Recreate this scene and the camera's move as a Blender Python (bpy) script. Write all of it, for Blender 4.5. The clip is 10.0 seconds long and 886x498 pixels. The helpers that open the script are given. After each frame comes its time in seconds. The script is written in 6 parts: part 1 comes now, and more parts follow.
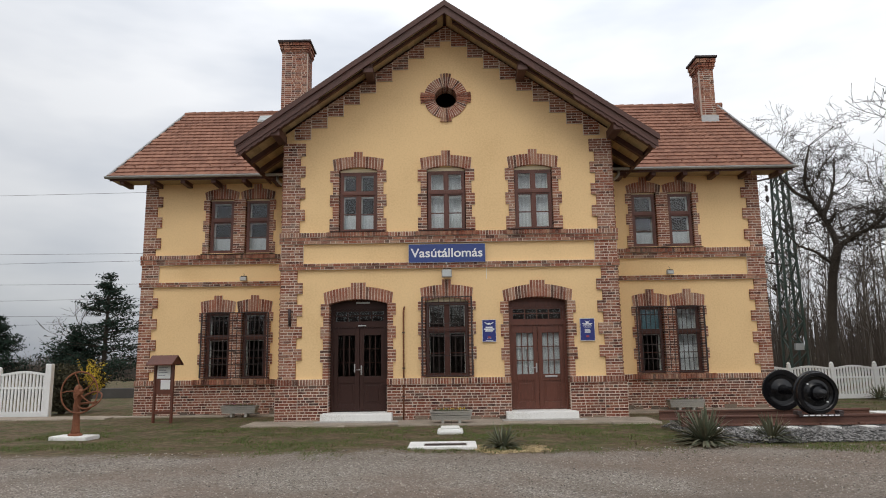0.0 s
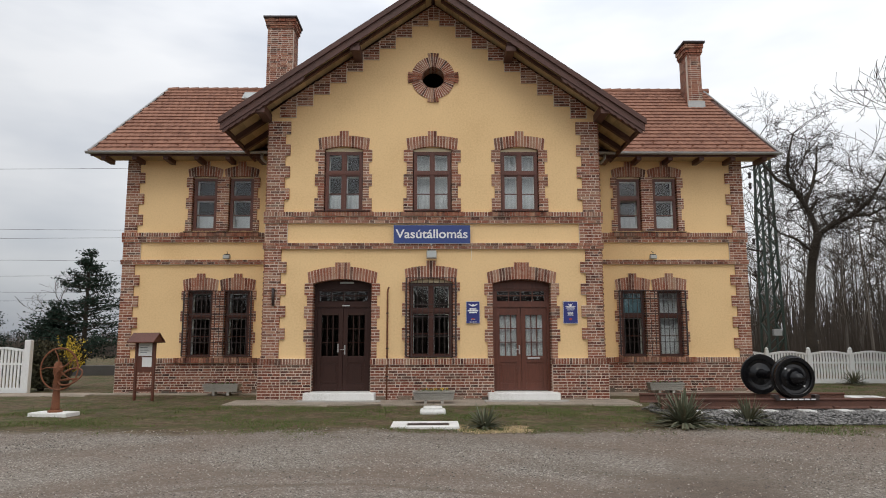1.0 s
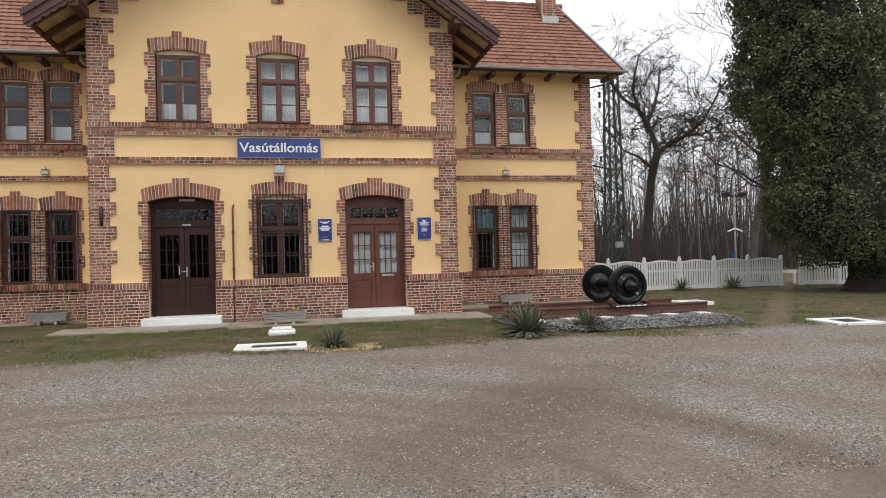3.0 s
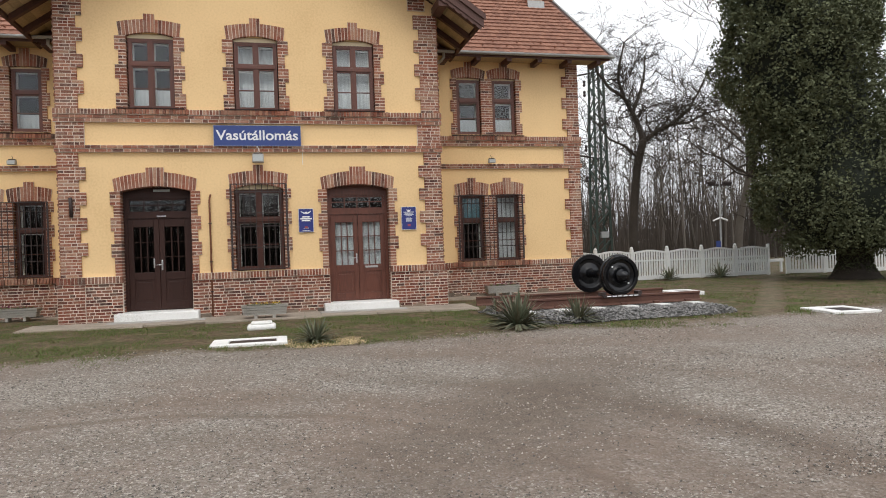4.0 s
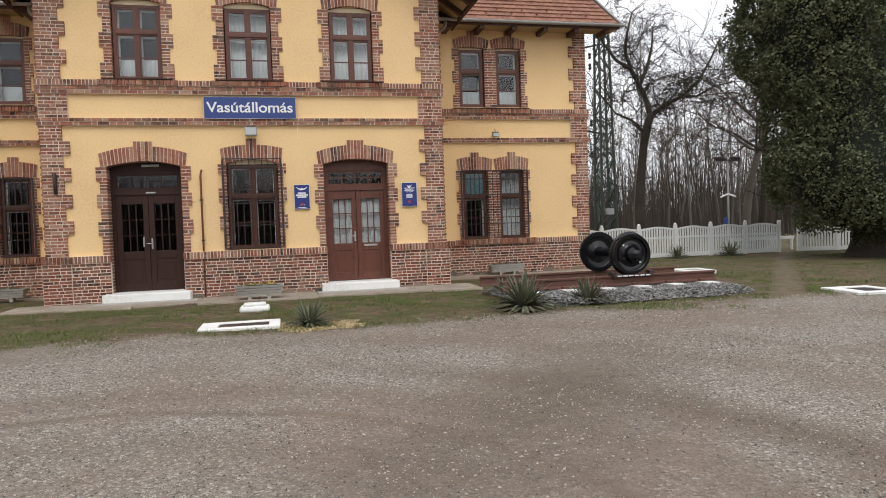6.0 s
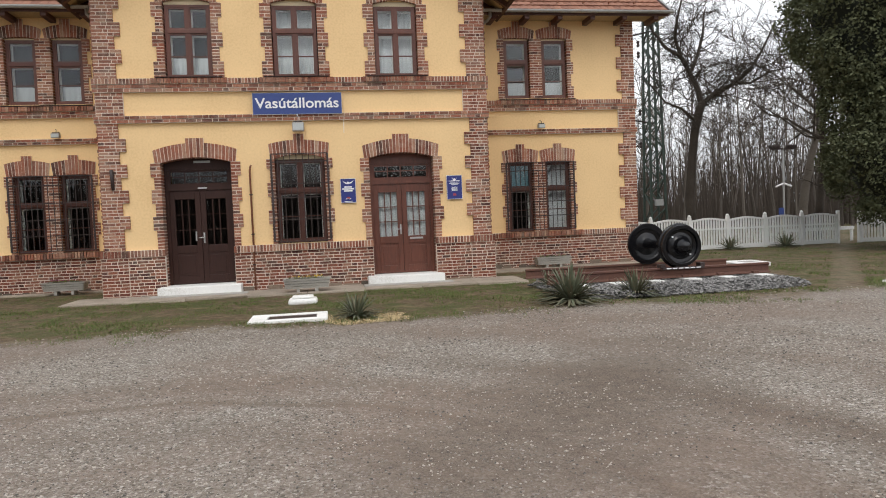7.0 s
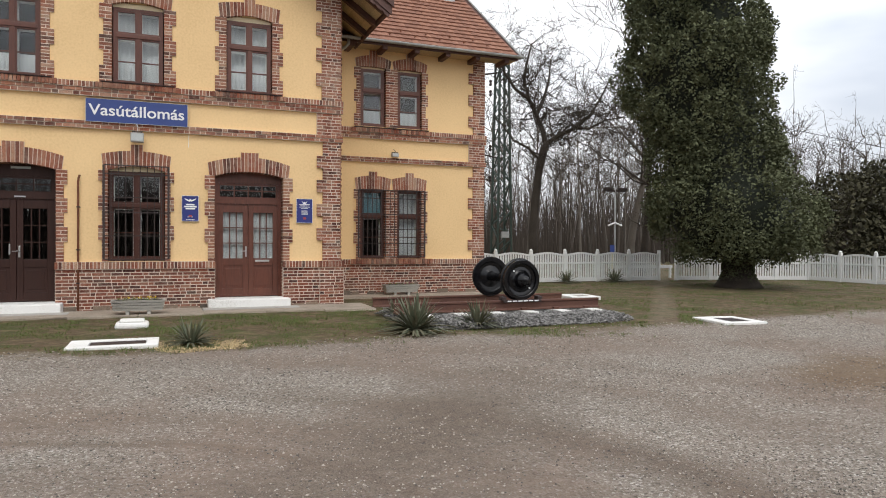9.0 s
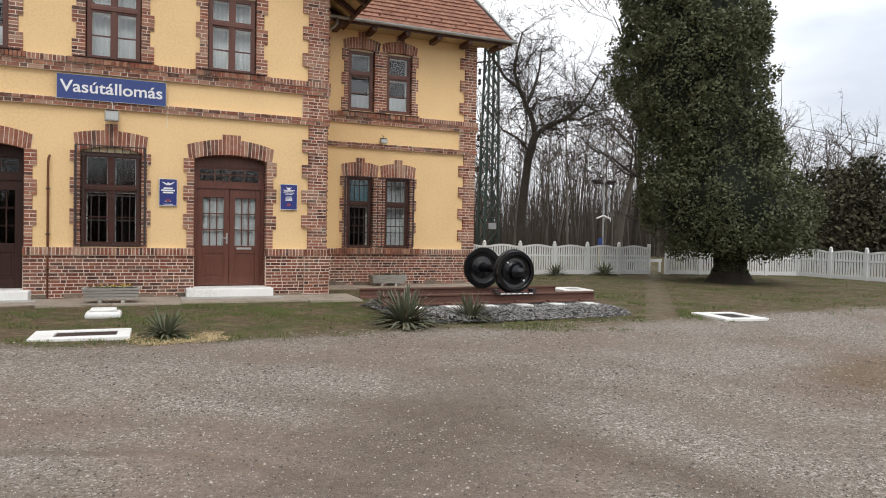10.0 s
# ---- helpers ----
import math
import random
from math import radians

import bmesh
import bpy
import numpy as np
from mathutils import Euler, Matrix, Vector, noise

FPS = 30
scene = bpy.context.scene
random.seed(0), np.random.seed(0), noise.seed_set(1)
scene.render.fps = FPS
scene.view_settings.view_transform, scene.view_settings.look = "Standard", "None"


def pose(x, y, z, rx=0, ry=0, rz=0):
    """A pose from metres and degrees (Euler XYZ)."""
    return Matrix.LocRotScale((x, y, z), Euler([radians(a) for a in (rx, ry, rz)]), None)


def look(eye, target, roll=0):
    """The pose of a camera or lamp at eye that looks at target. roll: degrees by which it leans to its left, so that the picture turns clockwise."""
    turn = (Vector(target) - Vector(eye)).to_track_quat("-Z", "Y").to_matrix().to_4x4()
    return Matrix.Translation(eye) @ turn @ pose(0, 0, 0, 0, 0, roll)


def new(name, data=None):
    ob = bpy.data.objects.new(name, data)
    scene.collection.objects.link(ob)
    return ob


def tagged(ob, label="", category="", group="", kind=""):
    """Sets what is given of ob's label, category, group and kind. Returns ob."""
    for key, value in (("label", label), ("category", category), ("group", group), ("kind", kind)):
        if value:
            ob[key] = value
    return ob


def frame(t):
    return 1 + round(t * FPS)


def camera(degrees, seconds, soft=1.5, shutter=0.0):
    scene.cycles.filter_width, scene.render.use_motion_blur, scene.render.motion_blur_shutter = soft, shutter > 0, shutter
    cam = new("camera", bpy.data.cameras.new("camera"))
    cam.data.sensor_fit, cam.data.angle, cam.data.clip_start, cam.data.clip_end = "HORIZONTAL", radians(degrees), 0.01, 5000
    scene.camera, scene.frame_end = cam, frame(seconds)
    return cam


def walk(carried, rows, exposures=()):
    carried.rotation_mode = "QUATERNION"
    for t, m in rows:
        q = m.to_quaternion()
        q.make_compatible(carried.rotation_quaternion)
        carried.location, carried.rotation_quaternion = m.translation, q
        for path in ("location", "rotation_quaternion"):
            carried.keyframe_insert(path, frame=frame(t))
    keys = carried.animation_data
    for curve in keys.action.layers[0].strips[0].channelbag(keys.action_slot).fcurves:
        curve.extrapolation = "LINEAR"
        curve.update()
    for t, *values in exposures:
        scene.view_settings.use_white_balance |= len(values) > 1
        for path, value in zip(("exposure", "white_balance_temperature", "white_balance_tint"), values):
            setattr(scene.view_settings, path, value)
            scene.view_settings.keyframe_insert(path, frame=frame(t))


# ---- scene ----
cam = camera(66.1, 10.0, soft=1.0)
PATH = [
    (0, (0.087, -17.658, 1.498), (0.066, -15.684, 1.819), -0.8),
    (0.5, (0.069, -17.642, 1.485), (0.074, -15.665, 1.784), -0.4),
    (1, (0.065, -17.64, 1.483), (0.09, -15.659, 1.751), -0.1),
    (1.5, (0.06, -17.624, 1.479), (0.158, -15.638, 1.699), -0.2),
    (1.8, (0.08, -17.59, 1.49), (0.251, -15.606, 1.668), -0.3),
    (2, (0.108, -17.559, 1.463), (0.347, -15.577, 1.582), -0.9),
    (2.3, (0.189, -17.441, 1.475), (0.461, -15.461, 1.559), -0.9),
    (2.5, (0.256, -17.408, 1.451), (0.552, -15.432, 1.527), -1.4),
    (3, (0.392, -17.262, 1.457), (0.808, -15.306, 1.481), -1.5),
    (3.2, (0.395, -17.154, 1.468), (0.871, -15.212, 1.482), -1.7),
    (4.5, (0.522, -16.572, 1.399), (0.943, -14.617, 1.386), -2.6),
    (5, (0.587, -16.373, 1.436), (0.918, -14.401, 1.412), -2.1),
    (5.2, (0.591, -16.308, 1.454), (1.033, -14.357, 1.415), -2.0),
    (6.3, (0.612, -16.088, 1.423), (1.066, -14.141, 1.349), -2.0),
    (6.5, (0.618, -16.085, 1.425), (1.013, -14.126, 1.349), -2.1),
    (7, (0.62, -16.114, 1.433), (0.941, -14.142, 1.349), -2.4),
    (7.5, (0.629, -16.133, 1.475), (0.903, -14.154, 1.393), -2.6),
    (8, (0.681, -16.18, 1.527), (1.102, -14.225, 1.523), -2.1),
    (8.5, (0.708, -16.178, 1.542), (1.365, -14.289, 1.541), -1.0),
    (9, (0.686, -16.13, 1.522), (1.425, -14.272, 1.499), 0.3),
    (9.5, (0.635, -16.032, 1.497), (1.42, -14.193, 1.46), 1.1),
    (9.7, (0.669, -15.808, 1.506), (1.457, -13.971, 1.457), 1.1),
    (10, (0.771, -15.521, 1.473), (1.555, -13.682, 1.426), 1.1),
]
EXPOSURES = [(0.0, 0.2), (1.0, 0.2), (2.0, 0.35), (3.0, 0.5), (4.5, 0.58), (7.0, 0.58), (10.0, 0.6)]
walk(cam, [(t, look(eye, target, roll)) for t, eye, target, roll in PATH], EXPOSURES)

# ---- world and light ----
world = bpy.data.worlds.new("overcast_sky")
scene.world = world
world.use_nodes = True
wn, wl = world.node_tree.nodes, world.node_tree.links
wn.clear()
w_out = wn.new("ShaderNodeOutputWorld")
w_bg = wn.new("ShaderNodeBackground")
w_sky = wn.new("ShaderNodeTexSky")
w_sky.sky_type, w_sky.sun_disc = "NISHITA", False
w_sky.sun_elevation, w_sky.sun_rotation = radians(42), radians(160)
w_sky.air_density, w_sky.dust_density = 1.0, 3.0
w_co = wn.new("ShaderNodeTexCoord")
w_map = wn.new("ShaderNodeMapping")
w_map.inputs["Scale"].default_value = (1.0, 1.0, 3.2)
w_noise = wn.new("ShaderNodeTexNoise")
w_noise.inputs["Scale"].default_value, w_noise.inputs["Detail"].default_value = 1.7, 5.0
w_noise.inputs["Roughness"].default_value = 0.5
w_ramp = wn.new("ShaderNodeValToRGB")
w_ramp.color_ramp.elements[0].position, w_ramp.color_ramp.elements[1].position = 0.36, 0.60
w_ramp.color_ramp.elements[0].color = (5.6, 6.0, 6.7, 1)
w_ramp.color_ramp.elements[1].color = (9.0, 9.1, 9.3, 1)
w_mix = wn.new("ShaderNodeMix")
w_mix.data_type = "RGBA"
w_mix.inputs["Factor"].default_value = 0.92
wl.new(w_co.outputs["Generated"], w_map.inputs["Vector"])
wl.new(w_map.outputs["Vector"], w_noise.inputs["Vector"])
wl.new(w_noise.outputs["Fac"], w_ramp.inputs["Fac"])
wl.new(w_sky.outputs["Color"], w_mix.inputs["A"])
# an overcast sky is brighter towards the zenith
w_sep = wn.new("ShaderNodeSeparateXYZ")
w_up = wn.new("ShaderNodeMapRange")
w_up.inputs["From Min"].default_value, w_up.inputs["From Max"].default_value = 0.0, 0.5
w_up.inputs["To Min"].default_value, w_up.inputs["To Max"].default_value = 0.56, 1.10
w_mul = wn.new("ShaderNodeMix")
w_mul.data_type, w_mul.blend_type = "RGBA", "MULTIPLY"
w_mul.inputs["Factor"].default_value = 1.0
wl.new(w_co.outputs["Generated"], w_sep.inputs[0])
wl.new(w_sep.outputs["Z"], w_up.inputs["Value"])
wl.new(w_ramp.outputs["Color"], w_mul.inputs["A"])
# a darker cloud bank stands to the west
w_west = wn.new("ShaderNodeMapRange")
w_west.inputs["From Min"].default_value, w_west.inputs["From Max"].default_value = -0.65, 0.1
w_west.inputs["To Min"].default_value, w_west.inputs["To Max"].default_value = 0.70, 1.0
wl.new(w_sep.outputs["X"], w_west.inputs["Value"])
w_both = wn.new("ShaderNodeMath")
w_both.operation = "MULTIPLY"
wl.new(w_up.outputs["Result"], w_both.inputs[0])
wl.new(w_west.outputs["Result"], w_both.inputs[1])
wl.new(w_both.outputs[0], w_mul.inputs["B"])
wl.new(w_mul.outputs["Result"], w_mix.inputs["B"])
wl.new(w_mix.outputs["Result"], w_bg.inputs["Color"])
w_bg.inputs["Strength"].default_value = 0.121
wl.new(w_bg.outputs["Background"], w_out.inputs["Surface"])

sun = new("sun", bpy.data.lights.new("sun", "SUN"))
sun.data.energy, sun.data.angle, sun.data.color = 0.7, radians(25), (1.0, 0.97, 0.92)
sun.matrix_world = look((-6, -20, 30), (0, 0, 0))


# ---- materials ----
def nodes_of(name):
    m = bpy.data.materials.new(name)
    m.use_nodes = True
    return m, m.node_tree.nodes, m.node_tree.links, m.node_tree.nodes["Principled BSDF"]


def paint(name, base, vary=0.15, rough=0.7, scale=6.0, bump=0.15, fine=60.0, metal=0.0, stain=None, spec=0.5, pieces=0.0, hue=0.0, streak=1.0):
    """Two scales of noise over one base colour, with fine relief; pieces: how far separate pieces differ."""
    m, n, l, p = nodes_of(name)
    co = n.new("ShaderNodeTexCoord")
    mp = n.new("ShaderNodeMapping")
    mp.inputs["Scale"].default_value = (1, 1, streak)
    l.new(co.outputs["Object"], mp.inputs["Vector"])
    big = n.new("ShaderNodeTexNoise")
    big.inputs["Scale"].default_value, big.inputs["Detail"].default_value = scale * 0.25, 6
    small = n.new("ShaderNodeTexNoise")
    small.inputs["Scale"].default_value, small.inputs["Detail"].default_value = fine, 4
    l.new(mp.outputs["Vector"], big.inputs["Vector"])
    l.new(mp.outputs["Vector"], small.inputs["Vector"])
    add = n.new("ShaderNodeMath")
    add.operation = "ADD"
    l.new(big.outputs["Fac"], add.inputs[0])
    l.new(small.outputs["Fac"], add.inputs[1])
    val = add.outputs[0]
    if pieces:
        geo, info = n.new("ShaderNodeNewGeometry"), n.new("ShaderNodeObjectInfo")
        s = n.new("ShaderNodeMath")
        s.operation = "ADD"
        l.new(geo.outputs["Random Per Island"], s.inputs[0])
        l.new(info.outputs["Random"], s.inputs[1])
        f = n.new("ShaderNodeMath")
        f.operation = "FRACT"
        l.new(s.outputs[0], f.inputs[0])
        k = n.new("ShaderNodeMath")
        k.operation = "MULTIPLY_ADD"
        l.new(f.outputs[0], k.inputs[0])
        k.inputs[1].default_value = pieces
        l.new(val, k.inputs[2])
        o = n.new("ShaderNodeMath")
        o.operation = "SUBTRACT"
        l.new(k.outputs[0], o.inputs[0])
        o.inputs[1].default_value = pieces * 0.5
        val = o.outputs[0]
    r = n.new("ShaderNodeMapRange")
    r.inputs["From Min"].default_value, r.inputs["From Max"].default_value = 0.6, 1.4
    l.new(val, r.inputs["Value"])
    ramp = n.new("ShaderNodeValToRGB")
    e = ramp.color_ramp.elements
    e[0].position, e[1].position = 0.0, 1.0
    lo = [c * (1 - vary) for c in base]
    hi = [min(1, c * (1 + vary)) for c in base]
    if stain:
        lo = list(stain)
    e[0].color, e[1].color = (*lo, 1), (*hi, 1)
    mid = ramp.color_ramp.elements.new(0.5)
    mid.color = (*base, 1)
    l.new(r.outputs["Result"], ramp.inputs["Fac"])
    col = ramp.outputs["Color"]
    l.new(col, p.inputs["Base Color"])
    p.inputs["Roughness"].default_value, p.inputs["Metallic"].default_value = rough, metal
    p.inputs["Specular IOR Level"].default_value = spec
    if bump:
        b = n.new("ShaderNodeBump")
        b.inputs["Strength"].default_value, b.inputs["Distance"].default_value = bump, 0.01
        l.new(small.outputs["Fac"], b.inputs["Height"])
        l.new(b.outputs["Normal"], p.inputs["Normal"])
    return m


def brick_material(name, stops, grime=0.25, lime=0.0):
    """Fired brick: each piece takes its own colour from the stops, with mottling over it."""
    m, n, l, p = nodes_of(name)
    geo, info = n.new("ShaderNodeNewGeometry"), n.new("ShaderNodeObjectInfo")
    s = n.new("ShaderNodeMath")
    s.operation = "ADD"
    l.new(geo.outputs["Random Per Island"], s.inputs[0])
    l.new(info.outputs["Random"], s.inputs[1])
    f = n.new("ShaderNodeMath")
    f.operation = "FRACT"
    l.new(s.outputs[0], f.inputs[0])
    ramp = n.new("ShaderNodeValToRGB")
    e = ramp.color_ramp.elements
    e[0].position, e[0].color = stops[0][0], (*stops[0][1], 1)
    e[1].position, e[1].color = stops[-1][0], (*stops[-1][1], 1)
    for pos, c in stops[1:-1]:
        e.new(pos).color = (*c, 1)
    l.new(f.outputs[0], ramp.inputs["Fac"])
    co = n.new("ShaderNodeTexCoord")
    big, small = n.new("ShaderNodeTexNoise"), n.new("ShaderNodeTexNoise")
    big.inputs["Scale"].default_value, big.inputs["Detail"].default_value = 1.6, 6
    small.inputs["Scale"].default_value, small.inputs["Detail"].default_value = 38, 5
    l.new(geo.outputs["Position"], big.inputs["Vector"])
    l.new(geo.outputs["Position"], small.inputs["Vector"])
    mul = n.new("ShaderNodeMix")
    mul.data_type, mul.blend_type = "RGBA", "MULTIPLY"
    mul.inputs["Factor"].default_value = 1.0
    mr = n.new("ShaderNodeMapRange")
    mr.inputs["From Min"].default_value, mr.inputs["From Max"].default_value = 0.3, 0.7
    mr.inputs["To Min"].default_value, mr.inputs["To Max"].default_value = 0.62, 1.25
    l.new(small.outputs["Fac"], mr.inputs["Value"])
    l.new(ramp.outputs["Color"], mul.inputs["A"])
    l.new(mr.outputs["Result"], mul.inputs["B"])
    gr = n.new("ShaderNodeMix")
    gr.data_type = "RGBA"
    gr.inputs["B"].default_value = (0.30, 0.235, 0.175, 1)
    gm = n.new("ShaderNodeMapRange")
    gm.inputs["From Min"].default_value, gm.inputs["From Max"].default_value = 0.45, 0.8
    gm.inputs["To Max"].default_value = grime * 2
    l.new(big.outputs["Fac"], gm.inputs["Value"])
    l.new(gm.outputs["Result"], gr.inputs["Factor"])
    l.new(mul.outputs["Result"], gr.inputs["A"])
    # lime bloom in blotches about a brick wide
    blot = n.new("ShaderNodeTexNoise")
    blot.inputs["Scale"].default_value, blot.inputs["Detail"].default_value, blot.inputs["Roughness"].default_value = 9.0, 5, 0.65
    l.new(geo.outputs["Position"], blot.inputs["Vector"])
    lm = n.new("ShaderNodeMapRange")
    lm.inputs["From Min"].default_value, lm.inputs["From Max"].default_value = 0.48, 0.72
    lm.inputs["To Max"].default_value = lime * 1.6
    l.new(blot.outputs["Fac"], lm.inputs["Value"])
    lx = n.new("ShaderNodeMix")
    lx.data_type = "RGBA"
    lx.inputs["B"].default_value = (0.50, 0.40, 0.32, 1)
    l.new(lm.outputs["Result"], lx.inputs["Factor"])
    l.new(gr.outputs["Result"], lx.inputs["A"])
    l.new(lx.outputs["Result"], p.inputs["Base Color"])
    p.inputs["Roughness"].default_value = 0.88
    p.inputs["Specular IOR Level"].default_value = 0.25
    b = n.new("ShaderNodeBump")
    b.inputs["Strength"].default_value, b.inputs["Distance"].default_value = 0.5, 0.008
    l.new(small.outputs["Fac"], b.inputs["Height"])
    l.new(b.outputs["Normal"], p.inputs["Normal"])
    return m


def glass_material(name, tint, rough=0.0):
    m, n, l, p = nodes_of(name)
    p.inputs["Base Color"].default_value = (*tint, 1)
    p.inputs["Roughness"].default_value = rough
    p.inputs["Transmission Weight"].default_value = 1.0
    p.inputs["IOR"].default_value = 1.5
    return m


BRICK = brick_material("old_brick", [(0.0, (0.085, 0.038, 0.03)), (0.14, (0.165, 0.058, 0.038)), (0.4, (0.265, 0.090, 0.053)), (0.66, (0.32, 0.120, 0.073)),
                                     (0.9, (0.39, 0.185, 0.115)), (1.0, (0.43, 0.26, 0.175))], 0.25, 0.2)
BRICK_RED = brick_material("plinth_brick", [(0.0, (0.06, 0.026, 0.022)), (0.2, (0.13, 0.042, 0.029)), (0.6, (0.21, 0.068, 0.042)), (0.9, (0.26, 0.092, 0.056)), (1.0, (0.30, 0.14, 0.095))], 0.16, 0.14)
MORTAR = paint("lime_mortar", (0.68, 0.59, 0.50), 0.25, 0.95, 3.0, 0.6, 70, spec=0.1)
PLASTER = paint("yellow_plaster", (0.82, 0.578, 0.306), 0.08, 0.92, 2.6, 0.32, 22, stain=(0.72, 0.49, 0.248), spec=0.15)
CREAM = paint("cream_paint", (0.66, 0.56, 0.38), 0.12, 0.85, 5, 0.15, 50)
BROWN = paint("brown_stained_wood", (0.115, 0.038, 0.023), 0.35, 0.42, 8, 0.15, 30, streak=0.15)
BROWN_DARK = paint("dark_brown_wood", (0.036, 0.014, 0.010), 0.35, 0.5, 8, 0.15, 30, spec=0.3, streak=0.15)
BROWN_MID = paint("aged_brown_wood", (0.075, 0.027, 0.018), 0.35, 0.45, 8, 0.15, 30, spec=0.35, streak=0.15)
BEAM = paint("weathered_brown_beam", (0.085, 0.036, 0.026), 0.35, 0.6, 6, 0.2, 25)
BOARDS = paint("yellowed_soffit_board", (0.47, 0.35, 0.19), 0.25, 0.8, 5, 0.2, 20, pieces=0.5)
TILE = paint("clay_roof_tile", (0.29, 0.148, 0.102), 0.22, 0.85, 3, 0.3, 30, stain=(0.20, 0.10, 0.072), spec=0.15, pieces=0.45)
ROOF_UNDER = paint("roof_underlay", (0.10, 0.05, 0.04), 0.2, 0.9)
ZINC = paint("zinc_sheet", (0.42, 0.42, 0.41), 0.2, 0.5, 4, 0.1, 30, metal=0.6)
IRON = paint("dark_iron", (0.035, 0.022, 0.02), 0.4, 0.55, 8, 0.2, 60)
BLACK = paint("black_gloss_paint", (0.005, 0.005, 0.006), 0.3, 0.22, 6, 0.08, 40, spec=0.4)
RUST = paint("rusty_steel", (0.20, 0.075, 0.035), 0.4, 0.85, 10, 0.4, 50, stain=(0.10, 0.04, 0.025))
RAIL = paint("rusty_rail", (0.115, 0.052, 0.034), 0.35, 0.8, 6, 0.3, 40, stain=(0.08, 0.034, 0.03))
WHITE = paint("white_paint", (0.78, 0.77, 0.74), 0.08, 0.7, 6, 0.2, 40, stain=(0.55, 0.53, 0.48))
FENCE_WHITE = paint("fence_white", (0.74, 0.74, 0.73), 0.07, 0.6, 3, 0.1, 40, stain=(0.58, 0.58, 0.55))
CURTAIN = paint("white_curtain", (0.56, 0.57, 0.58), 0.1, 0.9, 4, 0.1, 30)
PALE_CONCRETE = paint("pale_cast_concrete", (0.42, 0.40, 0.36), 0.2, 0.9, 6, 0.4, 60, stain=(0.22, 0.20, 0.165))
CONCRETE = paint("grey_concrete", (0.36, 0.34, 0.31), 0.2, 0.92, 6, 0.4, 60)
APRON = paint("concrete_apron", (0.31, 0.26, 0.205), 0.35, 0.95, 7, 0.7, 45, stain=(0.17, 0.14, 0.105))
BLUE = paint("blue_enamel", (0.022, 0.032, 0.18), 0.12, 0.4, 4, 0.05, 30)
SIGN_BLUE = paint("blue_sign_panel", (0.03, 0.055, 0.21), 0.1, 0.45, 3, 0.05, 30)
SIGN_WHITE = paint("white_enamel", (0.80, 0.80, 0.80), 0.04, 0.5, 3, 0.03, 30)
PLATE_RED = paint("red_enamel", (0.35, 0.05, 0.06), 0.1, 0.5)
BARK = paint("dark_bark", (0.055, 0.046, 0.038), 0.4, 0.95, 5, 0.7, 30, spec=0.1)
TWIG = paint("grey_twig", (0.09, 0.074, 0.062), 0.3, 0.95, 5, 0.3, 30, spec=0.1, pieces=0.5)
PALE_BARK = paint("pale_bark", (0.115, 0.10, 0.085), 0.35, 0.95, 4, 0.4, 20, spec=0.1, pieces=0.8)
IVY = paint("ivy_leaf", (0.108, 0.118, 0.066), 0.3, 0.75, 2.0, 0.0, 20, spec=0.10, pieces=0.5, stain=(0.078, 0.088, 0.05))
CONIFER = paint("conifer_needle", (0.018, 0.033, 0.022), 0.4, 0.8, 2.0, 0.0, 20, spec=0.2, pieces=0.9)
BUSH = paint("dark_shrub", (0.062, 0.058, 0.034), 0.5, 0.8, 2.0, 0.0, 20, spec=0.2, pieces=1.0)
FORSYTHIA = paint("forsythia_bloom", (0.58, 0.43, 0.03), 0.3, 0.7, 2.0, 0.0, 20, pieces=0.8)
GRASS = paint("grass_blade", (0.088, 0.122, 0.036), 0.4, 0.85, 1.0, 0.0, 20, spec=0.15, pieces=1.0, stain=(0.18, 0.145, 0.075))
YUCCA = paint("yucca_leaf", (0.11, 0.122, 0.078), 0.4, 0.6, 3, 0.1, 20, spec=0.3, pieces=1.0, stain=(0.15, 0.135, 0.085))
STRAW = paint("dry_straw", (0.50, 0.38, 0.21), 0.3, 0.9, 3, 0.2, 30, pieces=0.8)
BALLAST = paint("ballast_stone", (0.17, 0.163, 0.155), 0.5, 0.9, 3, 0.4, 60, pieces=1.2)
PEBBLE = paint("road_gravel", (0.27, 0.238, 0.203), 0.7, 0.9, 3, 0.4, 60, pieces=1.2)
MAST = paint("green_lattice_steel", (0.03, 0.048, 0.036), 0.3, 0.6, 6, 0.2, 40)
RUBBLE = brick_material("rubble_footing", [(0.0, (0.09, 0.075, 0.062)), (0.5, (0.17, 0.135, 0.105)), (1.0, (0.26, 0.19, 0.14))], 0.2)
# near black: the shade of the unlit rooms is put into this colour
DARK = paint("room_shade", (0.035, 0.03, 0.027), 0.3, 0.95)
GLASS = glass_material("window_glass", (0.86, 0.9, 0.9))
BLIND = paint("teal_blind", (0.13, 0.25, 0.30), 0.1, 0.8)
FLOWER = paint("yellow_pansy", (0.65, 0.45, 0.03), 0.3, 0.8, pieces=0.6)
FLOWER_WINE = paint("wine_pansy", (0.16, 0.03, 0.07), 0.3, 0.8, pieces=0.6)
STEEL = paint("brushed_steel", (0.55, 0.55, 0.54), 0.1, 0.35, 6, 0.05, 50, metal=0.9)
PAPER = paint("posted_paper", (0.72, 0.72, 0.70), 0.08, 0.9)
INK = paint("grey_print", (0.25, 0.25, 0.27), 0.1, 0.9)
LAMP_GLASS = paint("lamp_front_glass", (0.45, 0.47, 0.46), 0.15, 0.25, 6, 0.0)


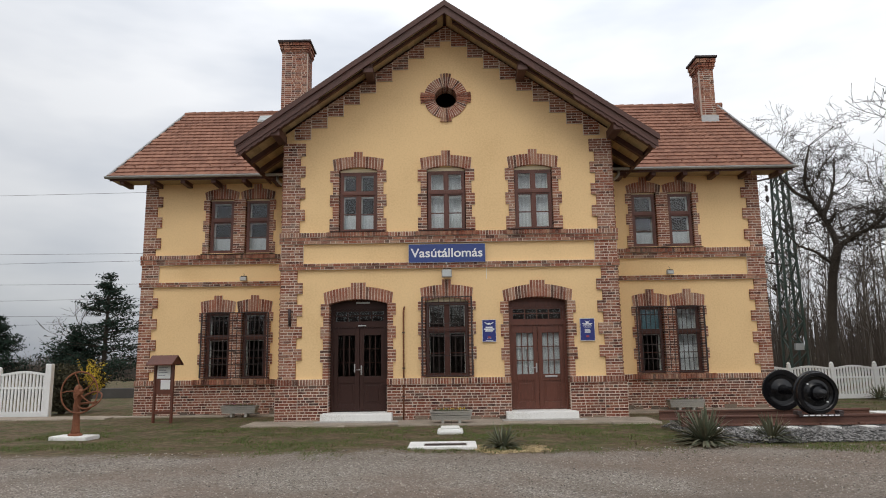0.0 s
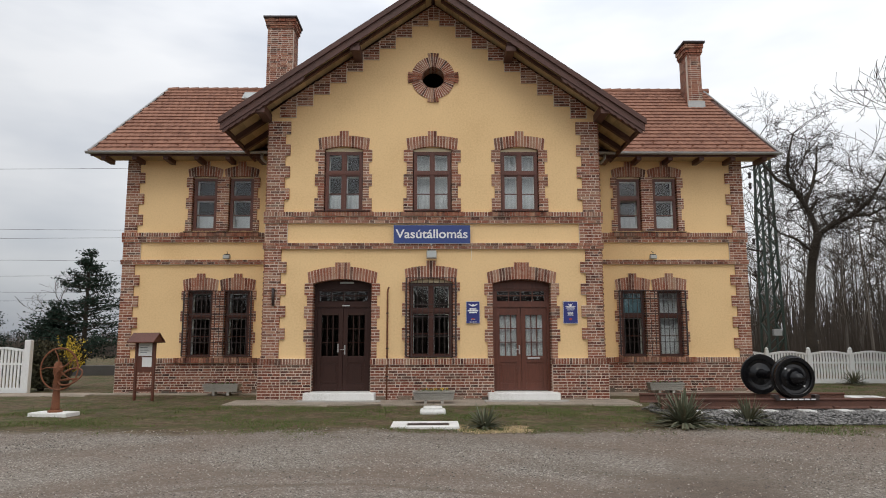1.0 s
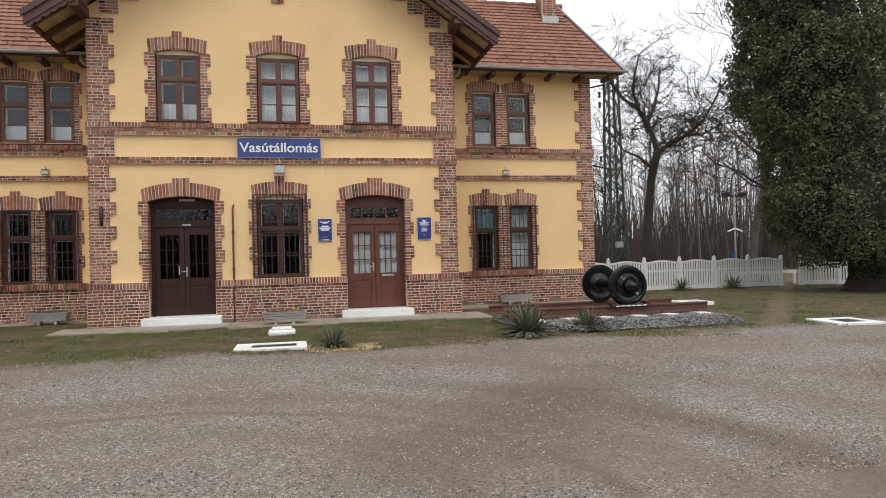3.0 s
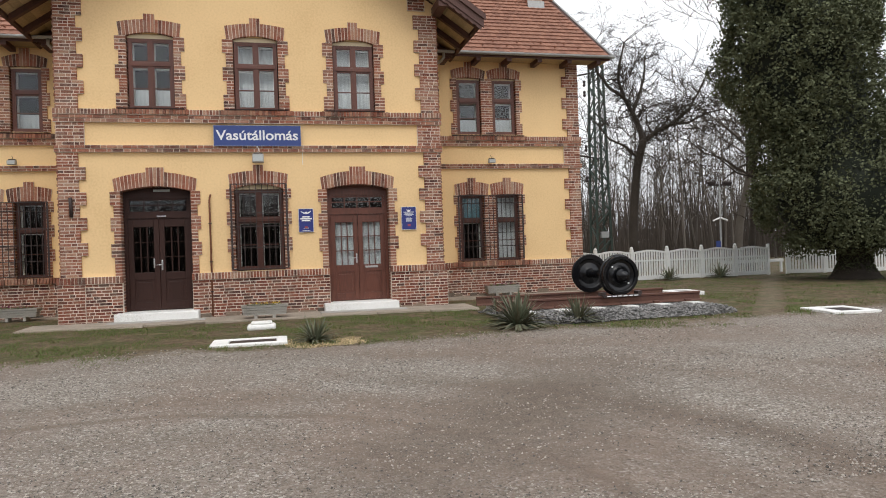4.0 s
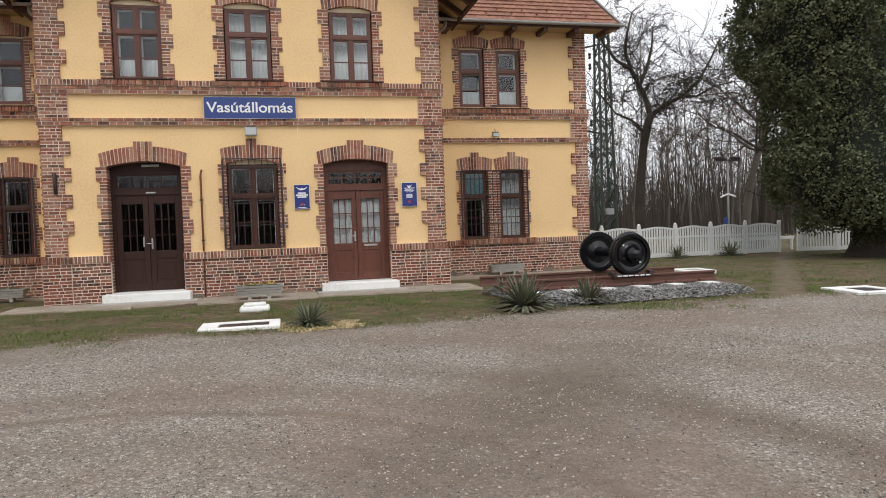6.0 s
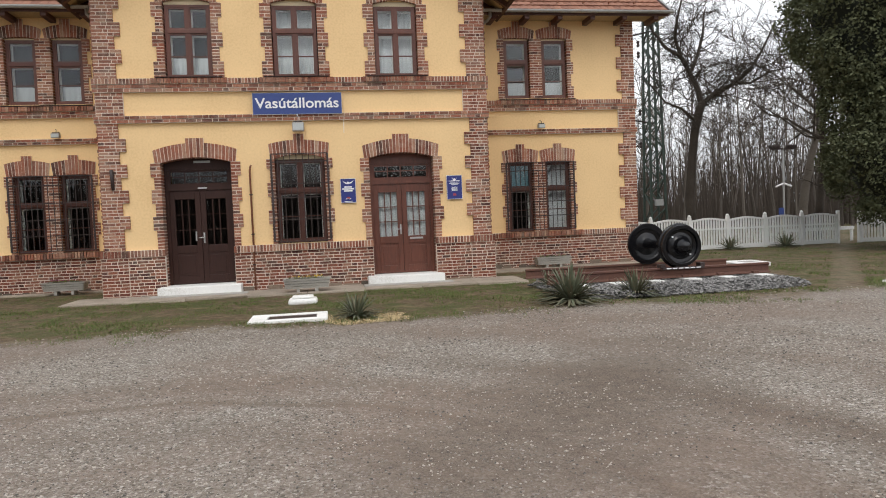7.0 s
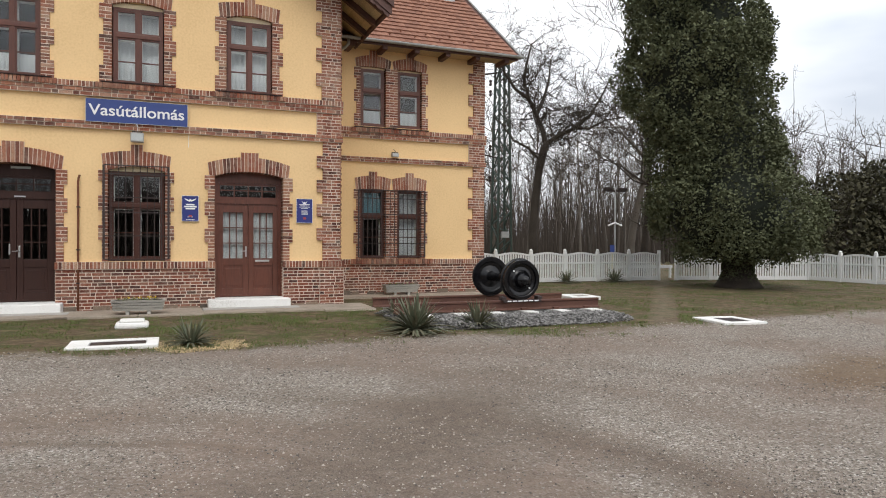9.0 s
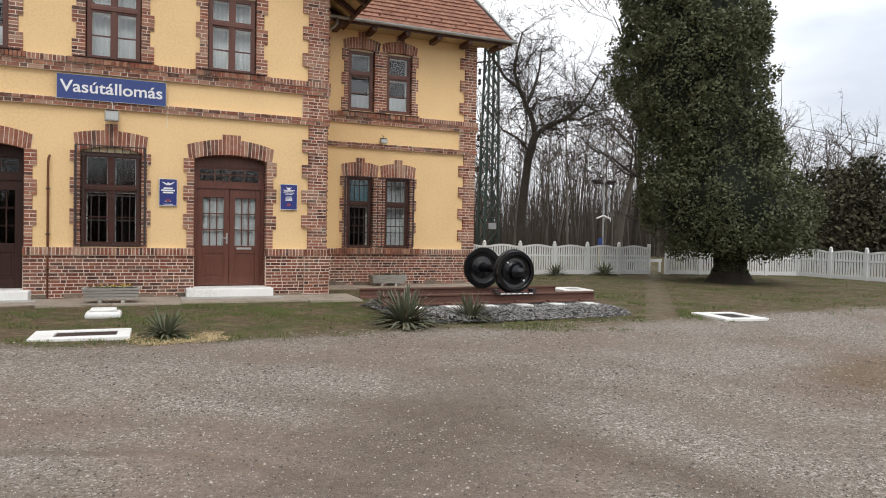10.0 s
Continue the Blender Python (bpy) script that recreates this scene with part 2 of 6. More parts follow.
# ---- mesh helpers ----
class Mesh:
    def __init__(self):
        self.v, self.f = [], []

    def add(self, verts, faces):
        k = len(self.v)
        self.v += [tuple(p) for p in verts]
        self.f += [tuple(i + k for i in f) for f in faces]
        return self

    def box(self, x0, x1, y0, y1, z0, z1):
        return self.add([(x0, y0, z0), (x1, y0, z0), (x1, y1, z0), (x0, y1, z0), (x0, y0, z1), (x1, y0, z1), (x1, y1, z1), (x0, y1, z1)],
                        [(3, 2, 1, 0), (4, 5, 6, 7), (0, 1, 5, 4), (1, 2, 6, 5), (2, 3, 7, 6), (3, 0, 4, 7)])

    def prism(self, outline, y0, y1):
        """An x-z outline, counter-clockwise as seen from the front, pushed from y0 to y1."""
        n = len(outline)
        verts = [(x, y0, z) for x, z in outline] + [(x, y1, z) for x, z in outline]
        return self.add(verts, [tuple(range(n)), tuple(range(2 * n - 1, n - 1, -1))] + [(i, i + n, (i + 1) % n + n, (i + 1) % n) for i in range(n)])

    def tube(self, pts, radii, n=6, cap=True):
        pts = [Vector(p) for p in pts]
        k = len(self.v)
        side = None
        for i, p in enumerate(pts):
            d = (pts[min(i + 1, len(pts) - 1)] - pts[max(i - 1, 0)]).normalized()
            if side is None:
                side = d.orthogonal().normalized()
            side = (side - d * side.dot(d)).normalized()
            other = d.cross(side)
            r = radii[i] if isinstance(radii, (list, tuple)) else radii
            for j in range(n):
                a = 2 * math.pi * j / n
                self.v.append(tuple(p + side * (r * math.cos(a)) + other * (r * math.sin(a))))
        for i in range(len(pts) - 1):
            for j in range(n):
                a, b = k + i * n + j, k + i * n + (j + 1) % n
                self.f.append((a, b, b + n, a + n))
        if cap:
            self.f.append(tuple(range(k + n - 1, k - 1, -1)))
            e = k + (len(pts) - 1) * n
            self.f.append(tuple(range(e, e + n)))
        return self

    def lathe(self, profile, axis, centre, n=40):
        """Profile of (along axis, radius) turned round the axis 'x', 'y' or 'z'."""
        k, m = len(self.v), len(profile)
        for a, r in profile:
            for j in range(n):
                t = 2 * math.pi * j / n
                c, s = r * math.cos(t), r * math.sin(t)
                p = {"z": (c, s, a), "y": (c, a, s), "x": (a, c, s)}[axis]
                self.v.append((p[0] + centre[0], p[1] + centre[1], p[2] + centre[2]))
        flip = axis == "y"
        for i in range(m - 1):
            for j in range(n):
                a, b = k + i * n + j, k + i * n + (j + 1) % n
                q = (a, b, b + n, a + n)
                self.f.append(q[::-1] if flip else q)
        for ring, order in ((0, -1), (m - 1, 1)):
            c = [k + ring * n + j for j in range(n)]
            self.f.append(tuple(c[::order * (-1 if flip else 1)]))
        return self

    def moved(self, m, other):
        return self.add([m @ Vector(p) for p in other.v], other.f)

    def data(self, name, material, smooth=False):
        me = bpy.data.meshes.new(name)
        me.from_pydata(self.v, [], self.f)
        me.materials.append(material)
        if smooth:
            me.polygons.foreach_set("use_smooth", [True] * len(me.polygons))
        me.update()
        return me


def part(name, mesh, material, parent=None, label="", smooth=False, bevel=0.0, kind="", weld=False):
    if weld:
        me = mesh.data(name, material, smooth)
        bm = bmesh.new()
        bm.from_mesh(me)
        bmesh.ops.remove_doubles(bm, verts=bm.verts, dist=0.0005)
        bm.to_mesh(me)
        bm.free()
        mesh = me
    ob = new(name, mesh.data(name, material, smooth) if isinstance(mesh, Mesh) else mesh)
    if parent is not None:
        ob.parent = parent
    if bevel:
        b = ob.modifiers.new("worn_edge", "BEVEL")
        b.width, b.segments, b.limit_method = bevel, 2, "ANGLE"
    if label or kind:
        tagged(ob, label, kind=kind)
    return ob


def thing(name, label, category, at=(0, 0, 0), turn=0.0, group="", kind=""):
    ob = new(name)
    ob.empty_display_size = 0.2
    ob.matrix_basis = pose(*at, 0, 0, turn)
    return tagged(ob, label, category, group, kind)


def letters(name, text, size, material, parent, at, label="", bold=0.0):
    c = bpy.data.curves.new(name, "FONT")
    c.body, c.size, c.extrude, c.align_x, c.align_y, c.offset = text, size, 0.004, "CENTER", "CENTER", bold
    tmp = bpy.data.objects.new(name, c)
    scene.collection.objects.link(tmp)
    me = bpy.data.meshes.new_from_object(tmp.evaluated_get(bpy.context.evaluated_depsgraph_get()))
    bpy.data.objects.remove(tmp)
    me.materials.clear()
    me.materials.append(material)
    ob = new(name, me)
    ob.parent = parent
    ob.matrix_basis = pose(*at, 90, 0, 0)
    if label:
        tagged(ob, label)
    return ob

# ---- ground ----
rng = random.Random(7)


def ground_material():
    m, n, l, p = nodes_of("gravel_road_and_turf")
    geo = n.new("ShaderNodeNewGeometry")
    sep = n.new("ShaderNodeSeparateXYZ")
    l.new(geo.outputs["Position"], sep.inputs[0])

    def tex(scale, detail=5, rough=0.55):
        t = n.new("ShaderNodeTexNoise")
        t.inputs["Scale"].default_value, t.inputs["Detail"].default_value, t.inputs["Roughness"].default_value = scale, detail, rough
        l.new(geo.outputs["Position"], t.inputs["Vector"])
        return t.outputs["Fac"]

    def math_node(op, a, b=0.0, c=0.0):
        k = n.new("ShaderNodeMath")
        k.operation = op
        for i, v in enumerate((a, b, c)):
            if isinstance(v, (int, float)):
                k.inputs[i].default_value = v
            else:
                l.new(v, k.inputs[i])
        return k.outputs[0]

    def rng_node(v, a, b, c=0.0, d=1.0):
        k = n.new("ShaderNodeMapRange")
        for i, q in zip(("From Min", "From Max", "To Min", "To Max"), (a, b, c, d)):
            k.inputs[i].default_value = q
        l.new(v, k.inputs["Value"])
        return k.outputs["Result"]

    def ramp(v, stops):
        k = n.new("ShaderNodeValToRGB")
        e = k.color_ramp.elements
        e[0].position, e[0].color = stops[0][0], (*stops[0][1], 1)
        e[1].position, e[1].color = stops[-1][0], (*stops[-1][1], 1)
        for pos, c in stops[1:-1]:
            e.new(pos).color = (*c, 1)
        l.new(v, k.inputs["Fac"])
        return k.outputs["Color"]

    def mix(f, a, b, mode="MIX"):
        k = n.new("ShaderNodeMix")
        k.data_type, k.blend_type = "RGBA", mode
        l.new(f, k.inputs["Factor"]) if not isinstance(f, (int, float)) else None
        if isinstance(f, (int, float)):
            k.inputs["Factor"].default_value = f
        l.new(a, k.inputs["A"])
        l.new(b, k.inputs["B"])
        return k.outputs["Result"]

    X, Y = sep.outputs["X"], sep.outputs["Y"]
    wob = tex(0.55, 6, 0.6)
    # turf lies behind a wavy line between road and house
    bend = rng_node(X, 8.5, 14.0, -0.1, 0.5)
    edge = math_node("ADD", math_node("SUBTRACT", Y, bend), math_node("MULTIPLY", math_node("SUBTRACT", wob, 0.5), 1.5))
    turf = rng_node(math_node("ADD", edge, math_node("MULTIPLY", math_node("SUBTRACT", tex(3.2, 6, 0.7), 0.5), 1.6)), -6.15, -5.45)
    fine, big, mid = tex(55, 3), tex(0.35, 5), tex(7, 6, 0.7)
    vor = n.new("ShaderNodeTexVoronoi")
    vor.inputs["Scale"].default_value = 52
    l.new(geo.outputs["Position"], vor.inputs["Vector"])
    vsep = n.new("ShaderNodeSeparateColor")
    l.new(vor.outputs["Color"], vsep.inputs[0])
    stone = ramp(vsep.outputs[0], [(0.0, (0.085, 0.073, 0.06)), (0.35, (0.225, 0.197, 0.166)), (0.8, (0.335, 0.296, 0.254)), (1.0, (0.60, 0.56, 0.51))])
    vor2 = n.new("ShaderNodeTexVoronoi")
    vor2.inputs["Scale"].default_value = 125
    l.new(geo.outputs["Position"], vor2.inputs["Vector"])
    vsep2 = n.new("ShaderNodeSeparateColor")
    l.new(vor2.outputs["Color"], vsep2.inputs[0])
    chips = ramp(vsep2.outputs[1], [(0.0, (0.10, 0.084, 0.067)), (0.5, (0.255, 0.22, 0.183)), (1.0, (0.43, 0.385, 0.333))])
    dust = ramp(mid, [(0.3, (0.195, 0.16, 0.127)), (0.7, (0.32, 0.268, 0.218))])
    road = mix(rng_node(fine, 0.42, 0.52), mix(0.55, dust, chips), stone)
    # worn wheel tracks sweep round the yard in arcs
    dx, dy = math_node("ADD", X, 1.2), math_node("ADD", Y, 13.6)
    dist = math_node("SQRT", math_node("ADD", math_node("MULTIPLY", dx, dx), math_node("MULTIPLY", dy, dy)))
    wav = math_node("ADD", dist, math_node("MULTIPLY", math_node("SUBTRACT", tex(0.9, 3), 0.5), 0.5))

    def lane(radius, width, strength):
        return math_node("MULTIPLY", rng_node(math_node("ABSOLUTE", math_node("SUBTRACT", wav, radius)), 0.0, width, 1.0, 0.0), strength)
    earth = mix(0.3, ramp(mid, [(0.3, (0.085, 0.060, 0.044)), (0.7, (0.16, 0.116, 0.086))]), chips)
    east = rng_node(X, 0.8, 2.8)
    lanes = math_node("MAXIMUM", lane(3.55, 0.13, 1.0), math_node("MULTIPLY", lane(5.2, 0.55, 1.15), east))
    for radius, width, strength in ((4.25, 0.45, 0.5), (2.7, 0.5, 0.55), (6.9, 0.6, 0.4), (8.3, 0.35, 0.35)):
        lanes = math_node("MAXIMUM", lanes, lane(radius, width, strength))
    lanes = math_node("MULTIPLY", lanes, rng_node(mid, 0.25, 0.55, 0.45, 1.0))
    road = mix(lanes, road, earth)
    road = mix(math_node("MULTIPLY", rng_node(big, 0.43, 0.60), 0.6), road, ramp(mid, [(0.3, (0.15, 0.108, 0.083)), (0.7, (0.262, 0.195, 0.152))]))
    bx_, by_ = math_node("SUBTRACT", X, 9.3), math_node("ADD", Y, 10.9)
    blob = math_node("SQRT", math_node("ADD", math_node("MULTIPLY", math_node("MULTIPLY", bx_, bx_), 0.35), math_node("MULTIPLY", by_, by_)))
    blob = rng_node(math_node("ADD", blob, math_node("MULTIPLY", math_node("SUBTRACT", wob, 0.5), 2.0)), 1.0, 1.6, 0.8, 0.0)
    clay = ramp(mid, [(0.3, (0.13, 0.086, 0.054)), (0.7, (0.215, 0.15, 0.094))])
    road = mix(blob, road, clay)
    # churned dark earth where wheels turn
    ex, ey = math_node("SUBTRACT", X, 2.7), math_node("ADD", Y, 10.9)
    along = math_node("ADD", math_node("MULTIPLY", ex, 0.68), math_node("MULTIPLY", ey, 0.73))
    aside = math_node("SUBTRACT", math_node("MULTIPLY", ex, 0.73), math_node("MULTIPLY", ey, 0.68))
    churn = math_node("SQRT", math_node("ADD", math_node("MULTIPLY", math_node("MULTIPLY", along, along), 0.16), math_node("MULTIPLY", math_node("MULTIPLY", aside, aside), 1.5)))
    churn = rng_node(math_node("ADD", churn, math_node("MULTIPLY", math_node("SUBTRACT", tex(1.1, 6, 0.65), 0.5), 1.8)), 0.3, 1.5, 0.95, 0.0)
    road = mix(churn, road, earth)
    soil = ramp(mid, [(0.3, (0.075, 0.053, 0.034)), (0.55, (0.15, 0.108, 0.068)), (0.8, (0.26, 0.20, 0.13))])
    green = ramp(fine, [(0.3, (0.042, 0.056, 0.02)), (0.55, (0.082, 0.092, 0.034)), (0.75, (0.16, 0.14, 0.068))])
    bare_soil = rng_node(edge, -5.9, -4.7, 0.25, 1.0)
    lawn = mix(math_node("MULTIPLY", rng_node(tex(1.3, 8, 0.7), 0.46, 0.60), bare_soil), soil, green)
    dry = ramp(fine, [(0.3, (0.13, 0.105, 0.055)), (0.7, (0.27, 0.225, 0.125))])
    lawn = mix(math_node("MULTIPLY", rng_node(tex(2.4, 7, 0.7), 0.52, 0.66), 0.6), lawn, dry)
    # trodden path from the road to the gap in the fence
    trod = math_node("SUBTRACT", math_node("MULTIPLY", math_node("SUBTRACT", X, 9.7), 0.771), math_node("MULTIPLY", math_node("ADD", Y, 5.26), 0.636))
    trod = math_node("ABSOLUTE", math_node("ADD", trod, math_node("MULTIPLY", math_node("SUBTRACT", wob, 0.5), 1.2)))
    trod = math_node("MULTIPLY", rng_node(trod, 0.03, 0.36, 0.45, 0.0), rng_node(X, 8.6, 9.8))
    lawn = mix(trod, lawn, ramp(mid, [(0.3, (0.16, 0.128, 0.088)), (0.7, (0.25, 0.208, 0.155))]))
    l.new(mix(turf, road, lawn), p.inputs["Base Color"])
    p.inputs["Roughness"].default_value, p.inputs["Specular IOR Level"].default_value = 0.95, 0.15
    hsum = math_node("ADD", math_node("MULTIPLY", vor.outputs["Distance"], 1.3), math_node("ADD", fine, math_node("MULTIPLY", mid, 2.0)))
    b = n.new("ShaderNodeBump")
    b.inputs["Strength"].default_value, b.inputs["Distance"].default_value = 0.9, 0.014
    l.new(hsum, b.inputs["Height"])
    l.new(b.outputs["Normal"], p.inputs["Normal"])
    return m


gm = Mesh()
xs = [-2500, -400, -120, -60] + [-40 + i * 0.8 for i in range(101)] + [60, 120, 400, 2500]
ys = [-2500, -300, -80] + [-40 + i * 0.8 for i in range(91)] + [60, 120, 400, 2500]
for y in ys:
    for x in xs:
        near = abs(x) < 39 and -30 < y < 30
        gm.v.append((x, y, (0.035 * (noise.noise((x * 0.35, y * 0.35, 0)) - 0.2) if near and y < -1 else 0.0) - 0.02))
nx = len(xs)
for j in range(len(ys) - 1):
    for i in range(nx - 1):
        a = j * nx + i
        gm.f.append((a, a + 1, a + 1 + nx, a + nx))
ground = part("ground", gm, ground_material(), smooth=True)
tagged(ground, "grey gravel yard with worn turf before the house", "ground", kind="structure")


def ground_z(x, y):
    return (0.035 * (noise.noise((x * 0.35, y * 0.35, 0)) - 0.2) if y < -1 else 0.0) - 0.02


# ---- brickwork ----
COURSE, GAP = 0.0725, 0.016


def brick_rows(mesh, x0, x1, z0, z1, y, depth, jitter=0.004, length=0.235):
    """Rows of stretchers with alternating joints between x0 and x1."""
    rows = max(1, round((z1 - z0) / COURSE))
    h = (z1 - z0) / rows
    for r in range(rows):
        x = x0
        k = 0
        while x < x1 - 0.02:
            w = length if (k + r) % 2 else length / 2
            w *= rng.uniform(0.86, 1.14)
            e = min(x + w, x1)
            if x1 - e < 0.06:
                e = x1
            o = rng.uniform(-jitter, jitter)
            mesh.box(x + GAP / 2, e - GAP / 2, y + o, y + depth, z0 + r * h + GAP / 2, z0 + (r + 1) * h - GAP / 2)
            x, k = e, k + 1


def soldiers(mesh, x0, x1, z0, z1, y, depth, width=COURSE):
    n = max(1, round((x1 - x0) / width))
    w = (x1 - x0) / n
    for i in range(n):
        o = rng.uniform(-0.004, 0.004)
        mesh.box(x0 + i * w + GAP / 2, x0 + (i + 1) * w - GAP / 2, y + o, y + depth, z0 + GAP / 2, z1 - GAP / 2)


def toothed(mesh, mortar, x_out, side, narrow, wide, z0, z1, teeth, y, depth):
    """A quoin or jamb from x_out inwards (side +1 or -1) that steps wide at each tooth (z0, z1)."""
    cuts = sorted({z0, z1, *[z for t in teeth for z in t if z0 < z < z1]})
    for a, b in zip(cuts, cuts[1:]):
        w = wide if any(t[0] <= (a + b) / 2 <= t[1] for t in teeth) else narrow
        xa, xb = sorted((x_out, x_out + side * w))
        brick_rows(mesh, xa, xb, a, b, y, depth)
        mortar.box(xa + 0.013, xb - 0.013, y + 0.005, y + depth - 0.006, a, b)


def arch(mesh, mortar, xc, half, outer, spring, crown, top_end, top_mid, key_top, y, depth, key=0.19):
    """A segmental arch of upright bricks with a raised key block."""
    n = max(6, round(2 * outer / 0.080))
    foot = outer - 0.035

    def lo(t):
        return spring + max(0.0, (crown - spring) * (1 - (t * foot / half) ** 2))

    def hi(t):
        return top_end + (top_mid - top_end) * (1 - t * t)
    for i in range(n):
        a, b = -1 + 2 * i / n, -1 + 2 * (i + 1) / n
        is_key = abs((a + b) / 2) * outer < key
        g = 0.0065
        o = -0.022 if is_key else rng.uniform(-0.004, 0.004)
        ta, tb = (key_top, key_top) if is_key else (hi(a), hi(b))
        mesh.prism([(xc + a * foot + g, lo(a)), (xc + b * foot - g, lo(b)), (xc + b * outer - g, tb), (xc + a * outer + g, ta)], y + o, y + depth)
        mortar.prism([(xc + a * foot, lo(a) + 0.004), (xc + b * foot, lo(b) + 0.004), (xc + b * outer, tb - 0.004), (xc + a * outer, ta - 0.004)], y + (-0.014 if is_key else 0.005), y + depth + 0.004)


# ---- station building ----
XL, XR, WL, WR, W = -4.34, 4.43, -9.14, 9.39, 2.5
house = thing("station_building", "two-storey yellow plastered railway station with brick quoins and clay tile roof", "building")

CENTRE_OPEN = [(-3.07, -1.57, 0.0, 3.06), (-0.58, 0.53, 1.05, 3.1), (1.58, 3.08, 0.0, 3.06),
               (-2.84, -1.84, 4.85, 6.56), (-0.5, 0.51, 4.85, 6.56), (1.83, 2.82, 4.85, 6.56)]
CR, CL = 6.495, -6.28
WING_R = [(CR - 0.905, CR - 0.185, 1.01, 2.98), (CR + 0.185, CR + 0.905, 1.01, 2.98), (CR - 0.905, CR - 0.185, 4.75, 6.42), (CR + 0.185, CR + 0.905, 4.75, 6.42)]
WING_L = [(x0 - CR + CL, x1 - CR + CL, z0, z1) for x0, x1, z0, z1 in WING_R]


def wall_cells(mesh, x0, x1, z0, z1, y0, y1, holes):
    """A wall of blocks that leaves the holes open through its whole thickness."""
    holes = [(a - 0.06, b + 0.06, c, d + (0.05 if d < 7 else 0)) for a, b, c, d in holes]
    cx = sorted({x0, x1, *[v for h in holes for v in h[:2]]})
    cz = sorted({z0, z1, *[v for h in holes for v in h[2:]]})
    nx_, nz_ = len(cx) - 1, len(cz) - 1

    def solid(i, k):
        if not (0 <= i < nx_ and 0 <= k < nz_):
            return False
        mx, mz = (cx[i] + cx[i + 1]) / 2, (cz[k] + cz[k + 1]) / 2
        return not any(h[0] <= mx <= h[1] and h[2] <= mz <= h[3] for h in holes)
    for i in range(nx_):
        for k in range(nz_):
            if not solid(i, k):
                continue
            a, b, c, d = cx[i], cx[i + 1], cz[k], cz[k + 1]
            mesh.add([(a, y0, c), (b, y0, c), (b, y0, d), (a, y0, d)], [(0, 1, 2, 3)])
            mesh.add([(a, y1, c), (b, y1, c), (b, y1, d), (a, y1, d)], [(3, 2, 1, 0)])
            for di, dk, e in ((-1, 0, ((a, c), (a, d))), (1, 0, ((b, d), (b, c))), (0, -1, ((b, c), (a, c))), (0, 1, ((a, d), (b, d)))):
                if not solid(i + di, k + dk):
                    (ua, wa), (ub, wb_) = e
                    mesh.add([(ua, y0, wa), (ub, y0, wb_), (ub, y1, wb_), (ua, y1, wa)], [(0, 1, 2, 3)])


wm = Mesh()
wall_cells(wm, XL, XR, 0.0, 7.2, 0.0, 0.42, CENTRE_OPEN)
# gable above, with the round opening
NSEG = 24
rc, rr = (0.03, 8.54), 0.34
ring = [(rc[0] + rr * math.cos(2 * math.pi * i / NSEG), rc[1] + rr * math.sin(2 * math.pi * i / NSEG)) for i in range(NSEG)]


def gable_edge(a):
    """Where a ray at angle a from the round opening meets the gable's outline."""
    dx, dz = math.cos(a), math.sin(a)
    best = 99.0
    if dz < -1e-6:
        best = min(best, (7.2 - rc[1]) / dz)
    if abs(dx) > 1e-6:
        best = min(best, ((XR if dx > 0 else XL) - rc[0]) / dx)
    for sgn in (1, -1):
        k = dz + sgn * 0.7 * dx
        if k > 1e-6:
            best = min(best, (10.62 - sgn * 0.7 * (rc[0] - 0.045) - rc[1]) / k)
    return rc[0] + dx * best, rc[1] + dz * best


corner = [math.atan2(7.2 - rc[1], XR - rc[0]), math.atan2(7.2 - rc[1], XL - rc[0]), math.atan2(10.62 - rc[1], 0.045 - rc[0]),
          math.atan2(10.62 - 0.7 * 4.385 - rc[1], XR - rc[0]), math.atan2(10.62 - 0.7 * 4.385 - rc[1], XL - rc[0])]
angs = sorted({round(a % (2 * math.pi), 5) for a in corner} | {round(2 * math.pi * i / NSEG, 5) for i in range(NSEG)})
for a, b in zip(angs, angs[1:] + [angs[0] + 2 * math.pi]):
    pa, pb = gable_edge(a), gable_edge(b)
    ia, ib = (rc[0] + rr * math.cos(a), rc[1] + rr * math.sin(a)), (rc[0] + rr * math.cos(b), rc[1] + rr * math.sin(b))
    wm.prism([ia, pa, pb, ib], 0.0, 0.42)
for x in (XL, XR - 0.42):
    wm.box(x, x + 0.42, 0.42, 7.0, 0.0, 7.2)
wall_centre = part("wall", wm, PLASTER, house, "smooth ochre-yellow plaster", weld=True)
wr = Mesh()
wall_cells(wr, XR, WR, 0.0, 7.3, W, W + 0.42, WING_R)
wr.box(WR - 0.42, WR, W + 0.42, 8.2, 0.0, 7.3)
wall_right = part("wall", wr, PLASTER, house, "smooth ochre-yellow plaster", weld=True)
wlm = Mesh()
wall_cells(wlm, WL, XL, 0.0, 7.3, W, W + 0.42, WING_L)
wlm.box(WL, WL + 0.42, W + 0.42, 8.2, 0.0, 7.3)
wall_left = part("wall", wlm, PLASTER, house, "smooth ochre-yellow plaster", weld=True)
for xa, xb in ((WR - 0.42, WR), (WL, WL + 0.42)):
    ge = Mesh().add([(x, y, z) for x in (xa, xb) for y, z in ((W, 7.29), (8.2, 7.29), (5.0, 9.9), (2.6, 7.55))],
                    [(0, 1, 2, 3), (7, 6, 5, 4), (0, 4, 5, 1), (1, 5, 6, 2), (2, 6, 7, 3), (3, 7, 4, 0)])
    part("gable_wall", ge, PLASTER, house)
wb = Mesh().box(WL + 0.42, WR - 0.42, 7.78, 8.2, 0.0, 7.3)
part("wall", wb, PLASTER, house)
# added floors and cross wall, coloured near black to stand for room shade
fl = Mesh()
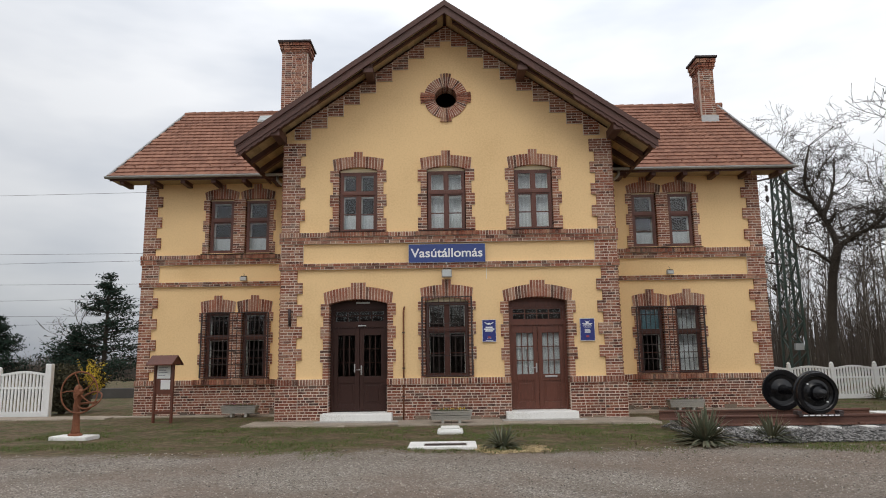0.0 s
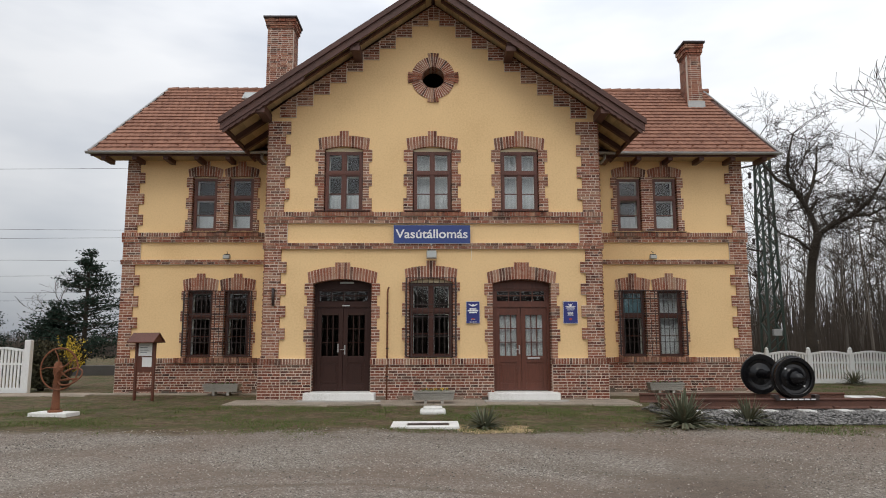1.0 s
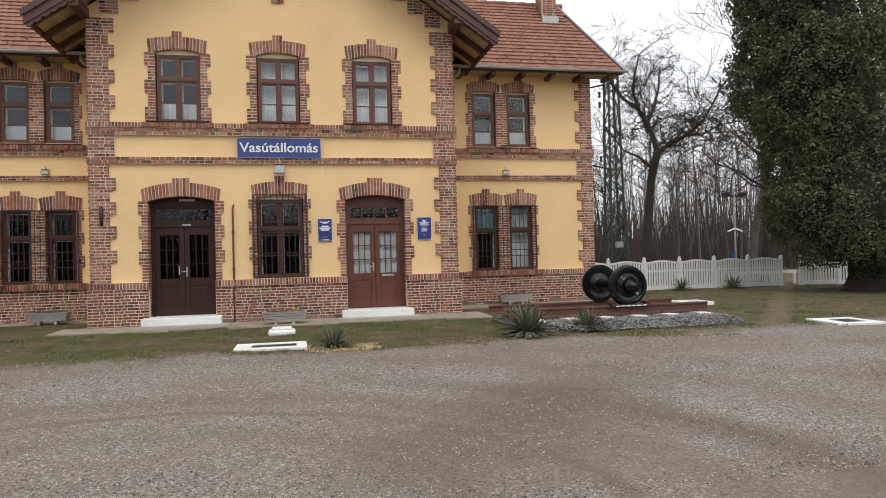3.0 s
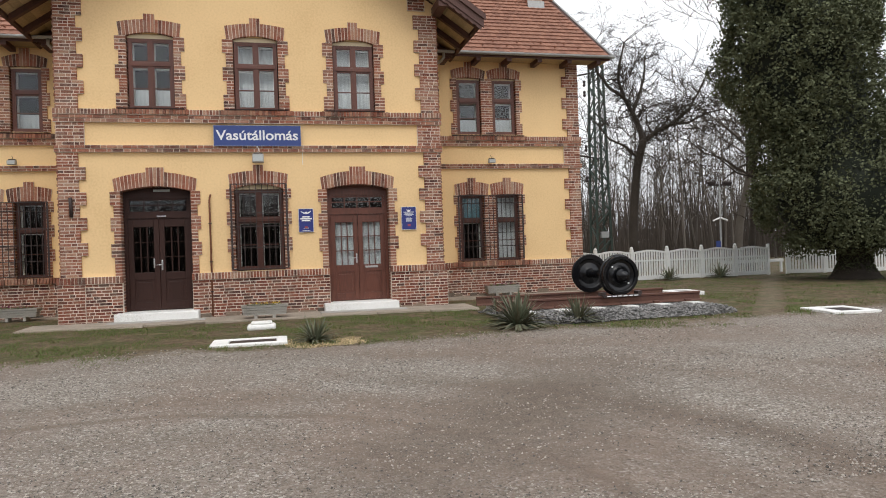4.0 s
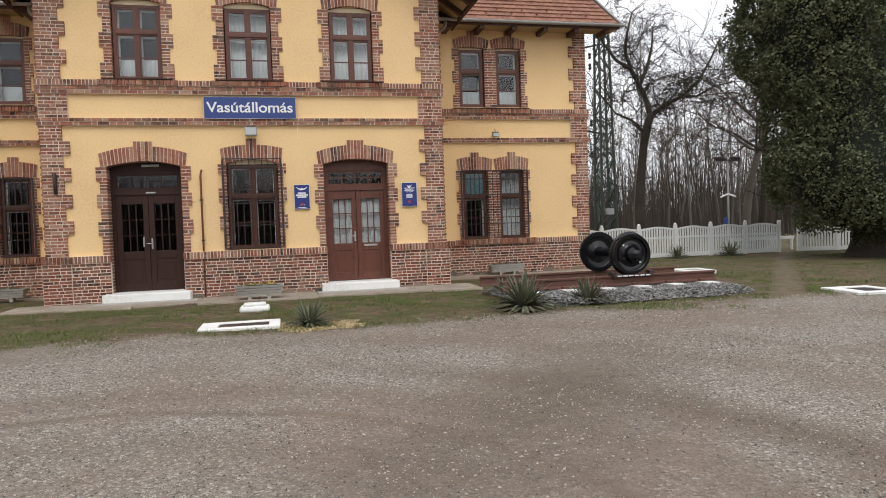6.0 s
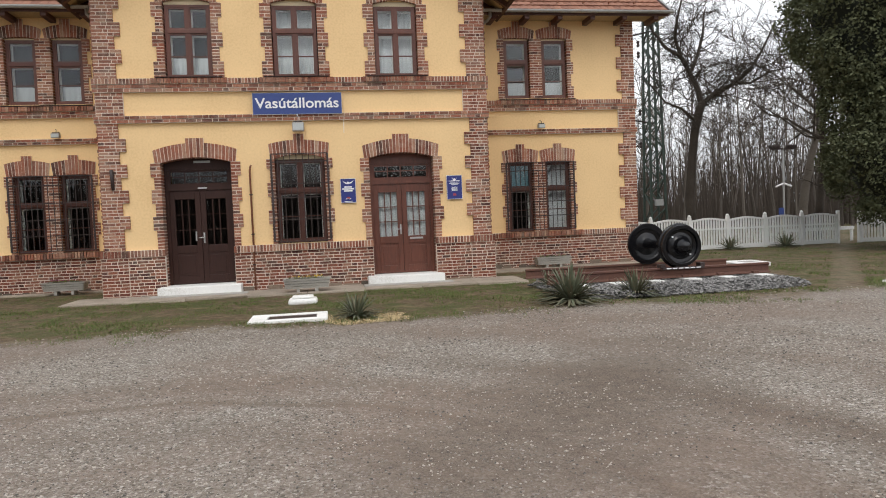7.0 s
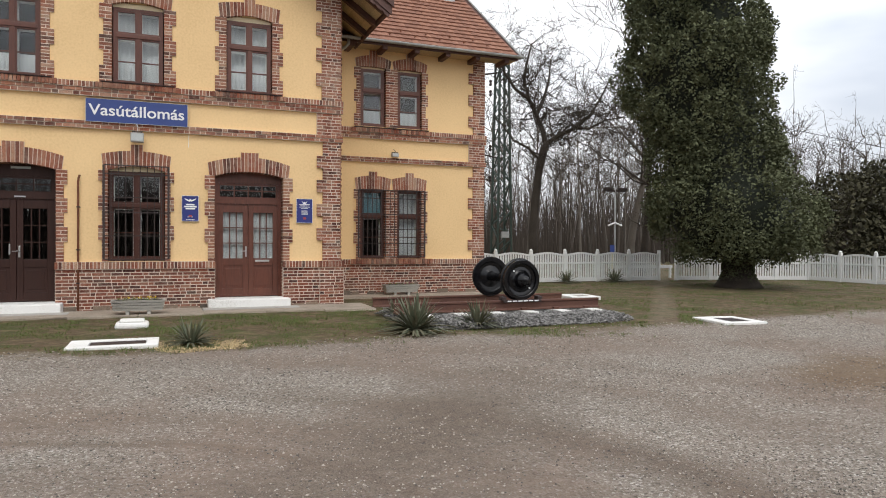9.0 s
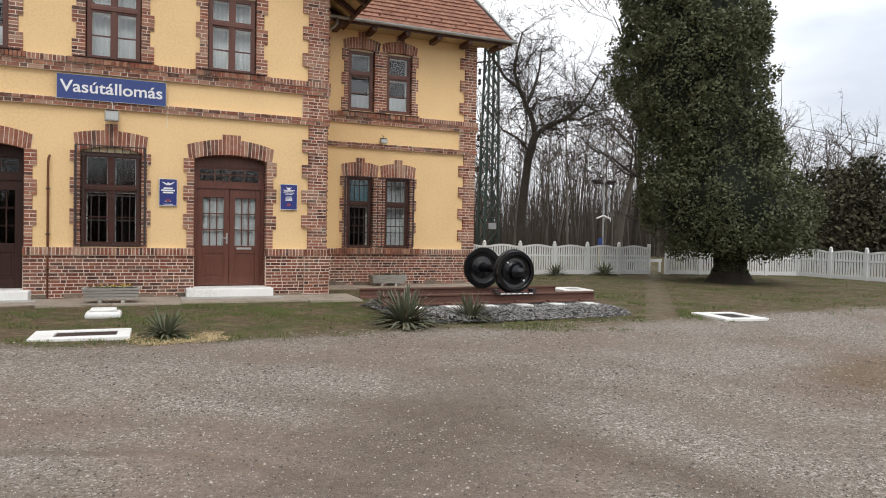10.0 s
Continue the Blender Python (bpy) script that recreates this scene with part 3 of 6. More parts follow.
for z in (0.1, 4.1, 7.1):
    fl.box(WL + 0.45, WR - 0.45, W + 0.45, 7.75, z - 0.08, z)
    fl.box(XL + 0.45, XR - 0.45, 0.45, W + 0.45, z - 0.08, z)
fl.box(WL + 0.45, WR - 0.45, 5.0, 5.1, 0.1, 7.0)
part("dark_room_lining", fl, DARK, house, kind="stuff")

# quoins, jambs, arches, bands: bricks joined per element
Q_LOW = [(3.24 - 0.57 * k, 3.53 - 0.57 * k) for k in range(4)]
Q_UP = [(6.37 - 0.595 * k, 6.67 - 0.595 * k) for k in range(3)]


def element(name, build, label="", material=BRICK, owner=None):
    b, m = Mesh(), Mesh()
    build(b, m)
    ob = part(name, b, material, owner or house, label, kind="stuff")
    part("mortar", m, MORTAR, ob, kind="stuff")
    return ob


for side, xo in ((1, XL), (-1, XR)):
    element("quoin", lambda b, m, s=side, x=xo: (toothed(b, m, x - s * 0.01, s, 0.44, 0.58, 1.05, 3.86, Q_LOW, -0.05, 0.06), toothed(b, m, x - s * 0.01, s, 0.47, 0.60, 4.84, 7.3, Q_UP + [(6.95, 7.3)], -0.05, 0.06),
                                             brick_rows(b, *sorted((x - s * 0.01, x + s * 0.57)), 4.02, 4.54, -0.05, 0.06), m.box(*sorted((x - s * 0.01, x + s * 0.57)), -0.046, 0.004, 4.02, 4.54)))
    # return faces of the projecting bay
    xa, xb = sorted((xo, xo - side * 0.03))

    def bay_return(b, m, xa=xa, xb=xb):
        rows = round((7.25 - 1.05) / COURSE)
        for r in range(rows):
            z = 1.05 + r * COURSE
            y = 0.0 if r % 2 else -0.05
            while y < 0.5:
                e = min(y + 0.28, 0.55 if r % 8 < 4 else 0.42)
                if e - y > 0.03:
                    b.box(xa, xb, y + GAP / 2, e - GAP / 2, z + GAP / 2, z + COURSE - GAP / 2)
                y += 0.28
    element("quoin", bay_return)
WQ_LOW = [(3.12 - 0.62 * k, 3.43 - 0.62 * k) for k in range(4)]
WQ_UP = [(6.2 - 0.64 * k, 6.52 - 0.64 * k) for k in range(3)]
for side, xo in ((1, WL), (-1, WR)):
    element("quoin", lambda b, m, s=side, x=xo: (toothed(b, m, x - s * 0.02, s, 0.38, 0.53, 1.01, 3.74, WQ_LOW, W - 0.05, 0.06), toothed(b, m, x - s * 0.02, s, 0.38, 0.53, 4.69, 7.0, WQ_UP, W - 0.05, 0.06),
                                             brick_rows(b, *sorted((x - s * 0.02, x + s * 0.5)), 3.88, 4.40, W - 0.05, 0.06), m.box(*sorted((x - s * 0.02, x + s * 0.5)), W - 0.046, W + 0.004, 3.88, 4.40)))


def band(b, m, x0, x1, z0, z1, y, sold=0.0):
    """A string course: flat courses under an upright row."""
    if sold:
        soldiers(b, x0, x1, z1 - sold, z1, y - 0.025, 0.10)
    rows = max(1, round((z1 - sold - z0) / COURSE))
    h = (z1 - sold - z0) / rows
    for r in range(rows):
        brick_rows(b, x0, x1, z0 + r * h, z0 + (r + 1) * h, y + 0.012 * (rows - 1 - r) - 0.01, 0.10)
    m.box(x0 + 0.004, x1 - 0.004, y + 0.006, y + 0.095, z0, z1 - sold)
    if sold:
        m.box(x0 + 0.004, x1 - 0.004, y - 0.020, y + 0.07, z1 - sold, z1 - 0.004)


element("string_course", lambda b, m: band(b, m, XL - 0.06, XR + 0.06, 4.54, 4.84, -0.08, 0.13))
element("string_course", lambda b, m: band(b, m, XL - 0.06, XR + 0.06, 3.86, 4.02, -0.08))
for xa, xb in ((XR, WR + 0.06), (WL - 0.06, XL)):
    element("string_course", lambda b, m, xa=xa, xb=xb: band(b, m, xa, xb, 4.40, 4.69, W - 0.08, 0.13))
    element("string_course", lambda b, m, xa=xa, xb=xb: band(b, m, xa, xb, 3.74, 3.88, W - 0.08))

# window and door surrounds
D_TEETH = [(2.66, 2.99), (2.07, 2.38), (1.47, 1.78)]
for xa, xb in ((-3.07, -1.57), (1.58, 3.08)):
    xc, hf = (xa + xb) / 2, (xb - xa) / 2

    def surround(b, m, xa=xa, xb=xb, xc=xc, hf=hf):
        toothed(b, m, xa, -1, 0.16, 0.23, 0.2, 2.97, D_TEETH, -0.03, 0.44)
        toothed(b, m, xb, 1, 0.16, 0.23, 0.2, 2.97, D_TEETH, -0.03, 0.44)
        arch(b, m, xc, hf, hf + 0.16, 2.97, 3.08, 3.25, 3.41, 3.51, -0.03, 0.44, 0.2)
    element("door_surround", surround)
U_TEETH = [(6.21, 6.53), (5.55, 5.87), (4.85, 5.22)]
for xa, xb in ((-2.84, -1.84), (-0.5, 0.51), (1.83, 2.82)):
    xc, hf = (xa + xb) / 2, (xb - xa) / 2

    def surround(b, m, xa=xa, xb=xb, xc=xc, hf=hf):
        toothed(b, m, xa, -1, 0.18, 0.26, 4.85, 6.54, U_TEETH, -0.03, 0.44)
        toothed(b, m, xb, 1, 0.18, 0.26, 4.85, 6.54, U_TEETH, -0.03, 0.44)
        arch(b, m, xc, hf, hf + 0.19, 6.54, 6.62, 6.84, 6.92, 7.04, -0.03, 0.44, 0.14)
        soldiers(b, xa - 0.32, xb + 0.32, 4.72, 4.845, -0.135, 0.1)
    element("window_surround", surround)
    # pale plastered strip above the frame
    part("lintel", Mesh().box(xa + 0.002, xb - 0.002, 0.06, 0.2, 6.50, 6.6), CREAM, house, "pale plastered lintel strip")


def mid_surround(b, m):
    t = [(2.77, 3.06), (2.14, 2.46), (1.51, 1.83)]
    toothed(b, m, -0.58, -1, 0.13, 0.2, 1.05, 3.0, t, -0.03, 0.44)
    toothed(b, m, 0.53, 1, 0.13, 0.2, 1.05, 3.0, t, -0.03, 0.44)
    arch(b, m, -0.025, 0.555, 0.69, 3.0, 3.1, 3.34, 3.43, 3.56, -0.03, 0.44, 0.14)


element("window_surround", mid_surround)
for c in (CL, CR):
    def pair(b, m, c=c):
        for z0, sp, cr, te, tm, kt, teeth in ((1.01, 2.97, 2.985, 3.28, 3.36, 3.47, [(2.70, 3.02), (2.06, 2.37), (1.44, 1.75)]),
                                              (4.75, 6.40, 6.42, 6.62, 6.74, 6.87, [(6.07, 6.38), (5.42, 5.75), (4.75, 5.08)])):
            toothed(b, m, c - 0.905, -1, 0.13, 0.2, z0, sp, teeth, W - 0.03, 0.44)
            toothed(b, m, c + 0.905, 1, 0.13, 0.2, z0, sp, teeth, W - 0.03, 0.44)
            brick_rows(b, c - 0.185, c + 0.185, z0, sp, W - 0.03, 0.44)
            m.box(c - 0.172, c + 0.172, W - 0.025, W + 0.40, z0, sp)
            for d in (-0.545, 0.545):
                arch(b, m, c + d, 0.36, 0.53, sp, cr, te, tm, kt, W - 0.03, 0.44, 0.13)
    element("window_surround", pair)
    soldier_sill = Mesh()
    soldiers(soldier_sill, c - 1.2, c + 1.2, 4.56, 4.695, W - 0.135, 0.1)
    soldiers(soldier_sill, c - 1.2, c + 1.2, 0.86, 1.02, W - 0.15, 0.1)
    part("sill", soldier_sill, BRICK, house, kind="stuff")
    for d in (-0.545, 0.545):
        part("lintel", Mesh().box(c + d - 0.36, c + d + 0.36, W + 0.06, W + 0.2, 6.37, 6.45), CREAM, house)


def round_ring(b, m):
    n = 52
    for i in range(n):
        a, e = 2 * math.pi * i / n + 0.015, 2 * math.pi * (i + 1) / n - 0.015
        mid = (a + e) / 2
        keyed = min(abs(math.sin(mid)), abs(math.cos(mid))) < 0.23
        r1 = 0.69 if keyed else 0.59
        b.prism([(rc[0] + 0.30 * math.cos(a), rc[1] + 0.30 * math.sin(a)), (rc[0] + r1 * math.cos(a), rc[1] + r1 * math.sin(a)),
                 (rc[0] + r1 * math.cos(e), rc[1] + r1 * math.sin(e)), (rc[0] + 0.30 * math.cos(e), rc[1] + 0.30 * math.sin(e))], -0.05 if keyed else -0.03, 0.44)
    for i in range(n):
        a, e = 2 * math.pi * i / n, 2 * math.pi * (i + 1) / n
        m.prism([(rc[0] + r * math.cos(t), rc[1] + r * math.sin(t)) for r, t in ((0.302, a), (0.59, a), (0.59, e), (0.302, e))], -0.025, 0.43)


element("round_window_surround", round_ring)


def gable_steps(b, m):
    for s in (1, -1):
        x, z = 0.045, 10.16
        widths = [0.15] + [0.44] * 9
        zs = [10.18, 10.01] + [10.01 - 0.325 * k for k in range(1, 9)]
        for w, zb in zip(widths, zs):
            x2 = min(x + w, 4.385 + 0.045)
            rows = 9
            for r in range(rows):
                za, zc = zb + r * COURSE, zb + (r + 1) * COURSE
                xe = min(x2, 0.045 + (10.66 - zc) / 0.7)
                xs_ = x - 0.0
                k = xs_
                while k < xe - 0.03:
                    e = min(k + (0.28 if (r % 2 or k > xs_) else 0.14), xe)
                    p, q = (k, e) if s > 0 else (0.09 - e, 0.09 - k)
                    b.box(p + GAP / 2, q - GAP / 2, -0.05 + rng.uniform(-0.004, 0.004), 0.02, za + GAP / 2, zc - GAP / 2)
                    k = e
            p, q = (x, x2) if s > 0 else (0.09 - x2, 0.09 - x)
            top = [10.60 - 0.7 * abs(v - 0.045) for v in (p, q)]
            if min(top) > zb + 0.05:
                m.prism([(p, zb), (q, zb), (q, top[1]), (p, top[0])], -0.046, 0.004)
            x = x2


element("stepped_gable_course", gable_steps)

# ---- roofs ----
TH = 0.10


def slab(mesh, p, q, r, s, t):
    """A four-cornered slab with its top at p, q, r, s and thickness t downwards."""
    top = [Vector(v) for v in (p, q, r, s)]
    mesh.add(top + [v - Vector((0, 0, t)) for v in top], [(0, 1, 2, 3), (7, 6, 5, 4), (0, 4, 5, 1), (1, 5, 6, 2), (2, 6, 7, 3), (3, 7, 4, 0)])


EZ, EY, RZ, RY = 7.0, 1.8, 10.06, 5.0
EXR, EXL, RXR, RXL = 10.24, -10.03, 9.42, -9.12
rm = Mesh()
slab(rm, (EXL, EY, EZ), (EXR, EY, EZ), (RXR, RY, RZ), (RXL, RY, RZ), TH)
slab(rm, (WR + 0.03, 8.3, EZ), (WL - 0.03, 8.3, EZ), (RXL, RY, RZ), (RXR, RY, RZ), TH)
main_roof = part("roof", rm, ROOF_UNDER, house, "reddish clay tile roof")
FY, AZ, TX, TZ = -0.9, 10.82, 5.37, 7.08
gr = Mesh()
for s in (1, -1):
    slab(gr, *([(0.03, FY, AZ), (0.03 + s * TX, FY, TZ), (0.03 + s * TX, 4.6, TZ), (0.03, 6.0, AZ)][:: -s]), 0.12)
gable_roof = part("roof", gr, ROOF_UNDER, house, "brown-edged cross gable roof")

# ---- gable trim ----
SL = 0.6965
RX = 0.03


def rake(mesh, s, x0, x1, y0, y1, up0, up1):
    """A board along the slope between distances x0 and x1 from the ridge, from up0 to up1 against the roof's top."""
    a = [(RX + s * x0, AZ - SL * x0 + up0), (RX + s * x1, AZ - SL * x1 + up0), (RX + s * x1, AZ - SL * x1 + up1), (RX + s * x0, AZ - SL * x0 + up1)]
    mesh.prism(a if s > 0 else a[::-1], y0, y1)


for s in (1, -1):
    bb = Mesh()
    rake(bb, s, 0.0, TX + 0.02, FY - 0.045, FY - 0.003, -0.30, 0.02)
    part("bargeboard", bb, BEAM, house, "dark brown moulded bargeboard")
    tr = Mesh()
    rake(tr, s, 0.0, TX + 0.06, FY - 0.09, FY - 0.047, -0.10, 0.05)
    part("verge_cap", tr, BEAM, house)
    lo = Mesh()
    # scalloped inner board under the lower third of the slope
    x = 3.3
    while x < TX - 0.12:
        x2 = x + 0.17
        pts = [(x, -0.28), (x2, -0.28), (x2, -0.36), (x2 - 0.045, -0.405), (x + 0.045, -0.405), (x, -0.36)]
        out = [(RX + s * u, AZ - SL * u + w) for u, w in pts]
        lo.prism(out[::-1] if s > 0 else out, FY - 0.02, FY + 0.01)
        x = x2
    part("scalloped_board", lo, BEAM, house, weld=True)
    # soffit boards
    sb = Mesh()
    x = 0.05
    while x < TX - 0.1:
        rake(sb, s, x, min(x + 0.155, TX - 0.02), FY + 0.0, 0.0 if x < 4.3 else 3.0, -0.15, -0.125)
        x += 0.16
    part("soffit", sb, BOARDS, house, "yellowed soffit boards", kind="stuff")
    # rafters under the side eaves
    for y in (0.15, 1.05, 1.95, 2.9):
        rf = Mesh()
        rake(rf, s, 4.36, TX - 0.06, y, y + 0.13, -0.31, -0.155)
        part("rafter", rf, BEAM, house)
    rf = Mesh()
    rake(rf, s, 0.2, TX - 0.08, FY + 0.32, FY + 0.42, -0.24, -0.155)
    part("rafter", rf, BEAM, house)
    ev = Mesh()
    rake(ev, s, TX - 0.03, TX + 0.03, FY - 0.02, 4.2, -0.20, -0.03)
    part("eave_board", ev, BEAM, house)
    for px, drop in ((2.02, 0.30), (4.42, 0.30)):
        pu = Mesh()
        z = AZ - SL * px - 0.155
        pu.prism([(RX + s * px - 0.11, z - drop), (RX + s * px + 0.11, z - drop), (RX + s * px + 0.11, z - 0.075), (RX + s * px - 0.11, z - 0.075)], FY + 0.06, 0.02)
        pu.prism([(RX + s * px - 0.13, z - drop - 0.03), (RX + s * px + 0.13, z - drop - 0.03), (RX + s * px + 0.13, z - drop + 0.1), (RX + s * px - 0.13, z - drop + 0.1)], FY + 0.02, FY + 0.12)
        part("purlin", pu, BEAM, house, bevel=0.012)

# ---- wing eaves ----
for xa, xb in ((EXL + 0.05, XL - 0.4), (XR + 0.4, EXR - 0.05)):
    sf = Mesh()
    sf.box(xa, xb, EY + 0.05, W, EZ - 0.10, EZ - 0.075)
    part("soffit", sf, BOARDS, house)
    part("fascia", Mesh().box(xa, xb, EY + 0.02, EY + 0.05, EZ - 0.14, EZ - 0.02), BEAM, house)
    gutter = Mesh()
    prof = [(EY - 0.005 - 0.065 + 0.065 * math.cos(a), EZ - 0.03 + 0.065 * math.sin(a)) for a in [math.pi + math.pi * i / 8 for i in range(9)]]
    prof += [(y * 0.96 + (EY - 0.07) * 0.04, z + 0.006) for y, z in prof[::-1]]
    n = len(prof)
    gutter.add([(xa - 0.1, y, z) for y, z in prof] + [(xb + 0.1, y, z) for y, z in prof],
               [tuple(range(n))[::-1], tuple(range(n, 2 * n))] + [(i, (i + 1) % n, (i + 1) % n + n, i + n) for i in range(n)])
    part("gutter", gutter, ZINC, house, "grey zinc half-round gutter", smooth=False)
    for k in range(6):
        x = xa + 0.35 + k * (xb - xa - 0.7) / 5
        part("rafter_end", Mesh().box(x - 0.07, x + 0.07, EY + 0.06, W, EZ - 0.23, EZ - 0.10), BEAM, house, bevel=0.01)
for s, xo, gx in ((1, XR, XR + 0.62), (-1, XL, XL - 0.62)):
    dp = Mesh().tube([(gx, EY - 0.07, EZ - 0.07), (gx, EY - 0.07, EZ - 0.22), (gx - s * 0.06, EY - 0.02, EZ - 0.30), (xo + s * 0.12, W - 0.12, EZ - 0.52), (xo + s * 0.1, W - 0.09, EZ - 0.62), (xo + s * 0.1, W - 0.09, 0.1)], 0.045, 10)
    part("downpipe", dp, ZINC, house, "grey zinc downpipe with a swan neck", smooth=True)

# ---- roof tiles ----
NV = Vector((0, -(RZ - EZ), RY - EY)).normalized()
SLOPE = Vector((0, RY - EY, RZ - EZ))
SLEN = SLOPE.length
SDIR = SLOPE.normalized()
ROWS_T, TW = 19, 0.19
tile_mesh = Mesh()
prof = [(-TW / 2 + 0.002, 0.0), (-TW / 4, 0.006), (0, 0.012), (TW / 4, 0.006), (TW / 2 - 0.002, 0.0)]
ln = SLEN / ROWS_T + 0.045
bot = [(x, 0.0, h + 0.044) for x, h in prof]
top = [(x, ln, h + 0.004) for x, h in prof]
und = [(x, 0.0, h + 0.004) for x, h in prof]
tile_mesh.add(bot + top + und, [(i, i + 1, i + 6, i + 5) for i in range(4)] + [(i + 10, i + 11, i + 1, i) for i in range(4)])
tile_data = tile_mesh.data("tile", TILE)
BASIS = Matrix((Vector((1, 0, 0)), SDIR, NV)).transposed().to_4x4()
rest = Mesh()
count = 0
for r in range(ROWS_T):
    t = r / ROWS_T
    y, z = EY - 0.03 + (RY - EY) * t, EZ - 0.03 + (RZ - EZ) * t
    xl, xr = EXL + (RXL - EXL) * t, EXR + (RXR - EXR) * t
    x = xl + TW / 2 + (TW / 2 if r % 2 else 0)
    while x < xr - TW / 2:
        inner = abs(x) < 5.6 - SL * 0 and (z < AZ - SL * abs(x) - 0.1)
        if not inner:
            m = Matrix.Translation((x, y, z)) @ BASIS @ pose(0, 0, rng.uniform(0, 0.004), rng.uniform(-0.4, 0.4), 0, rng.uniform(-0.6, 0.6))
            if x > 5.0 and count < 300:
                ob = new("tile", tile_data)
                ob.parent, ob.matrix_basis = main_roof, m
                count += 1
            else:
                rest.moved(m, tile_mesh)
        x += TW
part("roof_tiling", rest, TILE, main_roof, kind="stuff")
rdg = Mesh()
x = RXL
while x < RXR - 0.1:
    rdg.tube([(x, RY + 0.05, RZ + 0.02), (x + 0.36, RY + 0.05, RZ + 0.035)], [0.10, 0.11], 8)
    x += 0.34
part("ridge_tiles", rdg, TILE, main_roof, kind="stuff")
for sx, (xa, xb) in ((1, (EXR, RXR)), (-1, (EXL, RXL))):
    vg = Mesh().tube([(xa, EY - 0.02, EZ + 0.02), (xb, RY, RZ + 0.03)], 0.035, 6)
    part("verge_flashing", vg, ZINC, main_roof)
# snow hooks
for xa, xb in ((-9.4, -5.6), (5.9, 9.6)):
    for row in (1, 2):
        for k in range(5):
            x = xa + (k + 0.5 * (row % 2)) * (xb - xa) / 5
            t = (row + 0.3) / ROWS_T
            p = Vector((x, EY + (RY - EY) * t, EZ + (RZ - EZ) * t)) + NV * 0.03
            hk = Mesh().tube([p, p + NV * 0.06 - SDIR * 0.02, p + NV * 0.075 - SDIR * 0.09], 0.014, 5)
            part("snow_hook", hk, RUST, main_roof)


def slope_point(x, t, up=0.0):
    return Vector((x, EY + (RY - EY) * t, EZ + (RZ - EZ) * t)) + NV * up


for x in (5.55, -6.1):
    hatch = part("roof_hatch", Mesh().box(-0.28, 0.28, -0.25, 0.25, 0.0, 0.08), ZINC, main_roof, "grey metal roof hatch with glass", bevel=0.01)
    hatch.matrix_basis = Matrix.Translation(slope_point(x, 0.86, 0.03)) @ BASIS
    pane = part("pane", Mesh().box(-0.21, 0.21, -0.18, 0.18, 0.08, 0.09), LAMP_GLASS, hatch)


def chimney(x0, x1, y0, y1, z0, z1):
    b, m = Mesh(), Mesh()
    rows = round((z1 - z0) / COURSE)
    for r in range(rows):
        g = 0.0
        if r >= rows - 5:
            g = (0.03, 0.06, 0.06, 0.09, 0.09)[r - rows + 5]
        za, zb = z0 + r * COURSE, z0 + (r + 1) * COURSE
        brick_rows(b, x0 - g, x1 + g, za, zb, y0 - g, 0.14)
        y = y0 + 0.14 - g
        k = 0
        while y < y1 + g - 0.03:
            e = min(y + (0.28 if (k or r % 2) else 0.14), y1 + g)
            for xa, xb in ((x0 - g, x0 - g + 0.1), (x1 + g - 0.1, x1 + g)):
                b.box(xa, xb, y + GAP / 2, e - GAP / 2, za + GAP / 2, zb - GAP / 2)
            y, k = e, k + 1
    m.box(x0 + 0.005, x1 - 0.005, y0 + 0.005, y1 - 0.005, z0, z1)
    ch = part("chimney", b, BRICK, house, "weathered brick chimney with dark cap", kind="stuff")
    part("mortar", m, MORTAR, ch)
    part("cap", Mesh().box(x0 - 0.13, x1 + 0.13, y0 - 0.13, y1 + 0.13, z1, z1 + 0.07), IRON, ch, bevel=0.01)
    part("flashing", Mesh().box(x0 - 0.05, x1 + 0.05, y0 - 0.06, y0 - 0.03, z0 + 0.35, z0 + 0.62), ZINC, ch)
    return ch


chimney(8.53, 9.0, 4.05, 4.75, 8.75, 11.38)
chimney(-5.6, -4.72, 4.35, 5.15, 9.2, 12.36)


# ---- windows and doors ----
def bars(mesh, x0, x1, z0, z1, y, xs, zs, w):
    for x in xs:
        mesh.box(x - w / 2, x + w / 2, y - w / 2, y + w / 2, z0, z1)
    for z in zs:
        mesh.box(x0, x1, y - w / 2 - w, y + w / 2 - w, z - w / 2, z + w / 2)


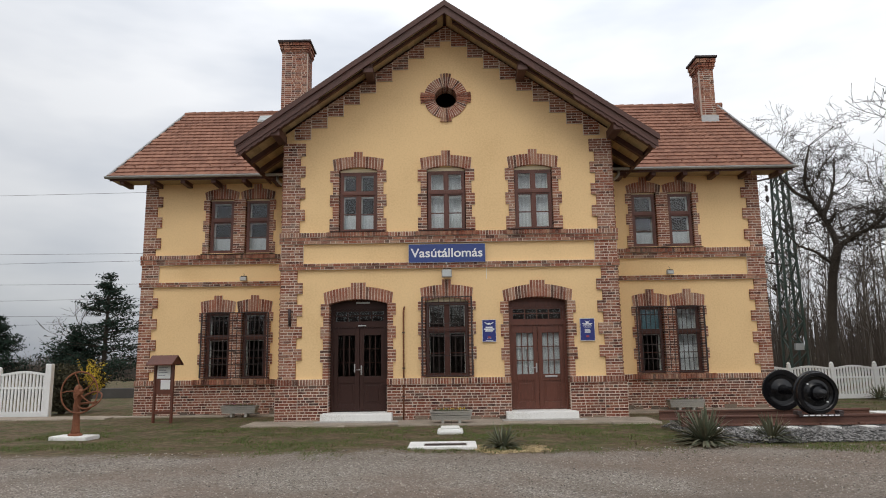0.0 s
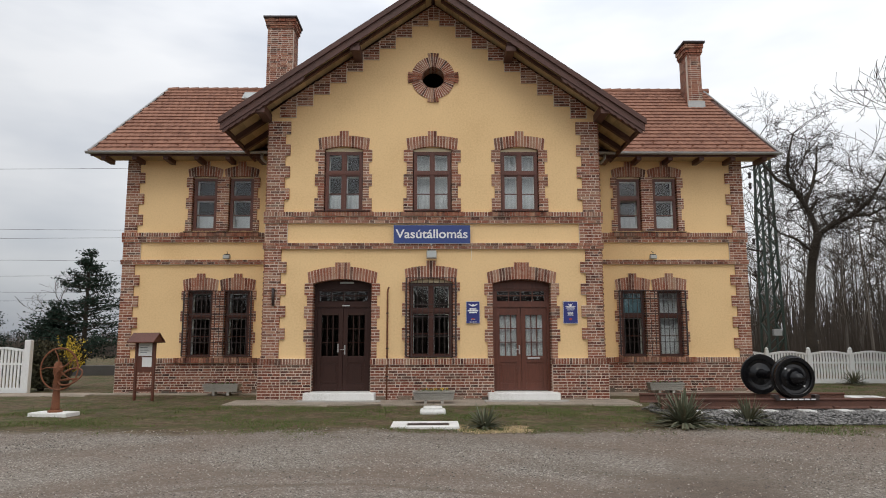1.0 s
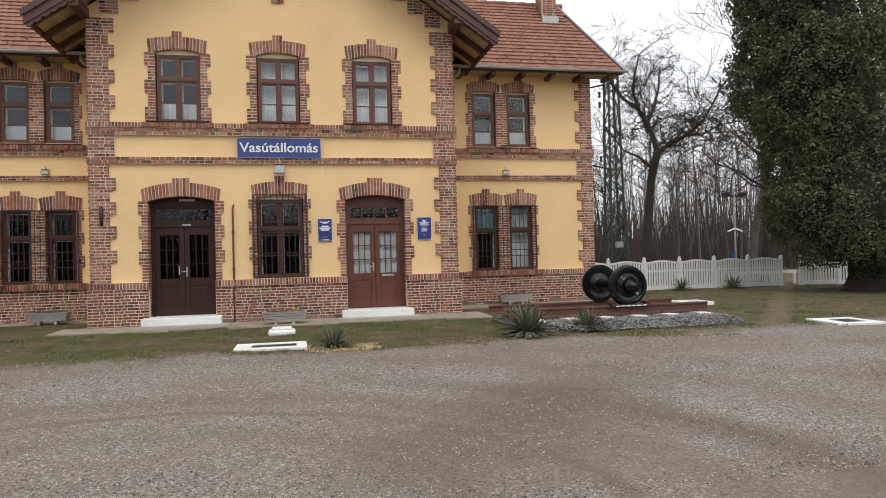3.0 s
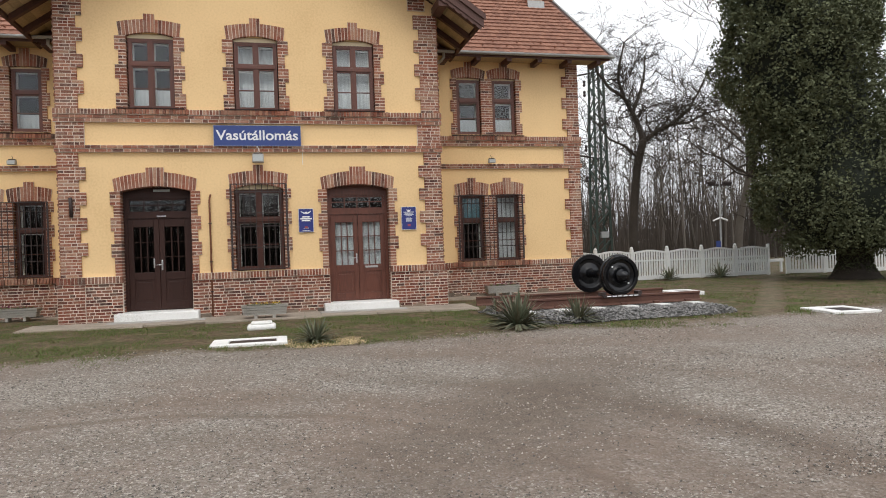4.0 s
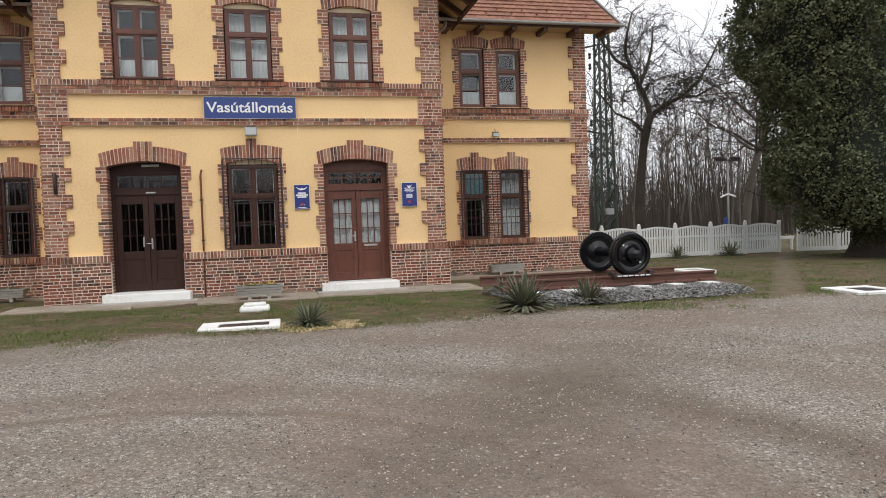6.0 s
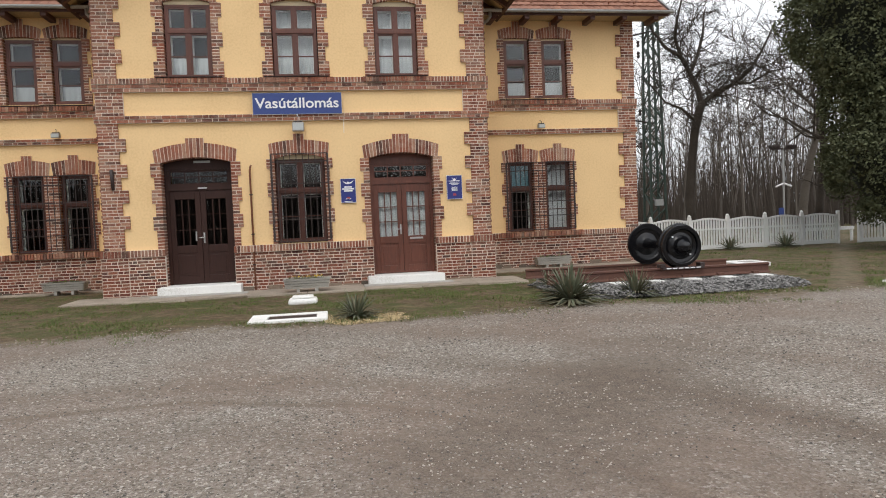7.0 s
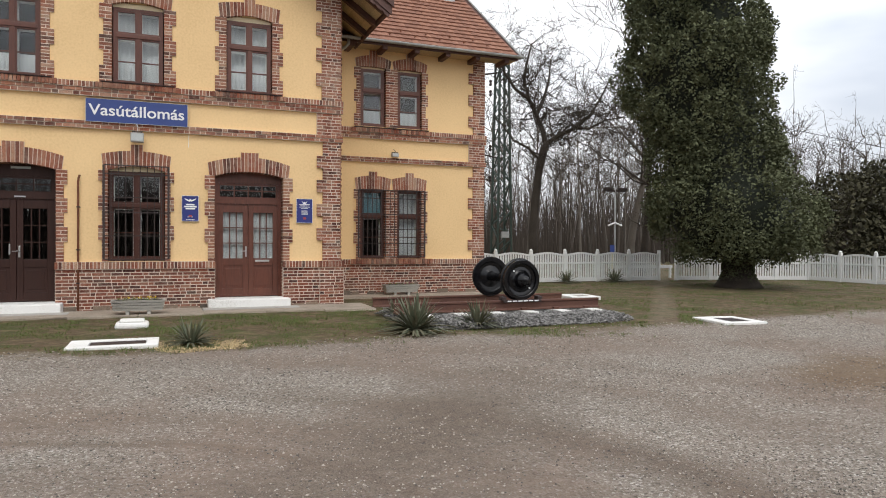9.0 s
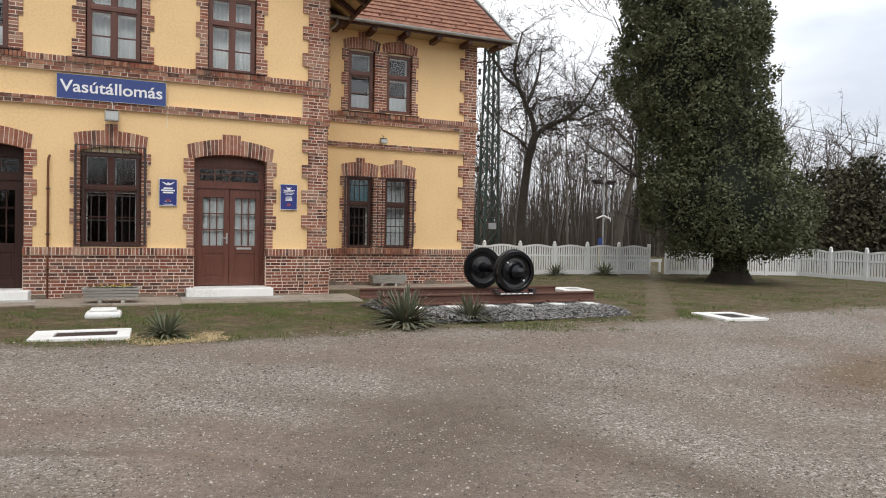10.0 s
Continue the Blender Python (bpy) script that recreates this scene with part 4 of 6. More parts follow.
def window(x0, x1, z0, z1, y, sashes, split, low_rail, curtain, glass_back=DARK, frame_mat=BROWN, open_sash=False, blind=None):
    """A casement window: frame, mullion and transom, one pane in each light, curtain behind the lower lights."""
    f = 0.055
    fr = Mesh()
    fr.box(x0, x0 + f, y, y + 0.09, z0, z1)
    fr.box(x1 - f, x1, y, y + 0.09, z0, z1)
    fr.box(x0 + f, x1 - f, y, y + 0.09, z0, z0 + f)
    fr.box(x0 + f, x1 - f, y, y + 0.09, z1 - f, z1)
    zt = z0 + (z1 - z0) * split
    win = part("window", fr, frame_mat, house, "brown wooden casement window")
    part("transom", Mesh().box(x0 + f, x1 - f, y - 0.015, y + 0.09, zt - 0.045, zt + 0.045), frame_mat, win, bevel=0.008)
    step = (x1 - x0 - 2 * f) / sashes
    for i in range(sashes):
        xa, xb = x0 + f + i * step, x0 + f + (i + 1) * step
        if i:
            part("mullion", Mesh().box(xa - 0.035, xa + 0.035, y - 0.008, y + 0.088, z0 + f, z1 - f), frame_mat, win)
        a, b = xa + (0.035 if i else 0), xb - (0.035 if i < sashes - 1 else 0)
        for za, zb, lower in ((z0 + f, zt - 0.045, True), (zt + 0.045, z1 - f, False)):
            g = 0.035
            sash = Mesh()
            sash.box(a, a + g, y + 0.012, y + 0.06, za, zb)
            sash.box(b - g, b, y + 0.012, y + 0.06, za, zb)
            sash.box(a + g, b - g, y + 0.012, y + 0.06, za, za + g)
            sash.box(a + g, b - g, y + 0.012, y + 0.06, zb - g, zb)
            if lower and low_rail:
                zm = za + (zb - za) * low_rail
                sash.box(a + g, b - g, y + 0.015, y + 0.055, zm - 0.012, zm + 0.012)
            part("sash", sash, frame_mat, win)
            if open_sash and lower:
                # the sash stands ajar, tilted inwards
                pn = part("pane", Mesh().add([(a + g, y + 0.04, za + g), (b - g, y + 0.04, za + g), (b - g, y + 0.13, zb - g - 0.02), (a + g, y + 0.13, zb - g - 0.02),
                                              (a + g, y + 0.046, za + g), (b - g, y + 0.046, za + g), (b - g, y + 0.136, zb - g - 0.02), (a + g, y + 0.136, zb - g - 0.02)],
                                             [(3, 2, 1, 0), (4, 5, 6, 7), (0, 1, 5, 4), (1, 2, 6, 5), (2, 3, 7, 6), (3, 0, 4, 7)]), GLASS, win)
                pn.visible_shadow = False
            else:
                pn = part("pane", Mesh().box(a + g, b - g, y + 0.032, y + 0.038, za + g, zb - g), GLASS, win)
                pn.visible_shadow = False
            if curtain or frame_mat is BROWN_MID:
                # pale inner casement seen through the outer glass
                inn = Mesh()
                inn.box(a + 0.0, a + 0.05, y + 0.15, y + 0.19, za, zb)
                inn.box(b - 0.05, b, y + 0.15, y + 0.19, za, zb)
                inn.box(a + 0.05, b - 0.05, y + 0.15, y + 0.19, zb - 0.05, zb)
                part("inner_sash", inn, WHITE, win, "white painted inner sash")
            if (curtain and lower) or curtain > 0.9:
                zc = za + (zb - za) * (curtain if curtain < 0.9 else 1.0)
                nfold = 14
                cm = Mesh()
                for k in range(nfold + 1):
                    xx = a + (b - a) * k / nfold
                    yy = y + 0.225 + 0.012 * math.sin(k * 1.9 + i) + 0.006 * rng.random()
                    cm.v += [(xx, yy, za), (xx, yy, zc), (xx, yy + 0.004, za), (xx, yy + 0.004, zc)]
                for k in range(nfold):
                    q = 4 * k
                    cm.f += [(q, q + 4, q + 5, q + 1), (q + 3, q + 7, q + 6, q + 2), (q + 1, q + 5, q + 7, q + 3)]
                part("curtain", cm, CURTAIN, win, "white net curtain", smooth=True)
            if blind and i == 0 and not lower:
                part("blind", Mesh().box(a, b, y + 0.10, y + 0.11, za, zb), BLIND, win, "blue-green inner blind")
    return win


for (x0, x1, z0, z1), cur in zip(CENTRE_OPEN[3:], (0.47, 0.95, 0.95)):
    window(x0 + 0.012, x1 - 0.012, 4.86, 6.5, 0.07, 2, 0.64, 0.46, cur)
    part("sill", Mesh().box(x0 - 0.22, x1 + 0.22, -0.15, 0.08, 4.845, 4.865), BROWN_DARK, house, "brown sheet metal sill")
for holes, opened in ((WING_R, True), (WING_L, False)):
    for k, (x0, x1, z0, z1) in enumerate(holes[2:]):
        window(x0 + 0.012, x1 - 0.012, 4.76, 6.38, W + 0.07, 1, 0.62, 0.47, 0.47, open_sash=opened and k == 0)
    c = (holes[0][0] + holes[1][1]) / 2
    part("sill", Mesh().box(c - 1.1, c + 1.1, W - 0.15, W + 0.08, 4.695, 4.712), BROWN_DARK, house)
window(-0.575, 0.525, 1.07, 2.99, 0.09, 2, 0.62, 0.5, 0, frame_mat=BROWN_MID)
part("lintel", Mesh().box(-0.578, 0.528, 0.06, 0.24, 2.99, 3.14), CREAM, house, "pale plastered lintel strip")
for holes, right in ((WING_R, True), (WING_L, False)):
    for k, (x0, x1, z0, z1) in enumerate(holes[:2]):
        window(x0 + 0.004, x1 - 0.004, 1.015, 2.972, W + 0.09, 1, 0.62, 0.5, 0.95 if right and k == 1 else 0, frame_mat=BROWN_MID, blind=right and k == 0)


def grille(x0, x1, z0, z1, y, nbars, zs):
    g = thing("window_grille", "dark iron window grille on the ground floor", "grille", group="window grilles")
    frame_ = Mesh()
    w = 0.022
    for x in (x0, x1):
        frame_.box(x - w, x + w, y - w / 2, y + w / 2, z0, z1)
    for z in (z0, z1):
        frame_.box(x0, x1, y - w, y, z - w / 2, z + w / 2)
    part("frame", frame_, IRON, g)
    for z in zs:
        part("cross_bar", Mesh().box(x0, x1, y - 0.008, y + 0.006, z - 0.011, z + 0.011), IRON, g)
    for i in range(1, nbars):
        x = x0 + (x1 - x0) * i / nbars
        part("bar", Mesh().box(x - 0.008, x + 0.008, y - 0.006, y + 0.008, z0, z1), IRON, g)
    for x in (x0, x1):
        for z in (z0 + 0.12, z1 - 0.12):
            part("bracket", Mesh().box(x - 0.012, x + 0.012, y, y + 0.16, z - 0.012, z + 0.012), IRON, g)
    return g


grille(-0.66, 0.61, 1.10, 3.10, -0.12, 9, (1.6, 2.1, 2.42, 2.92))
for c in (CL, CR):
    grille(c - 0.98, c + 0.98, 1.07, 2.95, W - 0.12, 15, (1.45, 1.85, 2.27, 2.72))


def door(x0, x1, z0, spring, crown, dark):
    """A double door with glazed leaves under an arched fanlight."""
    mat = BROWN_DARK if dark else BROWN
    xc, hf, y = (x0 + x1) / 2, (x1 - x0) / 2, 0.26
    fr = Mesh()
    f = 0.075
    fr.box(x0, x0 + f, y, y + 0.12, z0, spring)
    fr.box(x1 - f, x1, y, y + 0.12, z0, spring)
    fr.box(x0 + f, x1 - f, y, y + 0.12, 2.36, 2.46)
    n = 12
    for i in range(n):
        a, b = -1 + 2 * i / n, -1 + 2 * (i + 1) / n
        za, zb = spring + (crown - spring) * (1 - a * a), spring + (crown - spring) * (1 - b * b)
        fr.prism([(xc + a * hf, spring - 0.13), (xc + b * hf, spring - 0.13), (xc + b * hf, zb + 0.02), (xc + a * hf, za + 0.02)], y - 0.005, y + 0.115)
    fr.box(x0 - 0.055, x1 + 0.055, y + 0.06, y + 0.13, spring - 0.14, crown + 0.05)
    dr = part("door", fr, mat, house, "dark stained double door with glazed leaves" if dark else "brown double door with glazed leaves and white curtains")
    fl_ = Mesh()
    fl_.box(x0 + f, x1 - f, y + 0.02, y + 0.07, 2.46, 2.52)
    fl_.box(x0 + f, x1 - f, y + 0.02, y + 0.07, spring - 0.18, spring - 0.13)
    fl_.box(x0 + f, x0 + f + 0.05, y + 0.02, y + 0.07, 2.52, spring - 0.18)
    fl_.box(x1 - f - 0.05, x1 - f, y + 0.02, y + 0.07, 2.52, spring - 0.18)
    for k in (1, 2, 3):
        x = x0 + f + 0.05 + (x1 - x0 - 2 * f - 0.1) * k / 4
        fl_.box(x - 0.014, x + 0.014, y + 0.025, y + 0.06, 2.52, spring - 0.18)
    fl_.box(x0 + f + 0.05, x1 - f - 0.05, y + 0.028, y + 0.057, 2.655, 2.68)
    fan = part("fanlight", fl_, mat, dr)
    part("pane", Mesh().box(x0 + f + 0.05, x1 - f - 0.05, y + 0.04, y + 0.046, 2.52, spring - 0.18), GLASS, dr).visible_shadow = False
    for s in (-1, 1):
        a, b = (x0 + f, xc - 0.004) if s < 0 else (xc + 0.004, x1 - f)
        lf = Mesh()
        st = 0.115
        g0, g1 = 1.10, 2.16
        lf.box(a, a + st, y + 0.03, y + 0.085, z0 + 0.02, 2.36)
        lf.box(b - st, b, y + 0.03, y + 0.085, z0 + 0.02, 2.36)
        lf.box(a + st, b - st, y + 0.03, y + 0.085, g1, 2.36)
        lf.box(a + st, b - st, y + 0.03, y + 0.085, g0 - 0.17, g0)
        lf.box(a + st, b - st, y + 0.03, y + 0.085, z0 + 0.02, z0 + 0.2)
        lf.box(a + st, b - st, y + 0.045, y + 0.07, z0 + 0.2, g0 - 0.17)
        leaf = part("leaf", lf, mat, dr, bevel=0.006)
        pm = Mesh().box(a + st + 0.06, b - st - 0.06, y + 0.036, y + 0.05, z0 + 0.26, g0 - 0.23)
        part("panel", pm, mat, dr, bevel=0.006)
        mt = Mesh()
        for k in (1, 2):
            x = a + st + (b - a - 2 * st) * k / 3
            mt.box(x - 0.011, x + 0.011, y + 0.04, y + 0.075, g0, g1)
            z = g0 + (g1 - g0) * k / 3
            mt.box(a + st, b - st, y + 0.042, y + 0.073, z - 0.011, z + 0.011)
        part("glazing_bar", mt, mat, dr)
        part("pane", Mesh().box(a + st, b - st, y + 0.055, y + 0.06, g0, g1), GLASS, dr).visible_shadow = False
        if not dark:
            cm = Mesh()
            for k in range(19):
                xx = a + st - 0.02 + (b - a - 2 * st + 0.04) * k / 18
                yy = y + 0.11 + 0.013 * math.sin(k * 1.7)
                cm.v += [(xx, yy, g0 - 0.02), (xx, yy, g1 + 0.02), (xx, yy + 0.004, g0 - 0.02), (xx, yy + 0.004, g1 + 0.02)]
            for k in range(18):
                q = 4 * k
                cm.f += [(q, q + 4, q + 5, q + 1), (q + 3, q + 7, q + 6, q + 2)]
            part("curtain", cm, CURTAIN, dr, "white door curtain", smooth=True)
    hx = xc + (0.05 if dark else -0.05)
    part("lock_plate", Mesh().box(hx - 0.018, hx + 0.018, y + 0.022, y + 0.032, 1.14, 1.38), STEEL, dr, "steel lock plate", bevel=0.004)
    s = -1
    part("handle", Mesh().tube([(hx, y + 0.03, 1.27), (hx, y - 0.02, 1.27), (hx + s * 0.02, y - 0.03, 1.27), (hx + s * 0.12, y - 0.03, 1.265)], 0.011, 8), STEEL, dr, "steel lever handle", smooth=True)
    if dark:
        part("lock_plate", Mesh().box(xc - 0.14, xc - 0.11, y + 0.022, y + 0.032, 1.20, 1.42), STEEL, dr)
    else:
        part("letter_slot", Mesh().box(xc + 0.16, xc + 0.48, y + 0.015, y + 0.03, 1.015, 1.06), STEEL, dr, "steel letter slot", bevel=0.005)
    part("kick_strip", Mesh().box(x0 + f, x1 - f, y + 0.018, y + 0.03, z0 + 0.02, z0 + 0.06), mat, dr)
    # light strip over the leaves
    if dark:
        part("strip_light", Mesh().box(xc - 0.09, xc + 0.27, y - 0.03, y, 2.98, 3.03), LAMP_GLASS, dr, "small strip light")
        part("closer", Mesh().box(xc - 0.03, xc + 0.17, y - 0.02, y, 2.39, 2.42), STEEL, dr)
    return dr


door(-3.07, -1.57, 0.2, 2.96, 3.06, True)
door(1.58, 3.08, 0.2, 2.96, 3.06, False)
for xa, xb in ((-3.2, -1.42), (1.42, 3.2)):
    st = thing("door_step", "white painted concrete door step", "step", ((xa + xb) / 2, -0.1, 0.0), group="door steps")
    w = (xb - xa) / 2
    part("tread", Mesh().box(-w, w, -0.34, 0.5, -0.03, 0.205), WHITE, st, bevel=0.02)
    part("apron", Mesh().box(-w - 0.12, w + 0.16, -0.62, -0.30, -0.03, 0.035), CONCRETE, st, bevel=0.015)

# ---- sign, plates, lamps on the wall ----
sg = thing("station_sign", "blue station name sign with white lettering", "sign", (0, -0.10, 4.24))
part("panel", Mesh().box(-1.0, 1.0, -0.02, 0.02, -0.245, 0.245), SIGN_BLUE, sg, bevel=0.004)
rim = Mesh()
rim.box(-1.0, 1.0, -0.023, -0.018, 0.238, 0.247), rim.box(-1.0, 1.0, -0.023, -0.018, -0.247, -0.238)
rim.box(-1.0, -0.992, -0.023, -0.018, -0.238, 0.238), rim.box(0.992, 1.0, -0.023, -0.018, -0.238, 0.238)
part("border", rim, ZINC, sg, "thin pale border")
letters("lettering", "Vasútállomás", 0.325, SIGN_WHITE, sg, (0.0, -0.024, 0.0), "white bold lettering", bold=0.0045).scale = (1.10, 1.0, 1)
for x in (-0.7, 0.7):
    part("bracket", Mesh().box(x - 0.02, x + 0.02, 0.02, 0.1, -0.2, 0.2), IRON, sg)


def plaque(x0, x1, z0, z1, rows, emblem):
    pl = thing("wall_plaque", "blue enamel memorial plaque with white writing", "plaque", ((x0 + x1) / 2, -0.03, (z0 + z1) / 2), group="wall plaques")
    w, h = (x1 - x0) / 2, (z1 - z0) / 2
    part("plate", Mesh().box(-w, w, -0.012, 0.03, -h, h), BLUE, pl, bevel=0.006)
    ed = Mesh()
    for a in (-1, 1):
        ed.box(-w, w, -0.016, -0.011, *sorted((a * h, a * (h - 0.008))))
        ed.box(*sorted((a * w, a * (w - 0.008))), -0.016, -0.011, -h + 0.008, h - 0.008)
    part("border", ed, SIGN_WHITE, pl)
    wg = Mesh()
    zt = h - 0.085
    for s in (-1, 1):
        ew = 0.13 if emblem else 0.06
        out = [(s * 0.012, zt - 0.02), (s * ew, zt + 0.03), (s * ew * 0.8, zt + 0.0), (s * ew * 0.5, zt - 0.03), (s * 0.012, zt - 0.05)]
        wg.prism(out if s < 0 else out[::-1], -0.017, -0.012)
    wg.lathe([(-0.018, 0.026), (-0.012, 0.026)], "y", (0, 0, zt - 0.015), 16)
    part("emblem", wg, SIGN_WHITE, pl, "white winged wheel shape")
    for i, (z, bw, bh) in enumerate(rows):
        part("writing", Mesh().box(-bw, bw, -0.016, -0.012, z - bh, z + bh), SIGN_WHITE, pl)
    part("badge", Mesh().box(-0.035, 0.035, -0.016, -0.012, -h + 0.085, -h + 0.135), PLATE_RED, pl, "small red badge")
    return pl


plaque(0.88, 1.235, 1.935, 2.50, [(0.085, 0.09, 0.016), (0.04, 0.135, 0.016), (-0.005, 0.10, 0.016), (-0.19, 0.06, 0.008), (-0.25, 0.09, 0.006)], True)
plaque(3.39, 3.765, 1.93, 2.50, [(0.15, 0.13, 0.008), (0.12, 0.10, 0.006), (0.09, 0.12, 0.006), (0.06, 0.08, 0.006), (0.0, 0.07, 0.007), (-0.025, 0.075, 0.007), (-0.05, 0.07, 0.007), (-0.075, 0.075, 0.007)], False)


def floodlight(at, w, label):
    fl2 = thing("floodlight", label, "lamp", at, group="wall floodlights")
    hh = 0.1 if w > 0.1 else 0.055
    part("housing", Mesh().box(-w, w, -0.12, 0.0, -hh, hh), CONCRETE, fl2, bevel=0.012)
    part("front_glass", Mesh().box(-w + 0.02, w - 0.02, -0.128, -0.119, -hh * 0.75, hh * 0.75), LAMP_GLASS, fl2)
    part("bracket", Mesh().box(-w * 0.8, w * 0.8, -0.08, 0.02, hh + 0.005, hh + 0.03), IRON, fl2)
    part("cable", Mesh().tube([(0, -0.03, hh + 0.03), (0.015, -0.05, hh * 2.2), (-0.02, 0.02, hh * 3.2)], 0.008, 5), SIGN_WHITE if w > 0.1 else IRON, fl2)
    return fl2


floodlight((-0.01, -0.12, 3.70), 0.13, "grey floodlight under the station sign")
floodlight((6.55, W - 0.12, 3.945), 0.10, "small grey floodlight on the string course")
floodlight((-6.05, W - 0.12, 3.945), 0.10, "small grey floodlight on the string course")
pp = thing("wall_pole", "thin rusty iron conduit pole against the wall", "pipe", (-1.145, -0.06, 0.0))
part("pipe", Mesh().tube([(0, 0, 0), (0, 0, 2.72), (0.01, -0.01, 2.8), (0.035, -0.02, 2.87)], 0.022, 8), RUST, pp, smooth=True)
for z in (0.6, 1.3, 2.2):
    part("clip", Mesh().box(-0.035, 0.035, -0.026, 0.06, z - 0.012, z + 0.012), IRON, pp)
bx = thing("bracket_holder", "dark iron flag holder on the brick quoin", "bracket", (-4.08, -0.08, 2.62))
part("tube", Mesh().tube([(0, 0, -0.22), (0, -0.03, 0.0), (0, -0.06, 0.22)], 0.035, 10), IRON, bx, smooth=True)
part("plate", Mesh().box(-0.025, 0.025, -0.005, 0.03, -0.2, 0.2), IRON, bx)
cb = thing("hanging_cable", "thin white cable hanging under the sign", "cable", (1.02, -0.06, 3.98))
part("wire", Mesh().tube([(0, 0, 0.05), (0.005, -0.005, -0.15), (0.0, 0.0, -0.42)], 0.006, 5), WHITE, cb)
# added sheet behind the round opening; the attic's shade is put into its colour
part("attic_shade_sheet", Mesh().prism([(XL + 0.5, 7.2), (XR - 0.5, 7.2), (0.045, 10.3)], 1.6, 1.7), DARK, house)

# ---- paved aprons ----
for x0, x1, y0, y1 in ((-4.95, 4.95, -1.25, -0.02), (4.36, 9.5, 1.45, W - 0.02), (-9.6, -4.32, 2.0, W - 0.02), (-14.5, -9.6, 1.6, 2.6)):
    pm = Mesh()
    x = x0
    while x < x1 - 0.05:
        e = min(x + 1.25, x1)
        ya = y0 + rng.uniform(-0.12, 0.12)
        pm.add([(x + 0.004, ya, -0.06), (e - 0.004, ya + rng.uniform(-0.08, 0.08), -0.06), (e - 0.004, y1, -0.06), (x + 0.004, y1, -0.06),
                (x + 0.004, ya, 0.012), (e - 0.004, ya + 0.02, 0.012), (e - 0.004, y1, 0.018), (x + 0.004, y1, 0.018)],
               [(3, 2, 1, 0), (4, 5, 6, 7), (0, 1, 5, 4), (1, 2, 6, 5), (2, 3, 7, 6), (3, 0, 4, 7)])
        x = e
    tagged(part("pavement", pm, APRON, bevel=0.01), "worn sandy concrete apron along the house wall", "pavement", kind="structure")


# ---- fences ----
def fence_panel(a, b, h, label="white concrete fence panel with wavy top"):
    """One bay from a to b with its post at a: slats under a wavy rail."""
    a, b = Vector(a), Vector(b)
    d = b - a
    length = d.length
    fp = thing("fence_panel", label, "fence", (a.x, a.y, ground_z(a.x, a.y)), math.degrees(math.atan2(d.y, d.x)), "white boundary fence")
    post = Mesh().box(-0.055, 0.055, -0.055, 0.055, -0.05, h)
    post.lathe([(h, 0.052), (h + 0.035, 0.062), (h + 0.07, 0.05), (h + 0.10, 0.012)], "z", (0, 0, 0), 10)
    part("post", post, FENCE_WHITE, fp)
    x0, x1 = 0.055, length - 0.055
    part("bottom_board", Mesh().box(x0, x1, -0.025, 0.025, 0.02, 0.17), FENCE_WHITE, fp)
    part("middle_rail", Mesh().box(x0, x1, -0.022, 0.022, h * 0.60, h * 0.60 + 0.06), FENCE_WHITE, fp)
    n = 12

    def wave(t):
        return h - 0.10 + 0.075 * math.sin(math.pi * t) ** 1.5
    tr_ = Mesh()
    for i in range(n):
        t0, t1 = i / n, (i + 1) / n
        xa, xb = x0 + (x1 - x0) * t0, x0 + (x1 - x0) * t1
        tr_.prism([(xa, wave(t0) - 0.07), (xb, wave(t1) - 0.07), (xb, wave(t1)), (xa, wave(t0))], -0.03, 0.03)
    part("top_rail", tr_, FENCE_WHITE, fp, weld=True)
    k = max(5, round((x1 - x0) / 0.105))
    for i in range(k):
        x = x0 + (x1 - x0) * (i + 0.5) / k
        t = (x - x0) / (x1 - x0)
        part("slat", Mesh().box(x - 0.03, x + 0.03, -0.015, 0.015, 0.17, wave(t) - 0.06), FENCE_WHITE, fp)
    return fp


def run(points, h):
    for a, b in zip(points, points[1:]):
        panel = fence_panel((*a, 0), (*b, 0), h)
    gap = (Vector(points[-1]) - Vector(points[-2])).length
    part("post", Mesh().box(gap - 0.05, gap + 0.05, -0.05, 0.05, -0.05, h + 0.04), FENCE_WHITE, panel, bevel=0.01)


run([(10.26 + 1.46 * i, 6.4 - 0.02 * i) for i in range(7)], 1.17)
FENCE2 = [(19.75 + 1.36 * i, 6.1 - 0.4 * i) for i in range(5)]
run(FENCE2, 1.13)
end = FENCE2[-1]
run([(end[0] + 0.06 * i, end[1] - 1.42 * i) for i in range(9)], 1.15)
run([(-17.80 + 1.46 * i, 2.85) for i in range(5)], 1.38)
gate_post = thing("gate_post", "square white gate post", "post", (-11.92, 2.85, 0))
part("post", Mesh().box(-0.09, 0.09, -0.09, 0.09, -0.05, 1.54), FENCE_WHITE, gate_post, bevel=0.02)
far_rail = thing("guard_rail", "low white rail across the fence gap", "rail", (19.2, 7.6, 0))
part("rail", Mesh().box(-1.4, 1.6, -0.03, 0.03, 0.42, 0.54), FENCE_WHITE, far_rail)
for x in (-1.3, 1.5):
    part("post", Mesh().box(x - 0.04, x + 0.04, -0.04, 0.04, -0.05, 0.55), FENCE_WHITE, far_rail)

# ---- track with wheelset ----
TRK = (5.0, 9.0)
bed = Mesh()
bx0, bx1, by0, by1 = 4.75, 9.35, -5.2, -1.7
nb, mb = 60, 40


